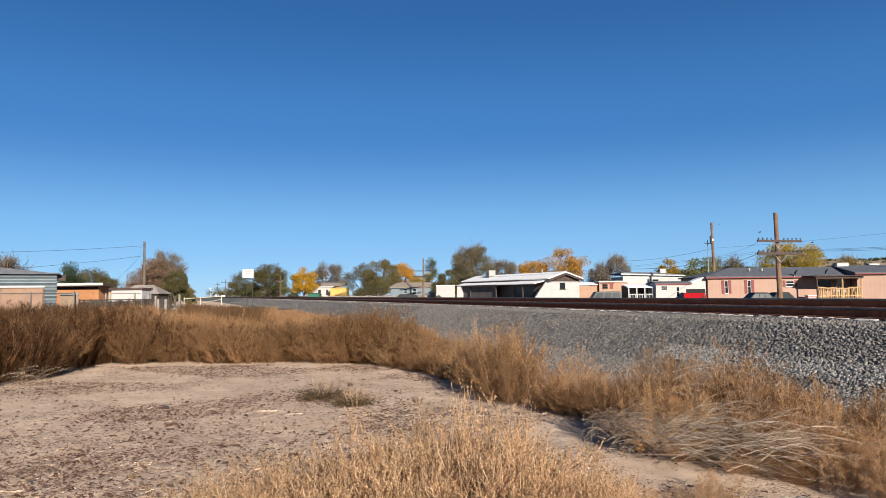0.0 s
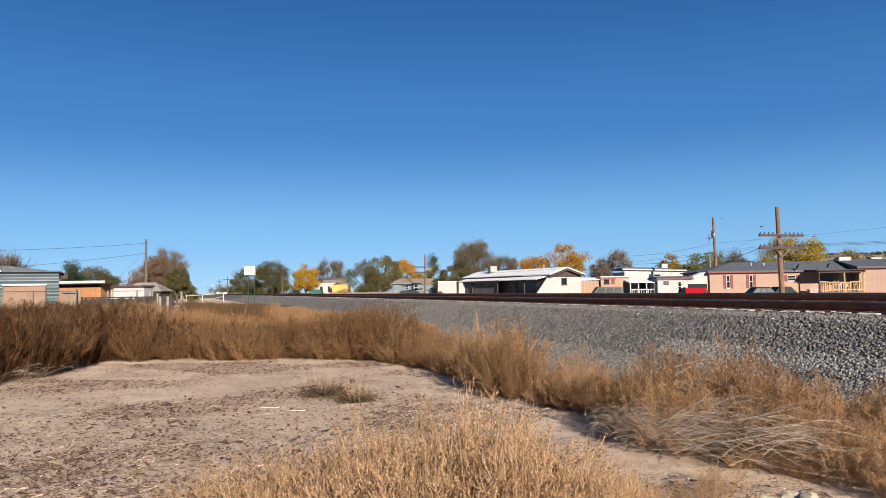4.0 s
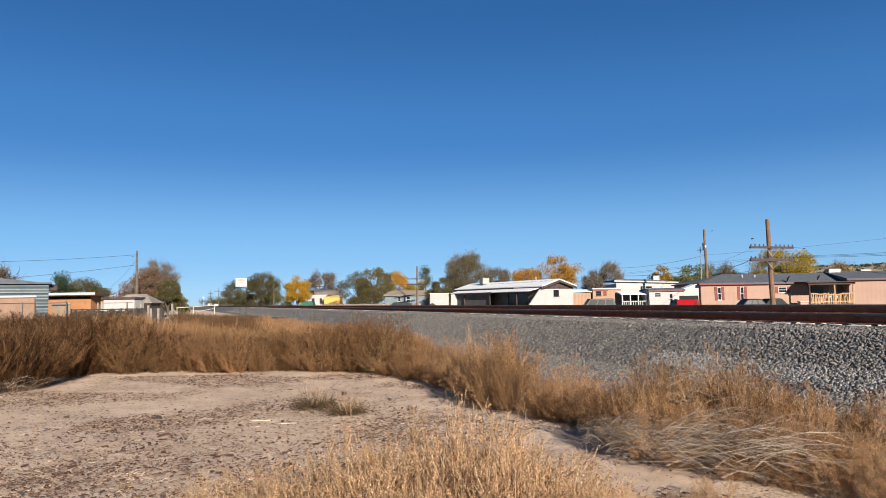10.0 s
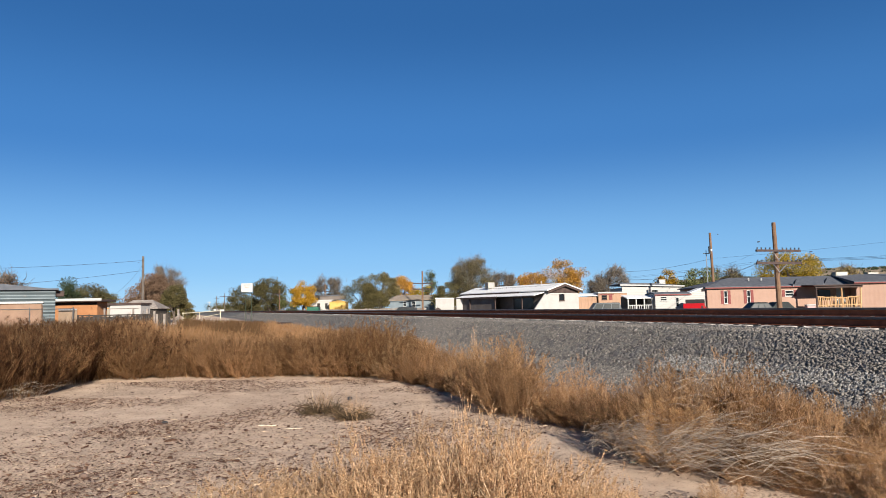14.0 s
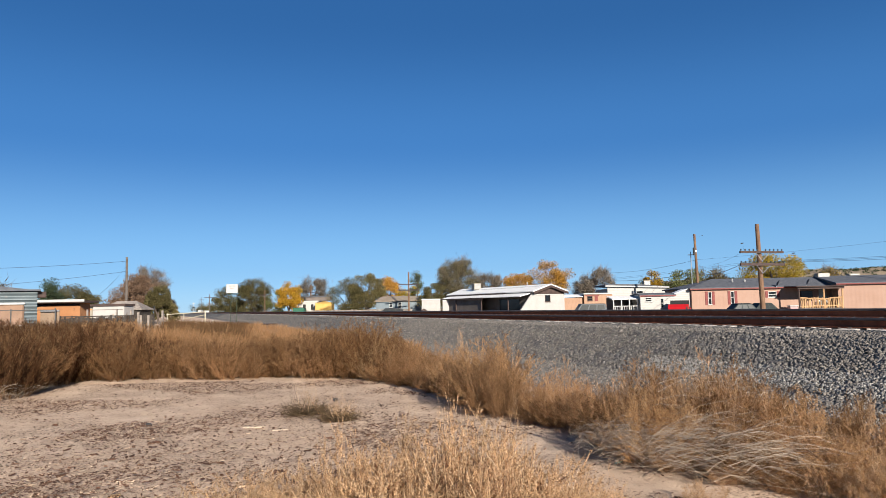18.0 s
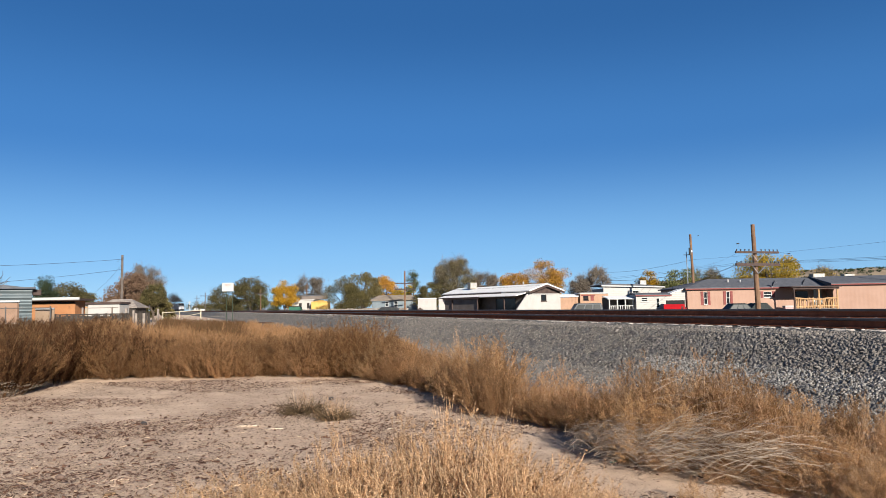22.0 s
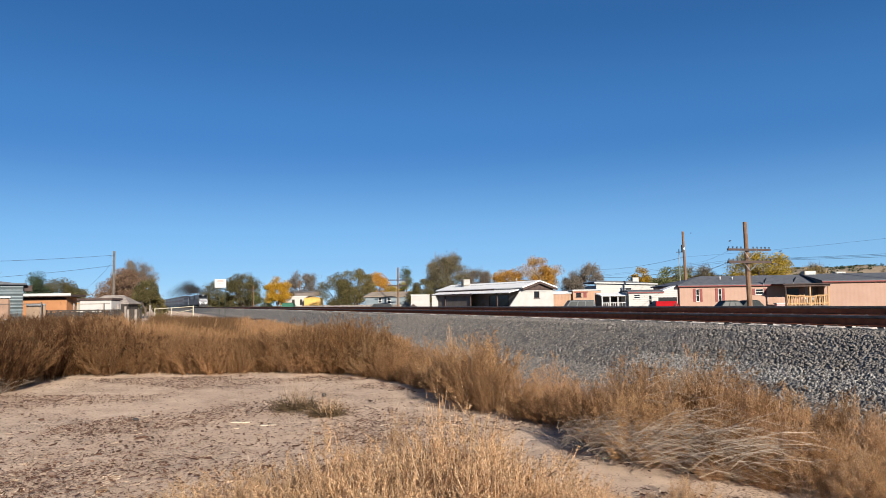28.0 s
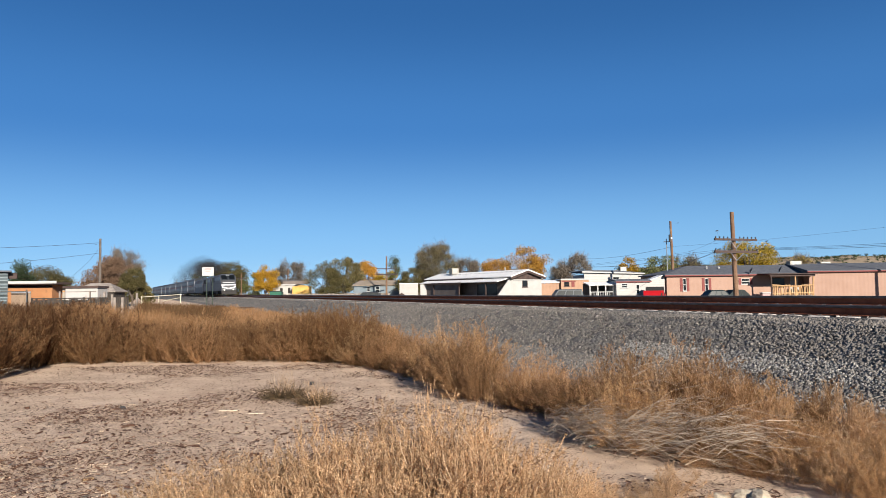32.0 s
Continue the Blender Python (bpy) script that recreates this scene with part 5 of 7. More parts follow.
def near_side():
    """Sheds, fences and poles on the camera's side of the line."""
    s = thing("tin_shed", pose(-25.06, 46, 0, 0, 0, 28.5), "blue-grey corrugated tin shed with a flat roof", "shed")
    for k in range(11):
        z = 0.285 * k
        part("lap_sheet", Shape().prism([(0.0, z), (-0.045, z), (-0.012, z + 0.28), (0.0, z + 0.28)], -14, 0), BLUETIN, s)
    part("front_wall", Shape().box(-14, 0, 0.003, 0.1, 0, 3.13), BLUETIN, s)
    part("end_wall", Shape().box(-0.1, 0, 0.103, 4, 0, 3.12), BLUETIN, s)
    part("roof", Shape().prism([(-0.25, 3.16), (4.2, 3.2), (4.2, 3.3), (-0.25, 3.26)], -14, 0.2), SHINGLE, s)
    part("fascia", Shape().box(-14, -3.2, -0.29, -0.253, 3.18, 3.30), WHITEPAINT, s, "white painted fascia board")
    part("roof_ridge", Shape().prism([(-4.4, 3.30), (0.1, 3.22), (-1.4, 3.42), (-3.2, 3.62), (-4.4, 3.66)], 1.0, 2.8, "y"), SHINGLE, s)
    part("eave_block", Shape().box(0.003, 0.5, 0.3, 1.6, 2.75, 3.12), DARKTRIM, s)
    b = thing("box_trailer", pose(-22.5, 40, 0, 0, 0, 29), "faded salmon box trailer with a white roof edge", "trailer")
    part("body", Shape().soft_box(-2.1, 0, 0, 3.2, 0.45, 2.22, 0.08), surface("faded_salmon_panel", (0.22, 0.135, 0.09), (0.27, 0.17, 0.115), 1.5, 30, 0.8, wear=(0.18, 0.115, 0.08)), b)
    part("roof", Shape().soft_box(-2.15, 0.05, -0.06, 3.25, 2.223, 2.33, 0.04), WHITEPAINT, b)
    for x in (-2.2, -0.35):
        part("wheel", Shape().tube((x, 1.6, 0.33), (x + 0.2, 1.6, 0.33), 0.33, 0.33, 14), BLACK, b)
    part("tongue", Shape().box(-1.3, -1.1, -1.2, 0.0, 0.4, 0.52), GALV, b)
    # orange house with a flat roof
    o = thing("house", pose(-30.2, 55, 0), "flat-roofed house with a bright orange wall", "house")
    part("wall", panel_wall(3.5, 2.5, 0.15, []), ORANGEWALL, o)
    part("body", Shape().box(0, 3.5, 0.151, 1.6, 0, 2.49), ORANGEWALL, o)
    part("roof", Shape().box(-0.4, 4.1, -0.6, 1.8, 2.503, 2.66), DARKTRIM, o)
    part("roof_edge", Shape().box(-0.4, 4.1, -0.64, -0.603, 2.57, 2.76), WHITEPAINT, o)
    part("gutter", Shape().box(-0.1, 3.5, -0.1, -0.004, 2.32, 2.42), DARKTRIM, o)
    # white camper and its forward part
    c = thing("camper", pose(-32.8, 70, 0), "long white camper with a dark roof by the fence", "camper")
    part("body", Shape().soft_box(0, 3.05, 0, 2.4, 0.5, 2.36, 0.08), WHITEWASH, c)
    part("roof", Shape().soft_box(-0.4, 3.15, -0.1, 2.5, 2.363, 2.56, 0.05), DARKTRIM, c)
    part("stripe", Shape().box(0.1, 2.95, -0.012, -0.003, 1.98, 2.04), GREYWALL, c)
    c2 = thing("camper", pose(-34.1, 70.3, 0), "short cream camper with a side stripe", "camper")
    part("body", Shape().soft_box(0, 1.2, 0, 2.2, 0.5, 2.44, 0.08), BEIGE, c2)
    part("stripe", Shape().box(0.05, 1.15, -0.012, -0.003, 2.0, 2.12), surface("orange_stripe", (0.41, 0.18, 0.066), (0.459, 0.213, 0.082), 3, 30, 0.6), c2)
    part("roof", Shape().soft_box(-0.05, 1.25, -0.05, 2.25, 2.443, 2.52, 0.04), WHITEPAINT, c2)
    # board fence
    f = thing("board_fence", pose(-26.9, 52, 0), "weathered grey board fence", "fence")
    r = random.Random(8)
    for i in range(34):
        x = i * 0.165
        top = 1.45 + r.uniform(-0.12, 0.08)
        part("fence_board", Shape().prism([(x, 0), (x + 0.15, 0), (x + 0.15, top - 0.04), (x + 0.11, top), (x + 0.04, top), (x, top - 0.04)], 0, 0.025, "y"), FENCEWOOD, f)
    for i in range(3):
        part("fence_post", Shape().box(i * 2.1, i * 2.1 + 0.1, 0.03, 0.13, 0, 1.95), OLDWOOD, f)
    for z in (0.5, 1.4):
        part("rail", Shape().box(0, 5.6, 0.027, 0.07, z, z + 0.09), FENCEWOOD, f)
    # chain-link fence
    cf = thing("chain_link_fence", pose(-27.5, 36, 0), "sagging chain-link fence with steel posts", "fence")
    for i in range(5):
        part("post", Shape().tube((i * 2.2, 0, 0), (i * 2.2, 0, 1.95), 0.03, 0.03, 6), DULLSTEEL, cf)
    part("top_rail", Shape().tube((0, 0, 1.9), (8.8, 0, 1.86), 0.02, 0.02, 5), DULLSTEEL, cf)
    net = Shape()
    for i in range(59):
        for sgn in (1, -1):
            x0, x1 = i * 0.15, i * 0.15 + sgn * 1.8
            a, b = (x0, 0.05), (x1, 1.85)
            if 0 <= x1 <= 8.85:
                net.tube((a[0], 0, a[1]), (b[0], 0, b[1]), 0.003, 0.003, 3)
    tagged(part("mesh_fabric", net, DULLSTEEL, cf), kind="stuff")
    pl = thing("privacy_panel", pose(-19.6, 36.3, 0), "pale plywood panel against the chain-link fence", "panel")
    part("sheet", Shape().box(0, 0.95, 0, 0.02, 0, 1.85), surface("plywood", (0.21, 0.145, 0.098), (0.27, 0.19, 0.13), 1.2, 20, 0.9), pl)
    part("frame_rail", Shape().box(0, 0.95, -0.03, -0.002, 1.78, 1.86), GALV, pl)
    for k in range(9):
        q = thing("pallet", pose(-19.1 + 0.05 * (k % 2), 33.5, 0.9 + k * 0.0 + 0.13 * k - 0.9, 0, 0, 4 * (k % 3)), "grey wooden pallet in a stack", "pallet", "stacked pallets")
        for j in range(6):
            part("slat", Shape().box(-0.5, 0.5, -0.45 + j * 0.16, -0.34 + j * 0.16, 0.10, 0.12), OLDWOOD, q)
        for x in (-0.5, -0.05, 0.42):
            part("bearer", Shape().box(x, x + 0.08, -0.45, 0.46, 0.0, 0.098), OLDWOOD, q)
    # weathered fence on the far side of the line
    ff = thing("board_fence", pose(-20.0, 112, 0), "long weathered grey fence beyond the railway", "fence")
    for i in range(56):
        x = i * 0.31
        top = 1.5 + r.uniform(-0.1, 0.06)
        part("fence_board", Shape().prism([(x, 0), (x + 0.29, 0), (x + 0.29, top), (x, top)], 0, 0.025, "y"), OLDWOOD, ff)
    for z in (0.4, 1.2):
        part("rail", Shape().box(0, 17.3, 0.027, 0.07, z, z + 0.09), OLDWOOD, ff)
    # small grey house behind the fence
    gable_house("house", pose(-36.5, 80, 0), 4.3, 3.0, 2.1, 2.9, FENCEWOOD, OLDWOOD, "small grey house with a shingle roof behind the fence", [(1.7, 2.4, 1.0, 1.6)], over=0.25, hip=1.3)
    # corner boards and post by the fence gap
    for x, hgt in ((-24.8, 1.9), (-24.2, 1.7), (-22.2, 1.8)):
        p = part("fence_stake", Shape().box(x, x + 0.14, 59.5, 59.64, 0, hgt), OLDWOOD)
        tagged(p, "grey wooden post standing by the fence", "post", "fence stakes")
    wp = thing("wooden_panel", pose(-24.2, 60, 0), "pale upright board panel by the fence", "panel")
    for i in range(6):
        part("board", Shape().box(i * 0.21, i * 0.21 + 0.19, 0, 0.03, 0, 1.45 + 0.03 * (i % 3)), FENCEWOOD if i % 3 else OLDWOOD, wp)
    # white pipe gate by the crossing
    CREAMPIPE = surface("cream_pipe_paint", (0.40, 0.36, 0.26), (0.46, 0.42, 0.31), 3, 40, 0.6, wear=(0.3, 0.22, 0.14))
    g = thing("pipe_gate", pose(-36.6, 100, 0), "white painted pipe barrier beside the line", "barrier")
    part("bar", Shape().tube((0, 0, 1.35), (5.3, 0, 1.62), 0.05, 0.05, 7), CREAMPIPE, g)
    part("brace", Shape().tube((2.8, 0, 0.75), (5.3, 0, 1.2), 0.04, 0.04, 6), CREAMPIPE, g)
    for x in (0.1, 2.4, 5.35):
        part("upright", Shape().tube((x, 0, 0), (x, 0, 1.75 if x > 5 else 1.5), 0.08 if x > 5 else 0.055, None, 7), CREAMPIPE, g)
    rk = part("boulder", boulder_mesh(31), surface("pale_boulder", (0.25, 0.21, 0.17), (0.31, 0.27, 0.22), 3, 20, 0.95), m=pose(-29.8, 99, 0.3) @ Matrix.Diagonal((0.24, 0.2, 0.2, 1)))
    tagged(rk, "pale boulder beside the barrier", "boulder")
    pl2 = thing("mound", pose(-29.8, 99, 0), "low dirt mound by the barrier", "mound")
    part("earth", boulder_mesh(33), DIRT, pl2, m=Matrix.Diagonal((0.5, 0.4, 0.13, 1)))
    # white sign on two green posts
    FADEDRED = surface("faded_red_lettering", (0.36, 0.19, 0.17), (0.42, 0.25, 0.22), 6, 40, 0.7)
    sg = thing("track_sign", pose(-20.6, 75, 0.0), "blank white square sign seen on two green posts", "sign")
    part("sign_board", Shape().box(-0.65, 0.54, -0.02, 0.0, 3.54, 4.44), WHITEPAINT, sg)
    for z, half in ((4.26, 0.3), (4.16, 0.36), (3.98, 0.25)):
        part("lettering_bar", Shape().box(-0.055 - half, -0.055 + half, -0.026, -0.0205, z, z + 0.045), FADEDRED, sg)
    for x in (-0.2, 0.42):
        part("post", Shape().box(x, x + 0.05, 0.003, 0.05, 0, 4.3), surface("green_post", (0.026, 0.042, 0.027), (0.04, 0.055, 0.036), 3, 30, 0.7), sg)
    pk = part("loose_tie", Shape().box(-1.2, 1.2, -0.12, 0.12, 0, 0.2), DARKTRIM, m=pose(-17.0, 76, 0.05, 0, 0, -35))
    tagged(pk, "dark old wooden tie lying on gravel", "tie")


def boulder_mesh(seed, rough=0.28):
    r = np.random.default_rng(seed)
    bm = bmesh.new()
    bmesh.ops.create_icosphere(bm, subdivisions=3, radius=1.0)
    off = Vector(r.uniform(-50, 50, 3))
    for v in bm.verts:
        n = noise.noise(v.co * 0.9 + off) * rough * 1.6 + noise.noise(v.co * 2.6 + off) * rough * 0.7 + noise.noise(v.co * 7 + off) * rough * 0.2
        c = v.co * (1 + n)
        v.co = Vector((max(-1.0, min(1.0, c.x)), max(-0.95, min(0.95, c.y)), max(-0.7, min(0.95, c.z))))
    me = bpy.data.meshes.new("boulder")
    bm.to_mesh(me)
    bm.free()
    return me


near_side()


# ---- poles and wires ----
def line_pole(x, y, height, radius, lean, arms, label, top=0.7, wood=None):
    """A wooden pole; arms: (height, half length, turn) crossarms with braces and pins."""
    p = thing("utility_pole", pose(x, y, 0), label, "utility pole", "poles along the line")
    part("shaft", Shape().tube((0, 0, 0), (lean, 0, height), radius, radius * top, 10), wood or POLEWOOD, p)
    for z, half, turn, thick in arms:
        f = z / height * lean
        c, s = math.cos(radians(turn)), math.sin(radians(turn))
        mt = pose(f, 0, z, 0, 0, turn)
        a = part("crossarm", Shape().box(-half, half, -radius - 0.11, -radius - 0.002, -thick, thick), DARKTRIM, p, "dark weathered crossarm", m=mt)
        for sg in (-1, 1):
            part("brace", Shape().tube((sg * half * 0.3, -radius - 0.13, -thick), (0, -radius - 0.06, -0.5), 0.022, 0.022, 4), GALV, a)
        k = 5
        for i in range(k):
            for sg in (-1, 1):
                xx = sg * (half * 0.95 - i * half * 0.19)
                if half > 0.8:
                    part("insulator", Shape().tube((xx, -radius - 0.06, thick), (xx, -radius - 0.06, thick + 0.11), 0.028, 0.045, 6), WIREMAT, a)
    return p


def sag(a, b, drop, n=16):
    a, b = Vector(a), Vector(b)
    return [a.lerp(b, t / n) - Vector((0, 0, drop * 4 * (t / n) * (1 - t / n))) for t in range(n + 1)]


def wire(a, b, drop, r=0.012, label="thin dark overhead wire strung between poles"):
    ob = part("wire", Shape().path(sag(a, b, drop), r, 4), WIREMAT)
    return tagged(ob, label, "wire", "overhead wires")


def poles():
    arms = [(4.36, 1.52, 17.4, 0.06), (3.66, 1.55, 17.4, 0.075)]
    old = line_pole(18.96, 40, 5.98, 0.155, -0.1, arms, "old brown railway pole with two crossarms")
    line_pole(-3.1, 109, 7.1, 0.16, 0.05, [(5.16, 1.6, 17.4, 0.06), (4.3, 1.6, 17.4, 0.07)], "old brown railway pole with two crossarms")
    back = line_pole(28.72, 75, 8.85, 0.17, -0.18, [], "grey-brown utility pole behind the mobile home")
    mast = thing("service_mast", pose(28.2, 75.3, 0), "thin grey steel service mast beside a utility pole", "mast")
    part("pipe", Shape().tube((0, 0, 0), (-0.05, 0, 7.0), 0.055, 0.045, 8), GALV, mast)
    part("arm", Shape().box(-0.35, 0.25, -0.03, 0.03, 6.62, 6.7), WIREMAT, mast)
    can = thing("pole_transformer", pose(28.35, 74.8, 6.6), "small dark transformer can on a utility pole", "transformer")
    part("can", Shape().tube((0, 0, 0), (0, 0, 0.8), 0.12, 0.12, 10), WIREMAT, can)
    part("bracket", Shape().box(0.1, 0.25, -0.05, 0.05, 0.3, 0.5), GALV, can)
    left = line_pole(-40.05, 95, 9.1, 0.2, -0.05, [], "tall grey utility pole beside the sheds", wood=GREYPOLE)
    line_pole(-24.8, 150, 6.9, 0.15, 0, [(5.2, 1.2, 17.4, 0.06)], "distant railway pole with a crossarm")
    line_pole(-40.2, 175, 6.6, 0.14, 0, [(5.4, 1.4, 17.4, 0.07)], "distant railway pole with a crossarm")
    line_pole(-105.0, 330, 8.5, 0.17, 0, [(7.2, 1.2, 17.4, 0.08)], "distant railway pole with a crossarm", wood=GREYPOLE)
    line_pole(-92.0, 300, 9.0, 0.2, 0, [(7.6, 2.0, 17.4, 0.1)], "distant railway pole with a crossarm", wood=GREYPOLE)
    line_pole(49.0, 62.4, 9.2, 0.17, 0, [], "tall brown utility pole beyond the mobile home")
    # power lines at the right, running past the old pole
    wire((28.6, 74.8, 6.1), (44.0, 58.0, 6.9), 0.15, 0.008)
    wire((28.6, 74.8, 6.1), (30.2, 120, 6.9), 0.4, 0.016)
    wire((28.6, 74.8, 4.7), (27.7, 110, 5.2), 0.3, 0.022)
    wire((17.75, 39.6, 3.72), (28.6, 74.8, 4.7), 0.35, 0.018)
    wire((17.95, 39.6, 4.45), (28.6, 74.8, 5.4), 0.3, 0.006)
    for k in range(3):
        wire((19.6 + 0.35 * k, 40.2 + 0.1 * k, 3.78 + 0.05 * k), (24.6 + 0.35 * k, 26, 3.35 + 0.12 * k), 0.1, 0.007)
        if k < 2:
            wire((17.9 + 0.9 * k, 39.6 + 0.3 * k, 3.78), (-4.5 + 1.2 * k, 108.6 + 0.4 * k, 4.45), 0.7, 0.005)
    # lines at the tall pole
    wire((-40.1, 95, 8.55), (-50.0, 80, 6.9), 0.12, 0.018)
    wire((-50.0, 80, 6.9), (-75.0, 70, 6.0), 0.2, 0.018)
    wire((-40.1, 95, 7.2), (-50.0, 80, 4.95), 0.15, 0.018)
    wire((-50.0, 80, 4.95), (-75.0, 70, 4.4), 0.3, 0.018)
    wire((-40.1, 95, 8.0), (-33.4, 71, 3.0), 0.4, 0.013)
    # strain insulators on short tails
    for pole, (x, y, z), (u, v, w) in ((old, (18.0, 39.85, 4.42), (17.95, 40.0, 4.88)), (old, (20.3, 40.5, 4.42), (21.2, 40.6, 4.30)), (back, (28.55, 75, 8.5), (29.4, 75, 8.66)), (left, (-40.1, 95, 8.5), (-40.65, 95, 8.3))):
        o = pole.matrix_basis.translation
        t = part("tail_wire", Shape().tube(Vector((x, y, z)) - o, Vector((u, v, w)) - o, 0.003, 0.003, 4), WIREMAT, pole)
        part("strain_insulator", Shape().tube(Vector((u - 0.07, v, w)) - o, Vector((u + 0.07, v, w + 0.03)) - o, 0.036, 0.026, 6), WIREMAT, t)


poles()


# ---- parked vehicles ----
CARGLASS = glass("car_glass", (0.014, 0.018, 0.019), 0.28)
CARGLASS.node_tree.nodes["Principled BSDF"].inputs["Specular IOR Level"].default_value = 0.05


def paint(name, c):
    m = surface(name, c, tuple(min(1, q * 1.15) for q in c), 2, 60, 0.5, 0.0, 0.02, spec=0.07)
    return m


def car(m, label, body, length=4.5, width=1.75, low=0.9, roof=1.42, c0=0.24, c1=0.86, name="car", category="car", rear=0.45, rake=0.62):
    """A saloon or wagon: body along x, bonnet towards -x."""
    k = thing(name, m, label, category, "parked cars")
    h = length / 2
    prof = [(-h, 0.35), (-h, 0.62), (-h + 0.1, 0.72), (-h + length * c0, low), (h - 0.55, low + 0.02), (h - 0.05, low - 0.06), (h, 0.6), (h, 0.35)]
    b = Shape()
    w = width / 2
    b.loft([[(x, -w + 0.08, z * 0.98) for x, z in prof], [(x, -w, z - 0.03) for x, z in prof], [(x, w, z - 0.03) for x, z in prof], [(x, w - 0.08, z * 0.98) for x, z in prof]])
    bd = part("body", b, body, k)
    x0, x1 = -h + length * c0, -h + length * c1
    a0, a1 = x0 + rake, x1 - rear
    cab = Shape()
    wi = w - 0.2
    cab.loft([[(x0, -w + 0.1, low - 0.02), (x1, -w + 0.1, low - 0.02), (x1, w - 0.1, low - 0.02), (x0, w - 0.1, low - 0.02)],
              [(a0, -wi, roof - 0.05), (a1, -wi, roof - 0.05), (a1, wi, roof - 0.05), (a0, wi, roof - 0.05)]])
    cabin = part("cabin", cab, body, k)

    def pane(name, a, b, c, d):
        """A slightly proud pane between four corners."""
        q = [Vector(v) for v in (a, b, c, d)]
        n = (q[1] - q[0]).cross(q[3] - q[0]).normalized() * 0.012
        mid = sum(q, Vector()) / 4
        n = n if n.dot(mid - Vector((0, 0, low))) > 0 else -n
        part(name, Shape().loft([[v - n for v in q], [v + n for v in q]]), CARGLASS, cabin)

    def spot(f, g, sg):
        """A place on the cabin's side: f along it, g up it."""
        xb, xt = x0 + (x1 - x0) * f, a0 + (a1 - a0) * f
        return (xb + (xt - xb) * g, sg * ((w - 0.1) + (wi - w + 0.1) * g), low - 0.02 + (roof - 0.03 - low) * g)

    for sg in (-1, 1):
        for f0, f1 in ((0.05, 0.33), (0.37, 0.63), (0.67, 0.93)):
            pane("side_window", spot(f0, 0.14, sg), spot(f1, 0.14, sg), spot(f1, 0.86, sg), spot(f0, 0.86, sg))
    for f in (0.0, 1.0):
        ends = [spot(f, 0.12, -1), spot(f, 0.12, 1), spot(f, 0.88, 1), spot(f, 0.88, -1)]
        pane("windscreen" if f == 0 else "rear_window", *[(x, y * 0.88, z) for x, y, z in ends])
    rf = Shape().loft([[(a0 - 0.06, -wi - 0.02, roof - 0.052), (a1 + 0.06, -wi - 0.02, roof - 0.052), (a1 + 0.06, wi + 0.02, roof - 0.052), (a0 - 0.06, wi + 0.02, roof - 0.052)],
                       [(a0 + 0.15, -wi + 0.12, roof), (a1 - 0.15, -wi + 0.12, roof), (a1 - 0.15, wi - 0.12, roof), (a0 + 0.15, wi - 0.12, roof)]])
    part("roof", rf, body, k)
    for x in (-h + 0.8, h - 0.85):
        for sg in (-1, 1):
            wheel = part("wheel", Shape().tube((x, sg * (w - 0.16), 0.31), (x, sg * (w + 0.01), 0.31), 0.31, 0.31, 16), BLACK, k)
            part("hub", Shape().tube((x, sg * (w + 0.012), 0.31), (x, sg * (w + 0.03), 0.31), 0.17, 0.15, 10), GALV, wheel)
    return k


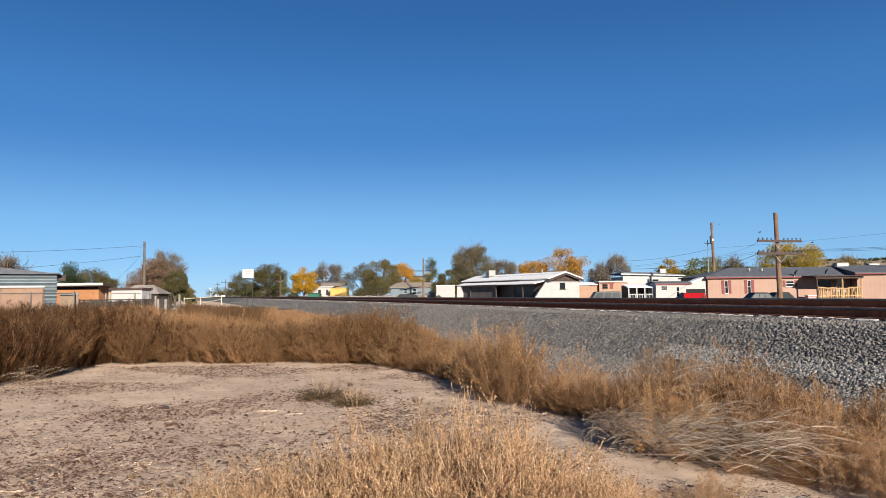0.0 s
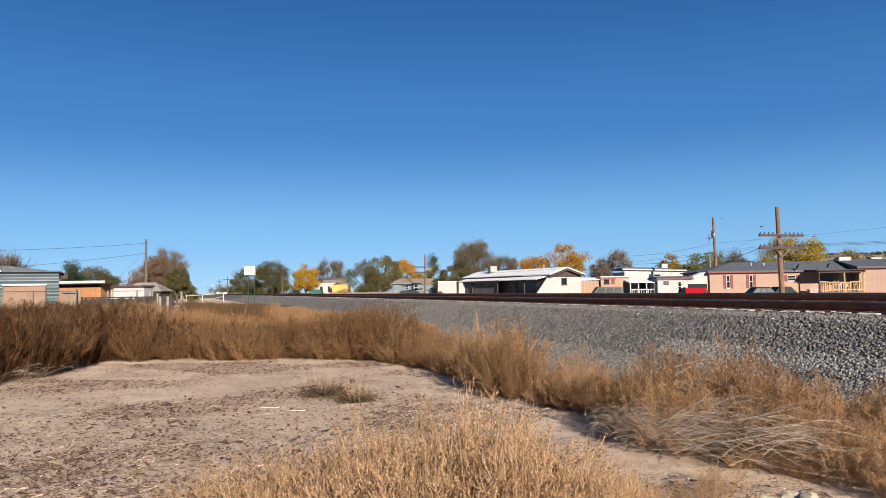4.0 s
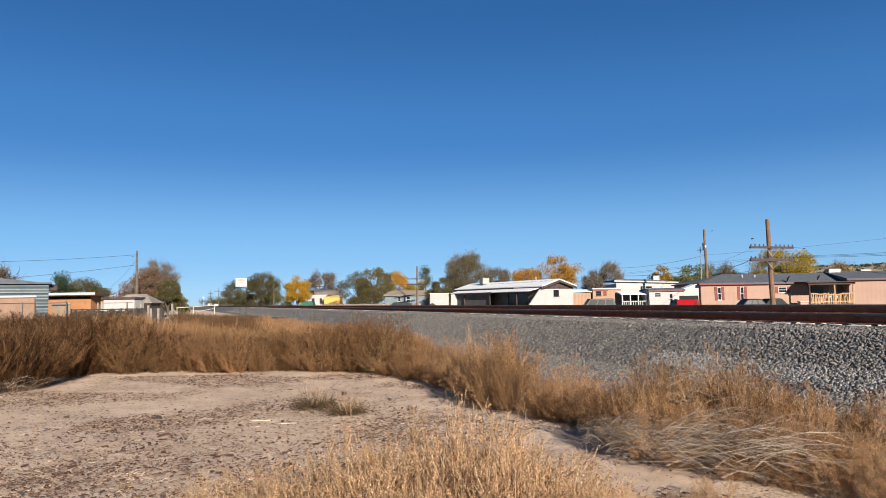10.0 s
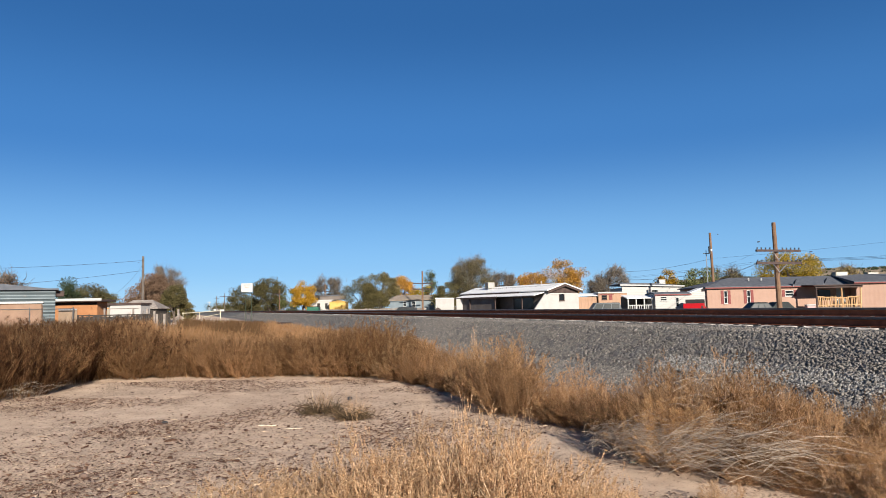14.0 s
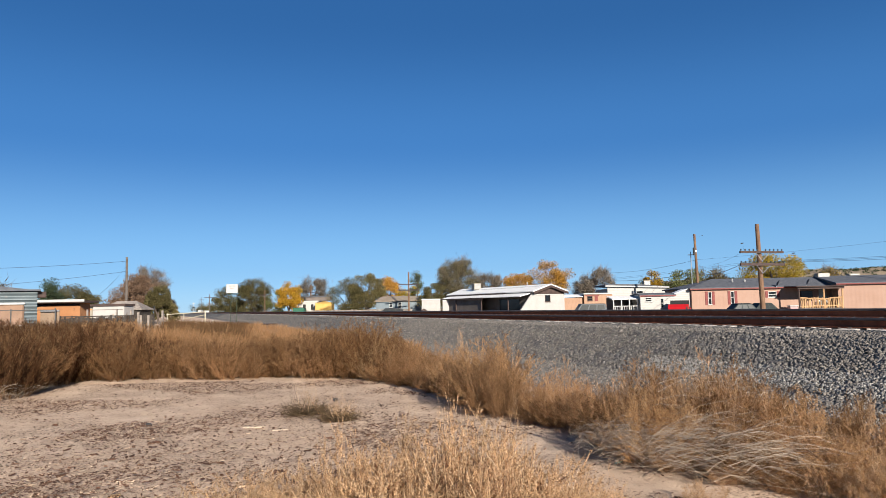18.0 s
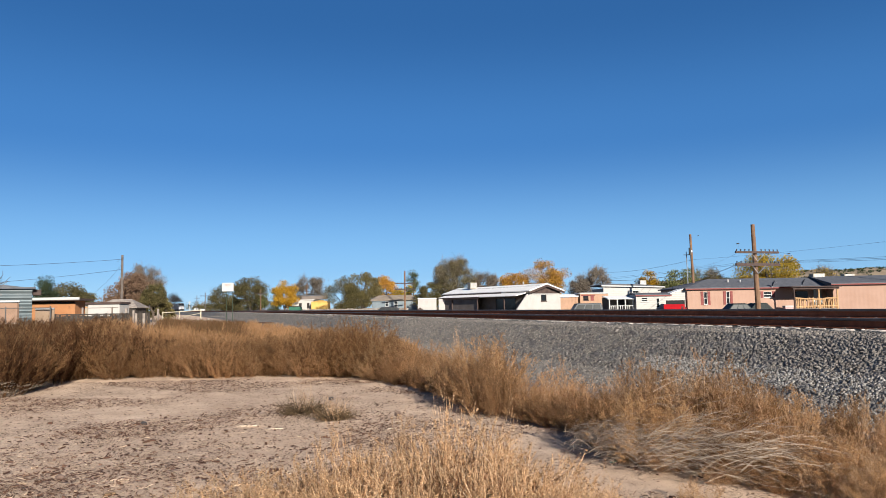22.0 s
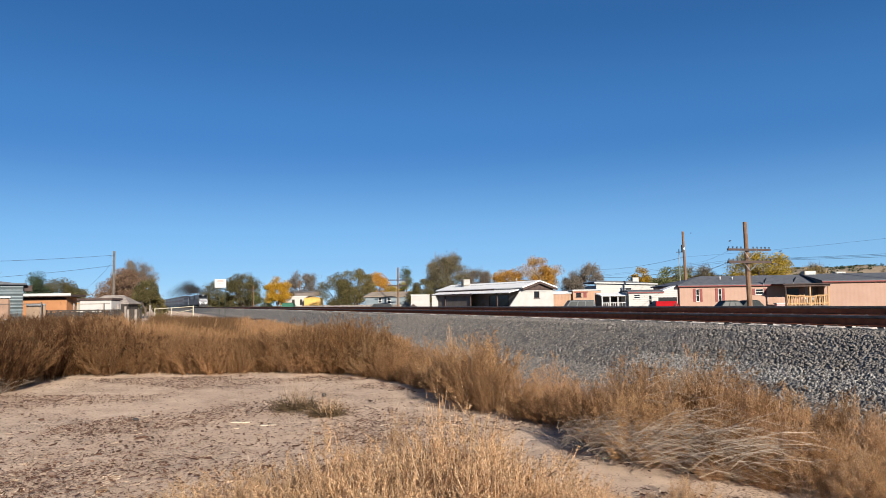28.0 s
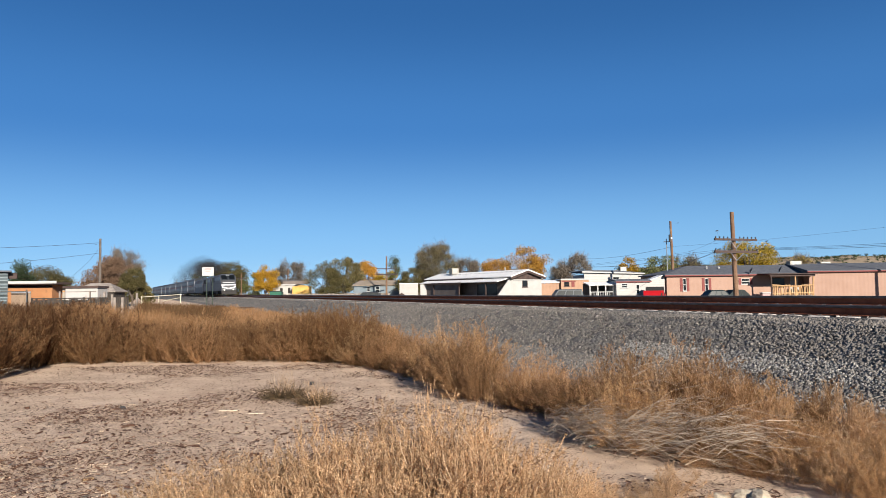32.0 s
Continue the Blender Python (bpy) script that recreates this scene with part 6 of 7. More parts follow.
def vehicles():
    dark = paint("dark_teal_paint", (0.017, 0.026, 0.027))
    car(pose(27.15, 62, 0, 0, 0, 0), "dark teal saloon car parked before the mobile home", dark, 3.8, c0=0.30, rake=0.5)
    car(pose(29.3, 62.6, 0, 0, 0, 3), "dark grey-green saloon car parked before the mobile home", paint("grey_green_paint", (0.024, 0.031, 0.029)), 3.6, c0=0.30, rake=0.5)
    car(pose(15.35, 70, 0, 0, 0, 0), "dark grey sport utility vehicle with long windows", paint("grey_paint", (0.085, 0.092, 0.096)), 4.2, 1.8, 1.0, 1.66, 0.29, 0.99, category="suv", rear=0.12, rake=0.45)
    tub = thing("storage_tub", pose(34.9, 67.6, 0), "pale pink lidded storage tub by the porch", "tub")
    part("tub_body", Shape().soft_box(-0.4, 0.4, -0.3, 0.3, 0, 1.0, 0.05), surface("pale_pink_plastic", (0.41, 0.246, 0.23), (0.451, 0.279, 0.262), 3, 30, 0.6), tub)
    part("lid", Shape().soft_box(-0.44, 0.44, -0.34, 0.34, 1.003, 1.1, 0.04), WHITEPAINT, tub)
    red = paint("bright_red_paint", (0.344, 0.01, 0.015))
    t = thing("pickup_truck", pose(23.7, 67.2, 0, 0, 0, 66), "bright red pickup truck with a dark canopy end", "truck", "parked cars")
    bed = Shape().prism([(-0.35, 0.5), (1.3, 0.5), (1.3, 1.36), (1.2, 1.42), (-0.25, 1.42), (-0.35, 1.34)], -0.9, 0.9, "y")
    part("cargo_bed", bed, red, t)
    part("bumper", Shape().box(-0.5, -0.36, -0.85, 0.85, 0.45, 0.65), GALV, t)
    part("cab", Shape().prism([(1.303, 0.5), (3.0, 0.5), (3.0, 1.1), (2.6, 1.2), (2.2, 1.78), (1.5, 1.80), (1.303, 1.4)], -0.85, 0.85, "y"), BLACK, t)
    part("bonnet", Shape().prism([(3.003, 0.5), (4.0, 0.5), (4.0, 1.0), (3.003, 1.1)], -0.88, 0.88, "y"), red, t)
    part("tail_light", Shape().box(-0.362, -0.352, -0.85, -0.7, 0.9, 1.2), DARKTRIM, t)
    for x in (0.4, 3.2):
        for sg in (-0.9, 0.7):
            part("wheel", Shape().tube((x, sg, 0.36), (x, sg + 0.2, 0.36), 0.36, 0.36, 16), BLACK, t)
    car(pose(-6.2, 108, 0, 0, 0, 5), "dark sport utility vehicle by the blue-grey house", paint("charcoal_paint", (0.033, 0.033, 0.037)), 4.6, 1.8, 1.05, 1.62, 0.25, 0.97, category="suv", rear=0.15)
    v = car(pose(-91.5, 252, 0.2, 0, 0, 60), "white pickup parked near the far crossing", paint("white_enamel", (0.615, 0.615, 0.607)), 5.2, 1.95, 1.2, 1.9, 0.28, 0.6, category="truck")


vehicles()


# ---- hills and far side ----
def hills():
    rng = np.random.default_rng(17)
    m = surface("dry_hillside", (0.175, 0.132, 0.09), (0.235, 0.182, 0.125), 0.02, 0.3, 0.95)
    xs = np.linspace(150, 620, 95)
    ys = np.linspace(560, 760, 12)
    prof = np.interp(xs, [150, 205, 230, 262, 290, 318, 335, 352, 372, 420, 500, 620], [2, 14, 21.5, 22.5, 20, 23, 26.5, 28.5, 27.5, 30, 26, 10])
    vs, fs = [], []
    for j, y in enumerate(ys):
        f = math.sin(min(1, (j + 0.0) / 4) * math.pi / 2)
        for i, x in enumerate(xs):
            vs.append((x * (1 + 0.0 * j), y, -2 + (prof[i] + 2 + 1.2 * math.sin(i * 0.7 + j)) * f))
    k = len(xs)
    for j in range(len(ys) - 1):
        for i in range(k - 1):
            fs.append((j * k + i, j * k + i + 1, (j + 1) * k + i + 1, (j + 1) * k + i))
    me = bpy.data.meshes.new("hill")
    me.from_pydata(vs, [], fs)
    me.shade_smooth()
    ob = part("hillside", me, m)
    tagged(ob, "tan dry hills dotted with dark junipers", "hill", kind="structure")
    n = 900
    x = rng.uniform(150, 520, n)
    fr = rng.random(n) ** 0.6
    y = 560 + fr * 72
    z = -2 + (np.interp(x, xs, prof) + 2) * np.sin(fr * np.pi / 2)
    c = np.repeat(np.arange(n), 48)
    rad = rng.uniform(1.2, 2.6, n)
    pts = np.stack([x, y, z], -1)[c] + rng.normal(size=(len(c), 3)) * rad[c][:, None] * np.array([0.36, 0.36, 0.24]) + np.array([0, 0, 0.5])
    me = quads("juniper_scrub", flakes(rng, pts, 0.33), 4)
    me.materials.append(LEAF["conifer"])
    tagged(new("juniper_scrub", me), "dark juniper scrub on the hills", "scrub", kind="stuff")


hills()


def far_town():
    """Low trees and things where the line meets the horizon."""
    for i, (x, y, h, w, leaf) in enumerate(((-84, 330, 6.5, 9, "olive"), (-70, 260, 5.2, 6, "olive"), (-122, 300, 9, 12, "olive"), (-176.5, 490, 7.2, 9.5, "olive"), (-180, 482, 6.4, 8, "brown"), (-205, 650, 9, 22, "olive"), (-232, 760, 11, 26, "brown"), (-190, 640, 7, 16, "olive"),
                                            (-118, 420, 9, 14, "olive"), (-136, 440, 5.5, 15, "olive"), (-98, 420, 8, 13, "brown"))):
        tree(x, y, h, w, leaf, "distant dusky tree near the crossing", 60 + i, 0.1, 24, 110, 0.3)
    b = thing("signal_mast", pose(-133.0, 405, 0), "white crossing signal mast with lamp housings", "signal")
    part("mast", Shape().tube((0, 0, 0), (0, 0, 7.2), 0.15, 0.12, 8), WHITEPAINT, b)
    part("crossbuck", Shape().box(-0.9, 0.9, -0.25, -0.2, 6.2, 6.5), WHITEPAINT, b, m=pose(0, 0, 0, 0, 0, 0))
    part("lamp_box", Shape().box(-0.7, 0.7, -0.3, 0.16, 4.0, 4.5), BLACK, b)
    part("gate_arm", Shape().tube((0, -0.3, 1.6), (2.4, -0.3, 4.6), 0.08, 0.05, 5), WHITEPAINT, b)
    for x, y, w, h in ((-130.5, 405, 2.0, 2.8), (-128.0, 408, 2.6, 2.4)):
        c = thing("relay_cabinet", pose(x, y, 0), "white metal relay cabinet near the crossing", "cabinet", "relay cabinets")
        part("case", Shape().soft_box(0, w, 0, 1.5, 0.1, h, 0.05), WHITEPAINT, c)
        part("plinth", Shape().box(0.05, w - 0.05, 0.05, 1.45, 0, 0.098), CONCRETE, c)


far_town()


# ---- the train ----
SLATE = surface("slate_car_body", (0.055, 0.055, 0.058), (0.080, 0.080, 0.084), 0.6, 12, 0.55, 0.1, 0.05)
SILVER = ribbed("fluted_silver", (0.052, 0.051, 0.050), (0.076, 0.075, 0.073), 0.25, 2, 0.55, 0.15, 0.02)
NAVY = surface("navy_band", (0.024, 0.030, 0.037), (0.038, 0.043, 0.049), 0.6, 20, 0.4)
NOSEWHITE = surface("nose_white", (0.40, 0.40, 0.41), (0.46, 0.46, 0.47), 1, 30, 0.4)
SOOT = surface("underframe_black", (0.018, 0.017, 0.016), (0.033, 0.03, 0.028), 1.5, 20, 0.85)
BRICKRED = surface("red_stripe", (0.262, 0.025, 0.025), (0.312, 0.033, 0.033), 1, 30, 0.5)
LAMP = bpy.data.materials.new("headlight_glow")
LAMP.use_nodes = True
LAMP.node_tree.nodes["Principled BSDF"].inputs["Emission Color"].default_value = (1.0, 0.93, 0.78, 1)
LAMP.node_tree.nodes["Principled BSDF"].inputs["Emission Strength"].default_value = 1.2
TRAINGLASS = glass("train_window_glass", (0.005, 0.006, 0.007), 0.35)
SMOKE = leafy("smoke_flecks", [(0.012, 0.012, 0.013), (0.026, 0.026, 0.028), (0.05, 0.05, 0.052)], 0.2)


def bogie(parent, x, n=2, pitch=2.6):
    b = part("bogie", Shape().box(x - pitch * (n - 1) / 2 - 0.8, x + pitch * (n - 1) / 2 + 0.8, -1.15, 1.15, 0.5, 0.95), SOOT, parent)
    for i in range(n):
        wx = x + (i - (n - 1) / 2) * pitch
        for sg in (-1, 1):
            part("wheel", Shape().tube((wx, sg * 0.70, 0.48), (wx, sg * 0.84, 0.48), 0.48, 0.48, 18), SOOT, b)


def locomotive(label):
    """Front at x = 0, the body reaching back along -x; a slanted flat nose with two windscreens."""
    k = thing("locomotive", Matrix(), label, "locomotive", "train")
    w = 1.5

    def ring(x, z0, z1, ww, ch=0.35):
        return [(x, -ww, z0), (x, ww, z0), (x, ww, z1 - ch), (x, ww - ch, z1), (x, -ww + ch, z1), (x, -ww, z1 - ch)]

    hull = Shape().loft([ring(-20.8, 1.0, 4.2, w), ring(-3.1, 1.0, 4.2, w), ring(-2.2, 1.0, 4.05, w), ring(-0.75, 1.0, 2.75, w * 0.97, 0.2), ring(-0.25, 1.0, 2.2, w * 0.93, 0.2), ring(0.0, 1.0, 1.7, w * 0.9, 0.2)])
    part("hull", hull, SLATE, k)
    for sg in (-1, 1):
        a = 0.12 if sg > 0 else -1.22
        scr = [(-2.10, a, 3.90), (-2.10, a + 1.1, 3.90), (-1.16, a + 1.1, 3.12), (-1.16, a, 3.12)]
        scr = [(x + 0.10, y, z + 0.06) for x, y, z in scr]
        part("windscreen", Shape().loft([[(x - 0.06, y, z - 0.03) for x, y, z in scr], scr]), TRAINGLASS, k)
    mask = [(-2.16, -1.3, 4.03), (-2.16, 1.3, 4.03), (-0.95, 1.38, 2.96), (-0.95, -1.38, 2.96)]
    part("cab_mask", Shape().loft([[(x - 0.02, y, z - 0.02) for x, y, z in mask], [(x + 0.025, y, z + 0.03) for x, y, z in mask]]), NAVY, k, "dark navy panel round the windscreens")
    for z, hgt, ww in ((2.45, 0.12, 1.1), (1.95, 0.22, 1.38)):
        part("nose_stripe", Shape().loft([[(-0.55 + (2.45 - z) * 0.75 + 0.12, -ww, z), (-0.55 + (2.45 - z) * 0.75 + 0.12, ww, z), (-0.62 + (2.45 - z) * 0.75 + 0.1, ww, z + hgt), (-0.62 + (2.45 - z) * 0.75 + 0.1, -ww, z + hgt)],
                                          [(-0.8, -ww, z), (-0.8, ww, z), (-0.9, ww, z + hgt), (-0.9, -ww, z + hgt)]]), NOSEWHITE, k)
    for sg in (-1, 1):
        part("nose_chevron", Shape().loft([[(0.03, sg * 0.1, 1.25), (0.03, sg * 1.25, 1.55), (-0.02, sg * 1.3, 1.85), (0.0, sg * 0.1, 1.5)],
                                           [(-0.2, sg * 0.1, 1.25), (-0.2, sg * 1.25, 1.55), (-0.25, sg * 1.3, 1.85), (-0.2, sg * 0.1, 1.5)]]), NOSEWHITE, k)
        part("ditch_light", Shape().tube((-0.05, sg * 0.85, 1.12), (0.06, sg * 0.85, 1.12), 0.11, 0.11, 10), LAMP, k)
        part("side_stripe", Shape().box(-20.7, -2.4, sg * 1.502 - 0.004, sg * 1.502 + 0.004, 2.42, 2.52), SILVER, k, "silver side stripe")
        part("side_band", Shape().box(-20.7, -3.0, sg * 1.504 - 0.004, sg * 1.504 + 0.004, 3.0, 3.7), NAVY, k)
        part("cab_window", Shape().box(-3.4, -2.5, sg * 1.503 - 0.006, sg * 1.503 + 0.006, 3.05, 3.6), PANE, k)
        for i in range(4):
            part("grille", Shape().box(-19.5 + i * 1.6, -18.2 + i * 1.6, sg * 1.508 - 0.006, sg * 1.508 + 0.006, 2.8, 3.75), SOOT, k)
    part("nose_mark", Shape().box(-1.0, -0.86, -0.45, 0.45, 2.72, 2.86), NOSEWHITE, k)
    part("headlight", Shape().tube((-1.75, -0.18, 3.98), (-1.66, -0.18, 3.94), 0.05, 0.05, 10), LAMP, k)
    part("headlight", Shape().tube((-1.75, 0.18, 3.98), (-1.66, 0.18, 3.94), 0.05, 0.05, 10), LAMP, k)
    part("plough", Shape().prism([(-0.3, 0.95), (0.1, 0.95), (0.5, 0.25), (-0.1, 0.25)], -1.4, 1.4, "y"), SOOT, k)
    part("fuel_tank", Shape().soft_box(-12.6, -8.0, -1.3, 1.3, 0.35, 0.998, 0.1), SOOT, k)
    part("exhaust_stack", Shape().box(-9.6, -8.7, -0.5, 0.5, 4.203, 4.42), SOOT, k)
    for x in (-14.5, -17.5):
        part("roof_fan", Shape().tube((x, 0, 4.203), (x, 0, 4.36), 0.8, 0.75, 16), SOOT, k)
    bogie(k, -4.4)
    bogie(k, -16.4)
    return k


def coach(label, height=4.85, decks=2):
    """A passenger car, its middle at x = 0."""
    c = thing("passenger_car", Matrix(), label, "railway car", "train")
    L, w = 25.6, 1.5

    def ring(x, ww, z1, ch=0.45):
        return [(x, -ww, 0.75), (x, ww, 0.75), (x, ww, z1 - ch), (x, ww * 0.68, z1), (x, -ww * 0.68, z1), (x, -ww, z1 - ch)]

    part("shell", Shape().loft([ring(-L / 2, w * 0.96, height - 0.1), ring(-L / 2 + 0.4, w, height), ring(L / 2 - 0.4, w, height), ring(L / 2, w * 0.96, height - 0.1)]), SILVER, c)
    for sg in (-1, 1):
        y = sg * 1.502
        for z0, z1 in (((1.65, 2.35), (3.35, 4.0)) if decks == 2 else ((2.3, 3.0),)):
            part("window_band", Shape().box(-L / 2 + 1.2, L / 2 - 1.2, y - 0.004, y + 0.004, z0 - 0.12, z1 + 0.12), NAVY, c)
            for i in range(12):
                x = -L / 2 + 2.0 + i * 1.87
                part("window", Shape().box(x, x + 1.2, y + sg * 0.006 - 0.004, y + sg * 0.006 + 0.004, z0, z1), TRAINGLASS, c)
        part("stripe", Shape().box(-L / 2 + 0.5, L / 2 - 0.5, y - 0.004, y + 0.004, 2.72, 2.80), BRICKRED, c)
        part("door", Shape().box(-0.5, 0.5, y + sg * 0.012 - 0.005, y + sg * 0.012 + 0.005, 0.85, 2.4), SLATE, c)
    for x in (-L / 2 + 0.1, L / 2 - 0.42):
        for sg in (-1, 1):
            part("end_post", Shape().box(x, x + 0.3, sg * 1.515 - 0.012, sg * 1.515 + 0.012, 0.9, height - 0.5), GALV, c, "bright steel end post")
    part("diaphragm", Shape().box(L / 2 + 0.002, L / 2 + 0.45, -0.75, 0.75, 1.0, 3.9), SOOT, c)
    part("underframe", Shape().box(-7, 7, -1.2, 1.2, 0.4, 0.748), SOOT, c)
    bogie(c, -9.2)
    bogie(c, 9.2)
    return c


LOCO = [locomotive("slate grey diesel locomotive with white nose stripes"), locomotive("second slate grey diesel locomotive coupled behind the first")]
COACH = [coach("dull silver single-level baggage car with a dark band", 4.25, 1)]
COACH.append(coach("dull silver double-deck passenger car with dark windows"))
for _ in range(8):
    COACH.append(copy_thing(COACH[1], Matrix()))


def smoke():
    """Dark exhaust trailing back from the first engine: puffs made of fine flecks."""
    plume = thing("exhaust_smoke", Matrix(), "dark grey diesel exhaust trailing over the train", "smoke")
    r = np.random.default_rng(44)
    puffs = []
    for i, (x, z, rx, rz, n, size) in enumerate(((-10, 5.2, 1.6, 0.5, 250, 0.075), (-19, 5.7, 4, 0.7, 350, 0.08), (-31, 6.3, 5, 0.9, 500, 0.085), (-45, 6.9, 5, 1.2, 2500, 0.09),
                                                 (-58, 7.5, 6.5, 1.6, 2900, 0.09), (-76, 8.1, 10, 2.1, 1900, 0.09), (-98, 8.2, 13, 2.4, 1500, 0.09), (-128, 8.2, 19, 2.7, 1500, 0.09), (-168, 7.9, 27, 2.9, 1400, 0.09), (-218, 7.6, 34, 2.6, 1100, 0.09))):
        pts = r.normal(size=(n * 16, 3))
        pts = pts[np.linalg.norm(pts, axis=1) < 2.4] * np.array([rx * 1.25, 0.9 + 0.12 * i, rz * 0.72])
        size = size * 0.52
        puffs.append((part("puff", quads("puff", spikes(r, pts, r.normal(size=pts.shape), size, size), 3), SMOKE, plume, m=pose(x, 0, z)), x, z))
    return plume, puffs


PLUME, PUFFS = smoke()


# ---- litter on the lot ----
def litter():
    r = np.random.default_rng(21)
    # pale and dark chips, lying flat
    def scatter(n, lo, hi, mat, label, spread, slim=0.35):
        pts = np.empty((0, 2))
        while len(pts) < n:
            q = np.column_stack([r.uniform(-9.2, 3.4, n), 1.6 + 15.2 * r.random(n) ** 1.5])
            ok = (q[:, 1] < 15.9 + 0.1 * np.abs(q[:, 0])) & (q[:, 0] < 2.7 - (q[:, 1] - 5.6) * 0.385)
            q = q[ok]
            pts = np.concatenate([pts, q[r.random(len(q)) < spread(q)]])
        pts = pts[:n]
        ln = lo + (hi - lo) * r.random(n) ** 2.2
        a = r.normal(0.2, 0.9, n)
        u = np.column_stack([np.cos(a), np.sin(a), r.normal(0, 0.22, n)]) * ln[:, None]
        v = np.column_stack([-np.sin(a), np.cos(a), r.normal(0, 1.2, n)]) * (ln * slim * r.uniform(0.4, 1.3, n))[:, None]
        at = np.column_stack([pts, ground_z(pts[:, 0], pts[:, 1]) + 0.018])
        me = quads("litter", np.stack([at - u - v * 0.5, at + u - v * 0.3, at + u * 0.9 + v * 0.5, at - u * 0.9 + v * 0.4], 1), 4)
        me.materials.append(mat)
        tagged(new("wood_litter", me), label, "litter", kind="stuff")

    def patch(q):
        f = np.array([noise.noise((x * 0.38 + 7, y * 0.62, 0.3)) for x, y in q])
        trodden = np.clip(1.6 - np.hypot((q[:, 0] + 3.5) / 3.0, (q[:, 1] - 6.0) / 3.0), 0, 1)
        edge = np.clip((q[:, 1] - 1.6) / 2.0, 0, 1) * np.clip((q[:, 0] + 9.2) / 1.5, 0, 1)
        return edge * np.clip(0.07 + 0.6 * np.clip(f * 5, 0, 1) + np.clip(trodden * 1.3, 0, 0.9) * np.clip(0.75 + 2.0 * f, 0.35, 1), 0, 1)

    scatter(115000, 0.005, 0.021, CRUMBS, "dark bark crumbs scattered on dirt", patch)
    scatter(42000, 0.004, 0.012, CHIPS, "pale wood chips scattered on dirt", patch)
    scatter(4500, 0.010, 0.04, CHIPS, "larger pale wood splinters on dirt", patch, 0.16)
    scatter(24000, 0.009, 0.046, CRUMBS, "larger dark twigs and bark on dirt", patch, 0.16)
    # bits one can pick out
    def splinter(x, y, ln, wd, turn, mat, label, h=0.016):
        ob = part("wood_splinter", Shape().prism([(-ln / 2, 0.0), (ln / 2, 0.0), (ln / 2 * 0.9, h), (-ln / 2 * 0.8, h * 0.8)], -wd / 2, wd / 2, "y"), mat, m=pose(x, y, float(ground_z(x, y)) + 0.002, 0, 0, turn))
        tagged(ob, label, "splinter", "wood pieces on the dirt")
    splinter(-2.05, 9.55, 0.34, 0.05, 5, BLEACHED, "flat pale board piece lying on dirt")
    splinter(-2.42, 9.85, 0.30, 0.07, -4, BLEACHED, "flat pale board piece lying on dirt")
    splinter(-0.42, 9.3, 0.2, 0.04, 8, BLEACHED, "flat pale board piece lying on dirt")
    splinter(-1.1, 8.55, 0.2, 0.06, 0, BLEACHED, "flat pale board piece lying on dirt")
    splinter(-2.9, 6.9, 0.2, 0.035, 6, BLEACHED, "flat pale board piece lying on dirt")
    splinter(-3.6, 6.0, 0.2, 0.03, -6, BLEACHED, "flat pale board piece lying on dirt")
    splinter(-2.75, 6.35, 0.10, 0.05, 20, surface("ochre_scrap", (0.33, 0.21, 0.105), (0.40, 0.27, 0.15), 5, 30, 0.9), "ochre scrap of bark lying on dirt", 0.02)
    q = random.Random(77)
    for i in range(60):
        x, y = q.uniform(-5.6, -0.9), 4.6 + 6.4 * q.random() ** 1.4
        if x < -0.62 * y or (y < 5.2 and x > -1.6):
            continue
        if i % 3:
            splinter(x, y, q.uniform(0.04, 0.12), q.uniform(0.01, 0.03), q.uniform(-60, 60), CRUMBS, "dark brown piece of bark lying on dirt", q.uniform(0.015, 0.03))
        else:
            splinter(x, y, q.uniform(0.05, 0.15), q.uniform(0.012, 0.03), q.uniform(-50, 50), CHIPS, "pale wood chip lying on dirt", q.uniform(0.01, 0.018))
    darkrock = surface("dark_rock", (0.025, 0.025, 0.026), (0.049, 0.045, 0.045), 8, 40, 0.9)
    brownclod = surface("brown_clod", (0.115, 0.074, 0.057), (0.164, 0.115, 0.09), 8, 40, 0.95)
    cream = surface("cream_rock", (0.40, 0.325, 0.235), (0.50, 0.425, 0.32), 6, 30, 0.95, 0, 0.6, wear=(0.344, 0.271, 0.205))
    for i, (x, y, s, mt, label, nm) in enumerate(((-4.0, 10.3, 0.042, darkrock, "small black stone on the dirt", "stone"), (-0.42, 10.5, 0.045, brownclod, "small brown clod on the dirt", "clod"),
                                                  (-1.02, 8.25, 0.07, brownclod, "flat grey-brown stone on the dirt", "stone"), (-3.5, 7.0, 0.045, brownclod, "dark brown clod on the dirt", "clod"),
                                                  (-1.62, 12.3, 0.045, darkrock, "small dark stone on the dirt", "stone"),
                                                  (2.26, 5.10, 0.085, cream, "cream sandstone lump by the bushes", "rock"), (2.45, 5.02, 0.125, cream, "cream sandstone lump by the bushes", "rock"),
                                                  (2.76, 4.97, 0.075, cream, "cream sandstone lump by the bushes", "rock"))):
        ob = part(nm, boulder_mesh(70 + i, 0.42 if nm == "rock" else 0.28), mt, m=pose(x, y, float(ground_z(x, y)) + s * 0.4, 0, 0, i * 50) @ Matrix.Diagonal((s, s * 0.8, s * 0.75, 1)))
        tagged(ob, label, nm, "stones on the lot")
    bottle = thing("plastic_bottle", pose(1.78, 6.98, 0.05, 0, 90, 40), "crushed clear green plastic bottle under a bush", "bottle")
    part("bottle_body", Shape().tube((0, 0, 0), (0, 0, 0.12), 0.022, 0.02, 10), surface("pale_green_plastic", (0.14, 0.25, 0.21), (0.2, 0.31, 0.27), 9, 40, 0.15), bottle)
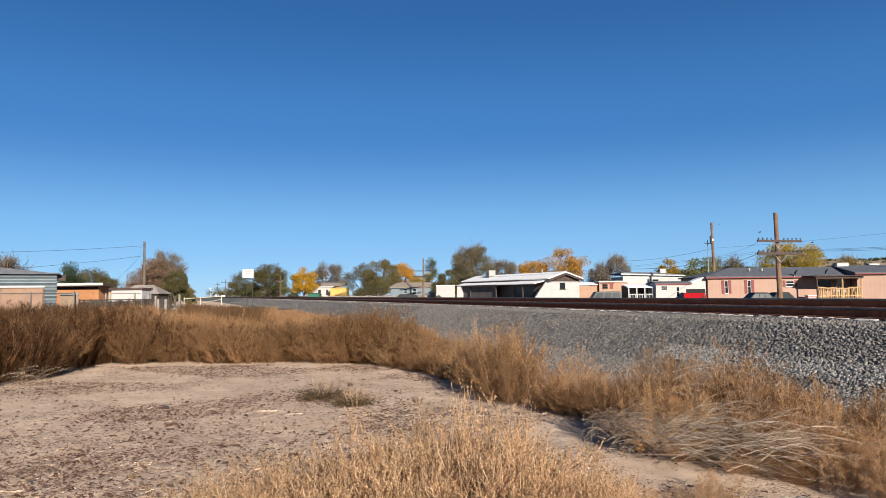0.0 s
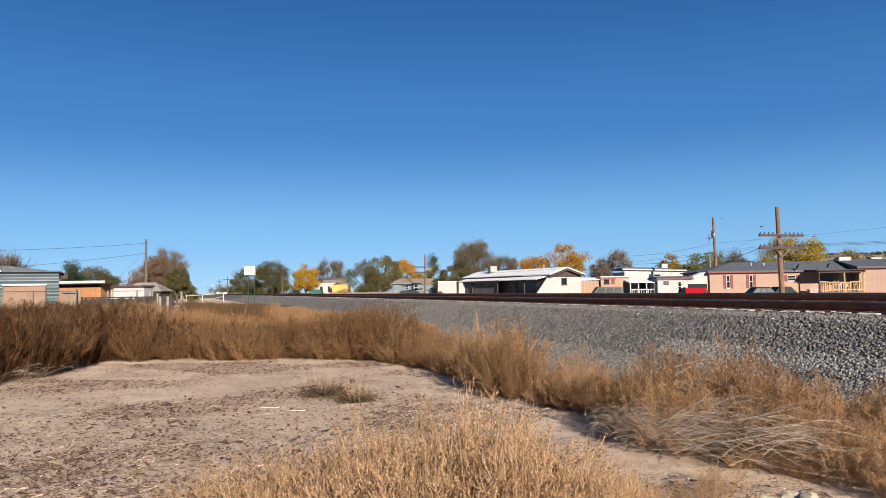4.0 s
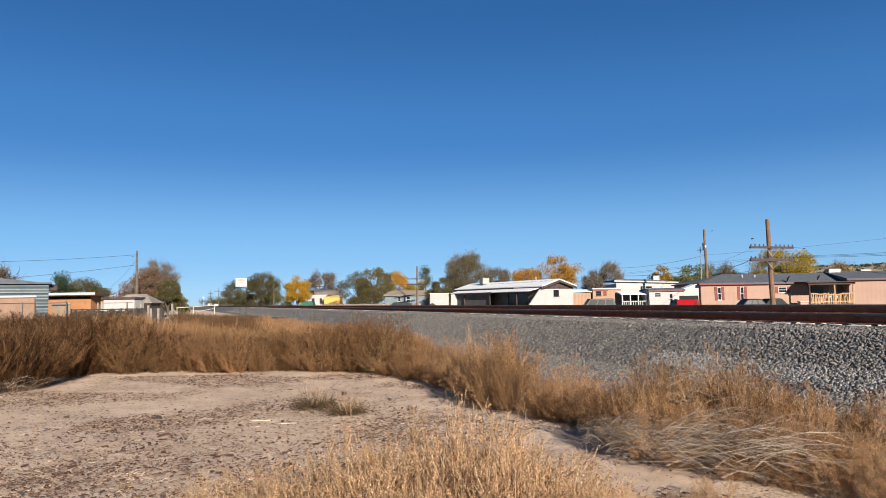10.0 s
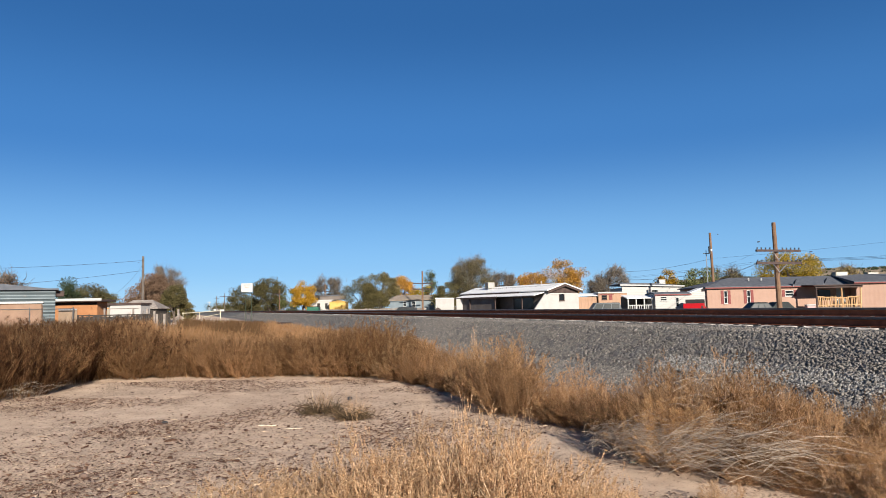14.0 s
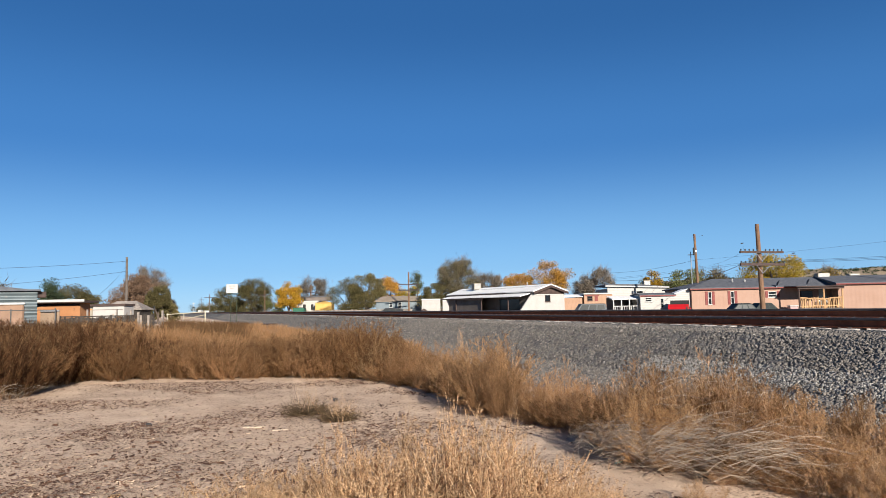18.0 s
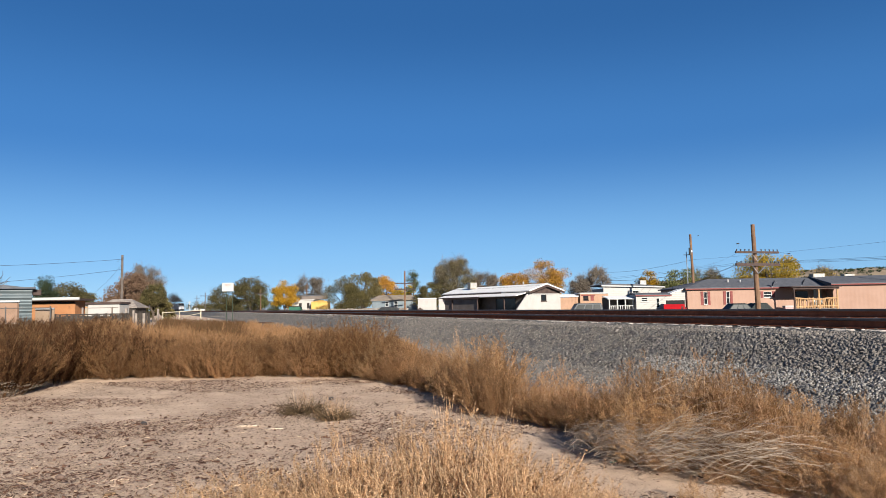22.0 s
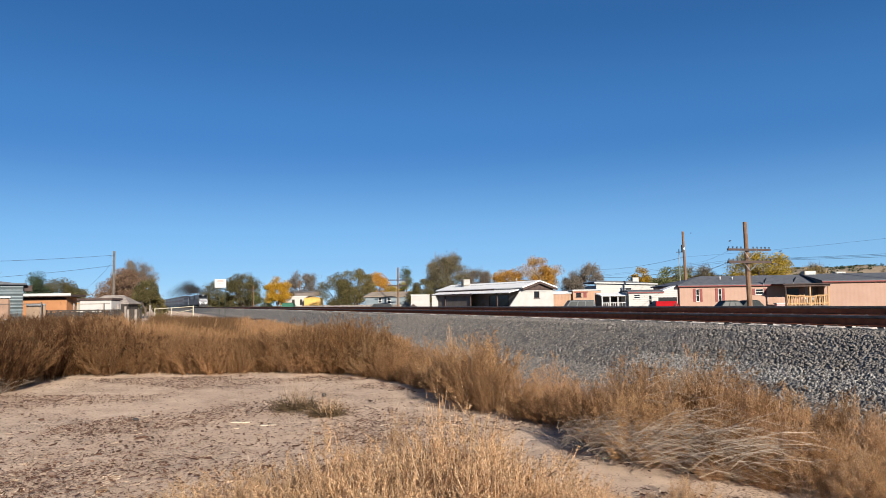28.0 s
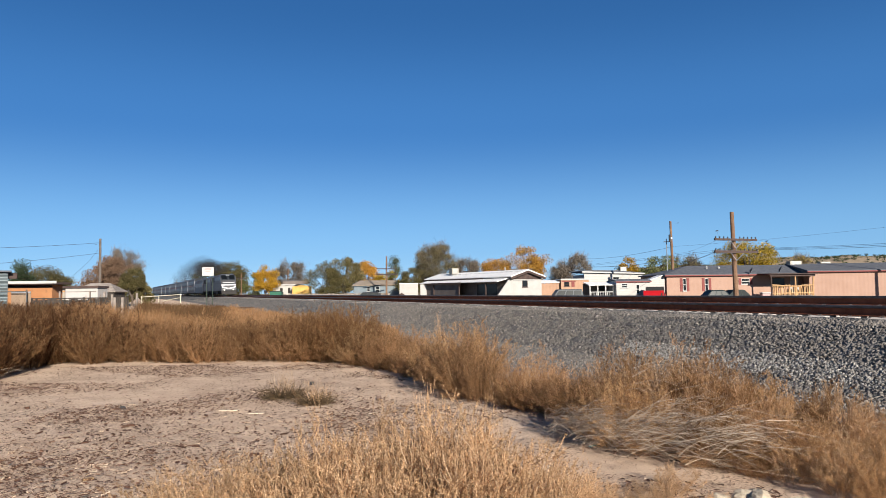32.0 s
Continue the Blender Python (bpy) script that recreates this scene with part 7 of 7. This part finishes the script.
    part("cap", Shape().tube((0, 0, 0.122), (0, 0, 0.14), 0.01, 0.01, 8), WHITEPAINT, bottle)

    # the pair of tufts in the clearing
    for x, y, s, seed in ((-1.82, 10.78, 1.0, 81), (-1.30, 10.2, 0.72, 82)):
        g = thing("grass_tuft", pose(x, y, float(ground_z(x, y))), "dry pale tuft with a dark green base in the clearing", "grass tuft", "tufts in the clearing")
        q = np.random.default_rng(seed)
        n = 700
        a = q.uniform(0, 2 * np.pi, n)
        way = np.stack([np.cos(a), np.sin(a), q.uniform(0.05, 0.75, n) ** 1.6], -1)
        part("basal_leaves", quads("basal_leaves", blades(q, np.zeros((n, 3)) + q.normal(size=(n, 3)) * np.array([0.06, 0.06, 0.0]), way, s * q.uniform(0.12, 0.5, n), 0.009, 0.35), 6), DRYDARK, g, "dark green-brown basal leaves")
        n = 46 if s > 0.9 else 90
        a = q.uniform(0, 2 * np.pi, n)
        tilt = 0.28 if s > 0.9 else 0.6
        way = np.stack([tilt * np.cos(a), tilt * np.sin(a), np.ones(n)], -1)
        part("stalk", quads("stalk", blades(q, q.normal(size=(n, 3)) * np.array([0.08, 0.08, 0.0]), way, s * q.uniform(0.3, 0.72, n), 0.004, 0.35), 6), STRAW, g, "pale straw stalks")

    # bleached branches flung over the bushes at the ballast's foot
    def brush(x, y, n, spread, seed, z=0.25, ln=(0.4, 1.1), turn=190):
        b = thing("dead_brush", pose(x, y, float(ground_z(x, y))), "heap of bleached dead twigs on dry bushes", "brushwood", "brush heaps")
        q = random.Random(seed)
        for i in range(n):
            a = radians(turn + q.gauss(0, 20))
            l = q.uniform(*ln)
            p = Vector((q.uniform(-spread, spread), q.uniform(-spread, spread) * 0.6, q.uniform(0.03, z)))
            d = Vector((math.cos(a), math.sin(a), q.uniform(-0.12, 0.3)))
            side = Vector((-d.y, d.x, 0)) * q.gauss(0, 0.22) * l
            rise = q.uniform(0.05, 0.28) * l
            pts = [p + d * l * t + side * math.sin(math.pi * 0.8 * t) + Vector((q.gauss(0, 0.008), q.gauss(0, 0.008), rise * math.sin(math.pi * t))) for t in (0, 0.18, 0.38, 0.6, 0.82, 1.0)]
            pts = [Vector((v.x, v.y, max(v.z, 0.02))) for v in pts]
            sh = Shape()
            rad = q.uniform(0.0011, 0.0026)
            for j in range(5):
                sh.tube(pts[j], pts[j + 1], rad * (1 - 0.16 * j), rad * (0.84 - 0.16 * j), 4)
            for _ in range(5):
                t = pts[q.randint(1, 4)]
                e = t + (d + Vector((q.uniform(-.6, .6), q.uniform(-.6, .6), q.uniform(-.3, .4)))) * l * q.uniform(0.12, 0.3)
                sh.tube(t, e, rad * 0.55, rad * 0.25, 3)
            part("twig", sh, BLEACHED, b)
    brush(1.64, 7.5, 130, 0.20, 6, 0.24, (0.25, 0.6), -56)
    brush(1.80, 7.0, 190, 0.24, 7, 0.28, (0.3, 0.75), -50)
    brush(2.10, 6.5, 110, 0.28, 10, 0.36, (0.35, 0.9), -44)
    brush(2.48, 6.08, 70, 0.34, 11, 0.40, (0.35, 0.9), -36)
    brush(2.5, 7.2, 22, 0.5, 13, 0.75, (0.4, 0.8), -40)
    brush(-8.1, 13.4, 14, 0.4, 8, 0.2, (0.4, 0.8), 20)
    brush(4.0, 6.2, 14, 0.5, 9, 0.5, (0.4, 0.8), -30)


litter()


def stone_parts():
    """The stones nearest to the camera at the foot of the slope."""
    v = stones_at(260, 5.0, 11.0, -3.6, -1.6, 0.022, 0.034, 99)
    for q in v:
        me = stone_mesh_of("ballast_stone", (q - q.mean(0))[None])
        part("ballast_stone", me, STONE, BED, m=Matrix.Translation(Vector(q.mean(0))))


stone_parts()


# ---- what moves ----
def on_line(s, back=0.0, up=0.0):
    """A pose on the track, facing down the line towards the camera."""
    a = heading(s)
    p = along(s, GAUGE / 2, RAIL_TOP + CANT / 2)
    lean = math.degrees(math.atan(CANT / GAUGE)) * 0.15
    return Matrix.Translation(p) @ pose(0, 0, 0, 0, 0, math.degrees(math.atan2(-math.cos(a), -math.sin(a)))) @ pose(0, 0, 0, lean, 0, 0)


def front_at(t):
    """Metres along the line of the train's nose."""
    return 143.0 + 25.4 * (32.0 - t)


def motions():
    times = [float(t) for t in range(0, 33)]
    at = 0.0
    for k in LOCO:
        walk(k, [(t, on_line(front_at(t) + at)) for t in times])
        at += 21.6
    at += 12.9
    for c in COACH:
        walk(c, [(t, on_line(front_at(t) + at)) for t in times])
        at += 26.1
    walk(PLUME, [(t, on_line(front_at(t))) for t in times])
    for i, (p, x, z) in enumerate(PUFFS):
        # the puffs waver as they trail
        walk(p, [(t, pose(x + 0.8 * math.sin(1.3 * t + 2 * i) * min(1, i / 2), 0.3 * math.sin(0.9 * t + i), z + 0.35 * math.sin(1.1 * t + 1.7 * i) * min(1, i / 2))) for t in times])


motions()
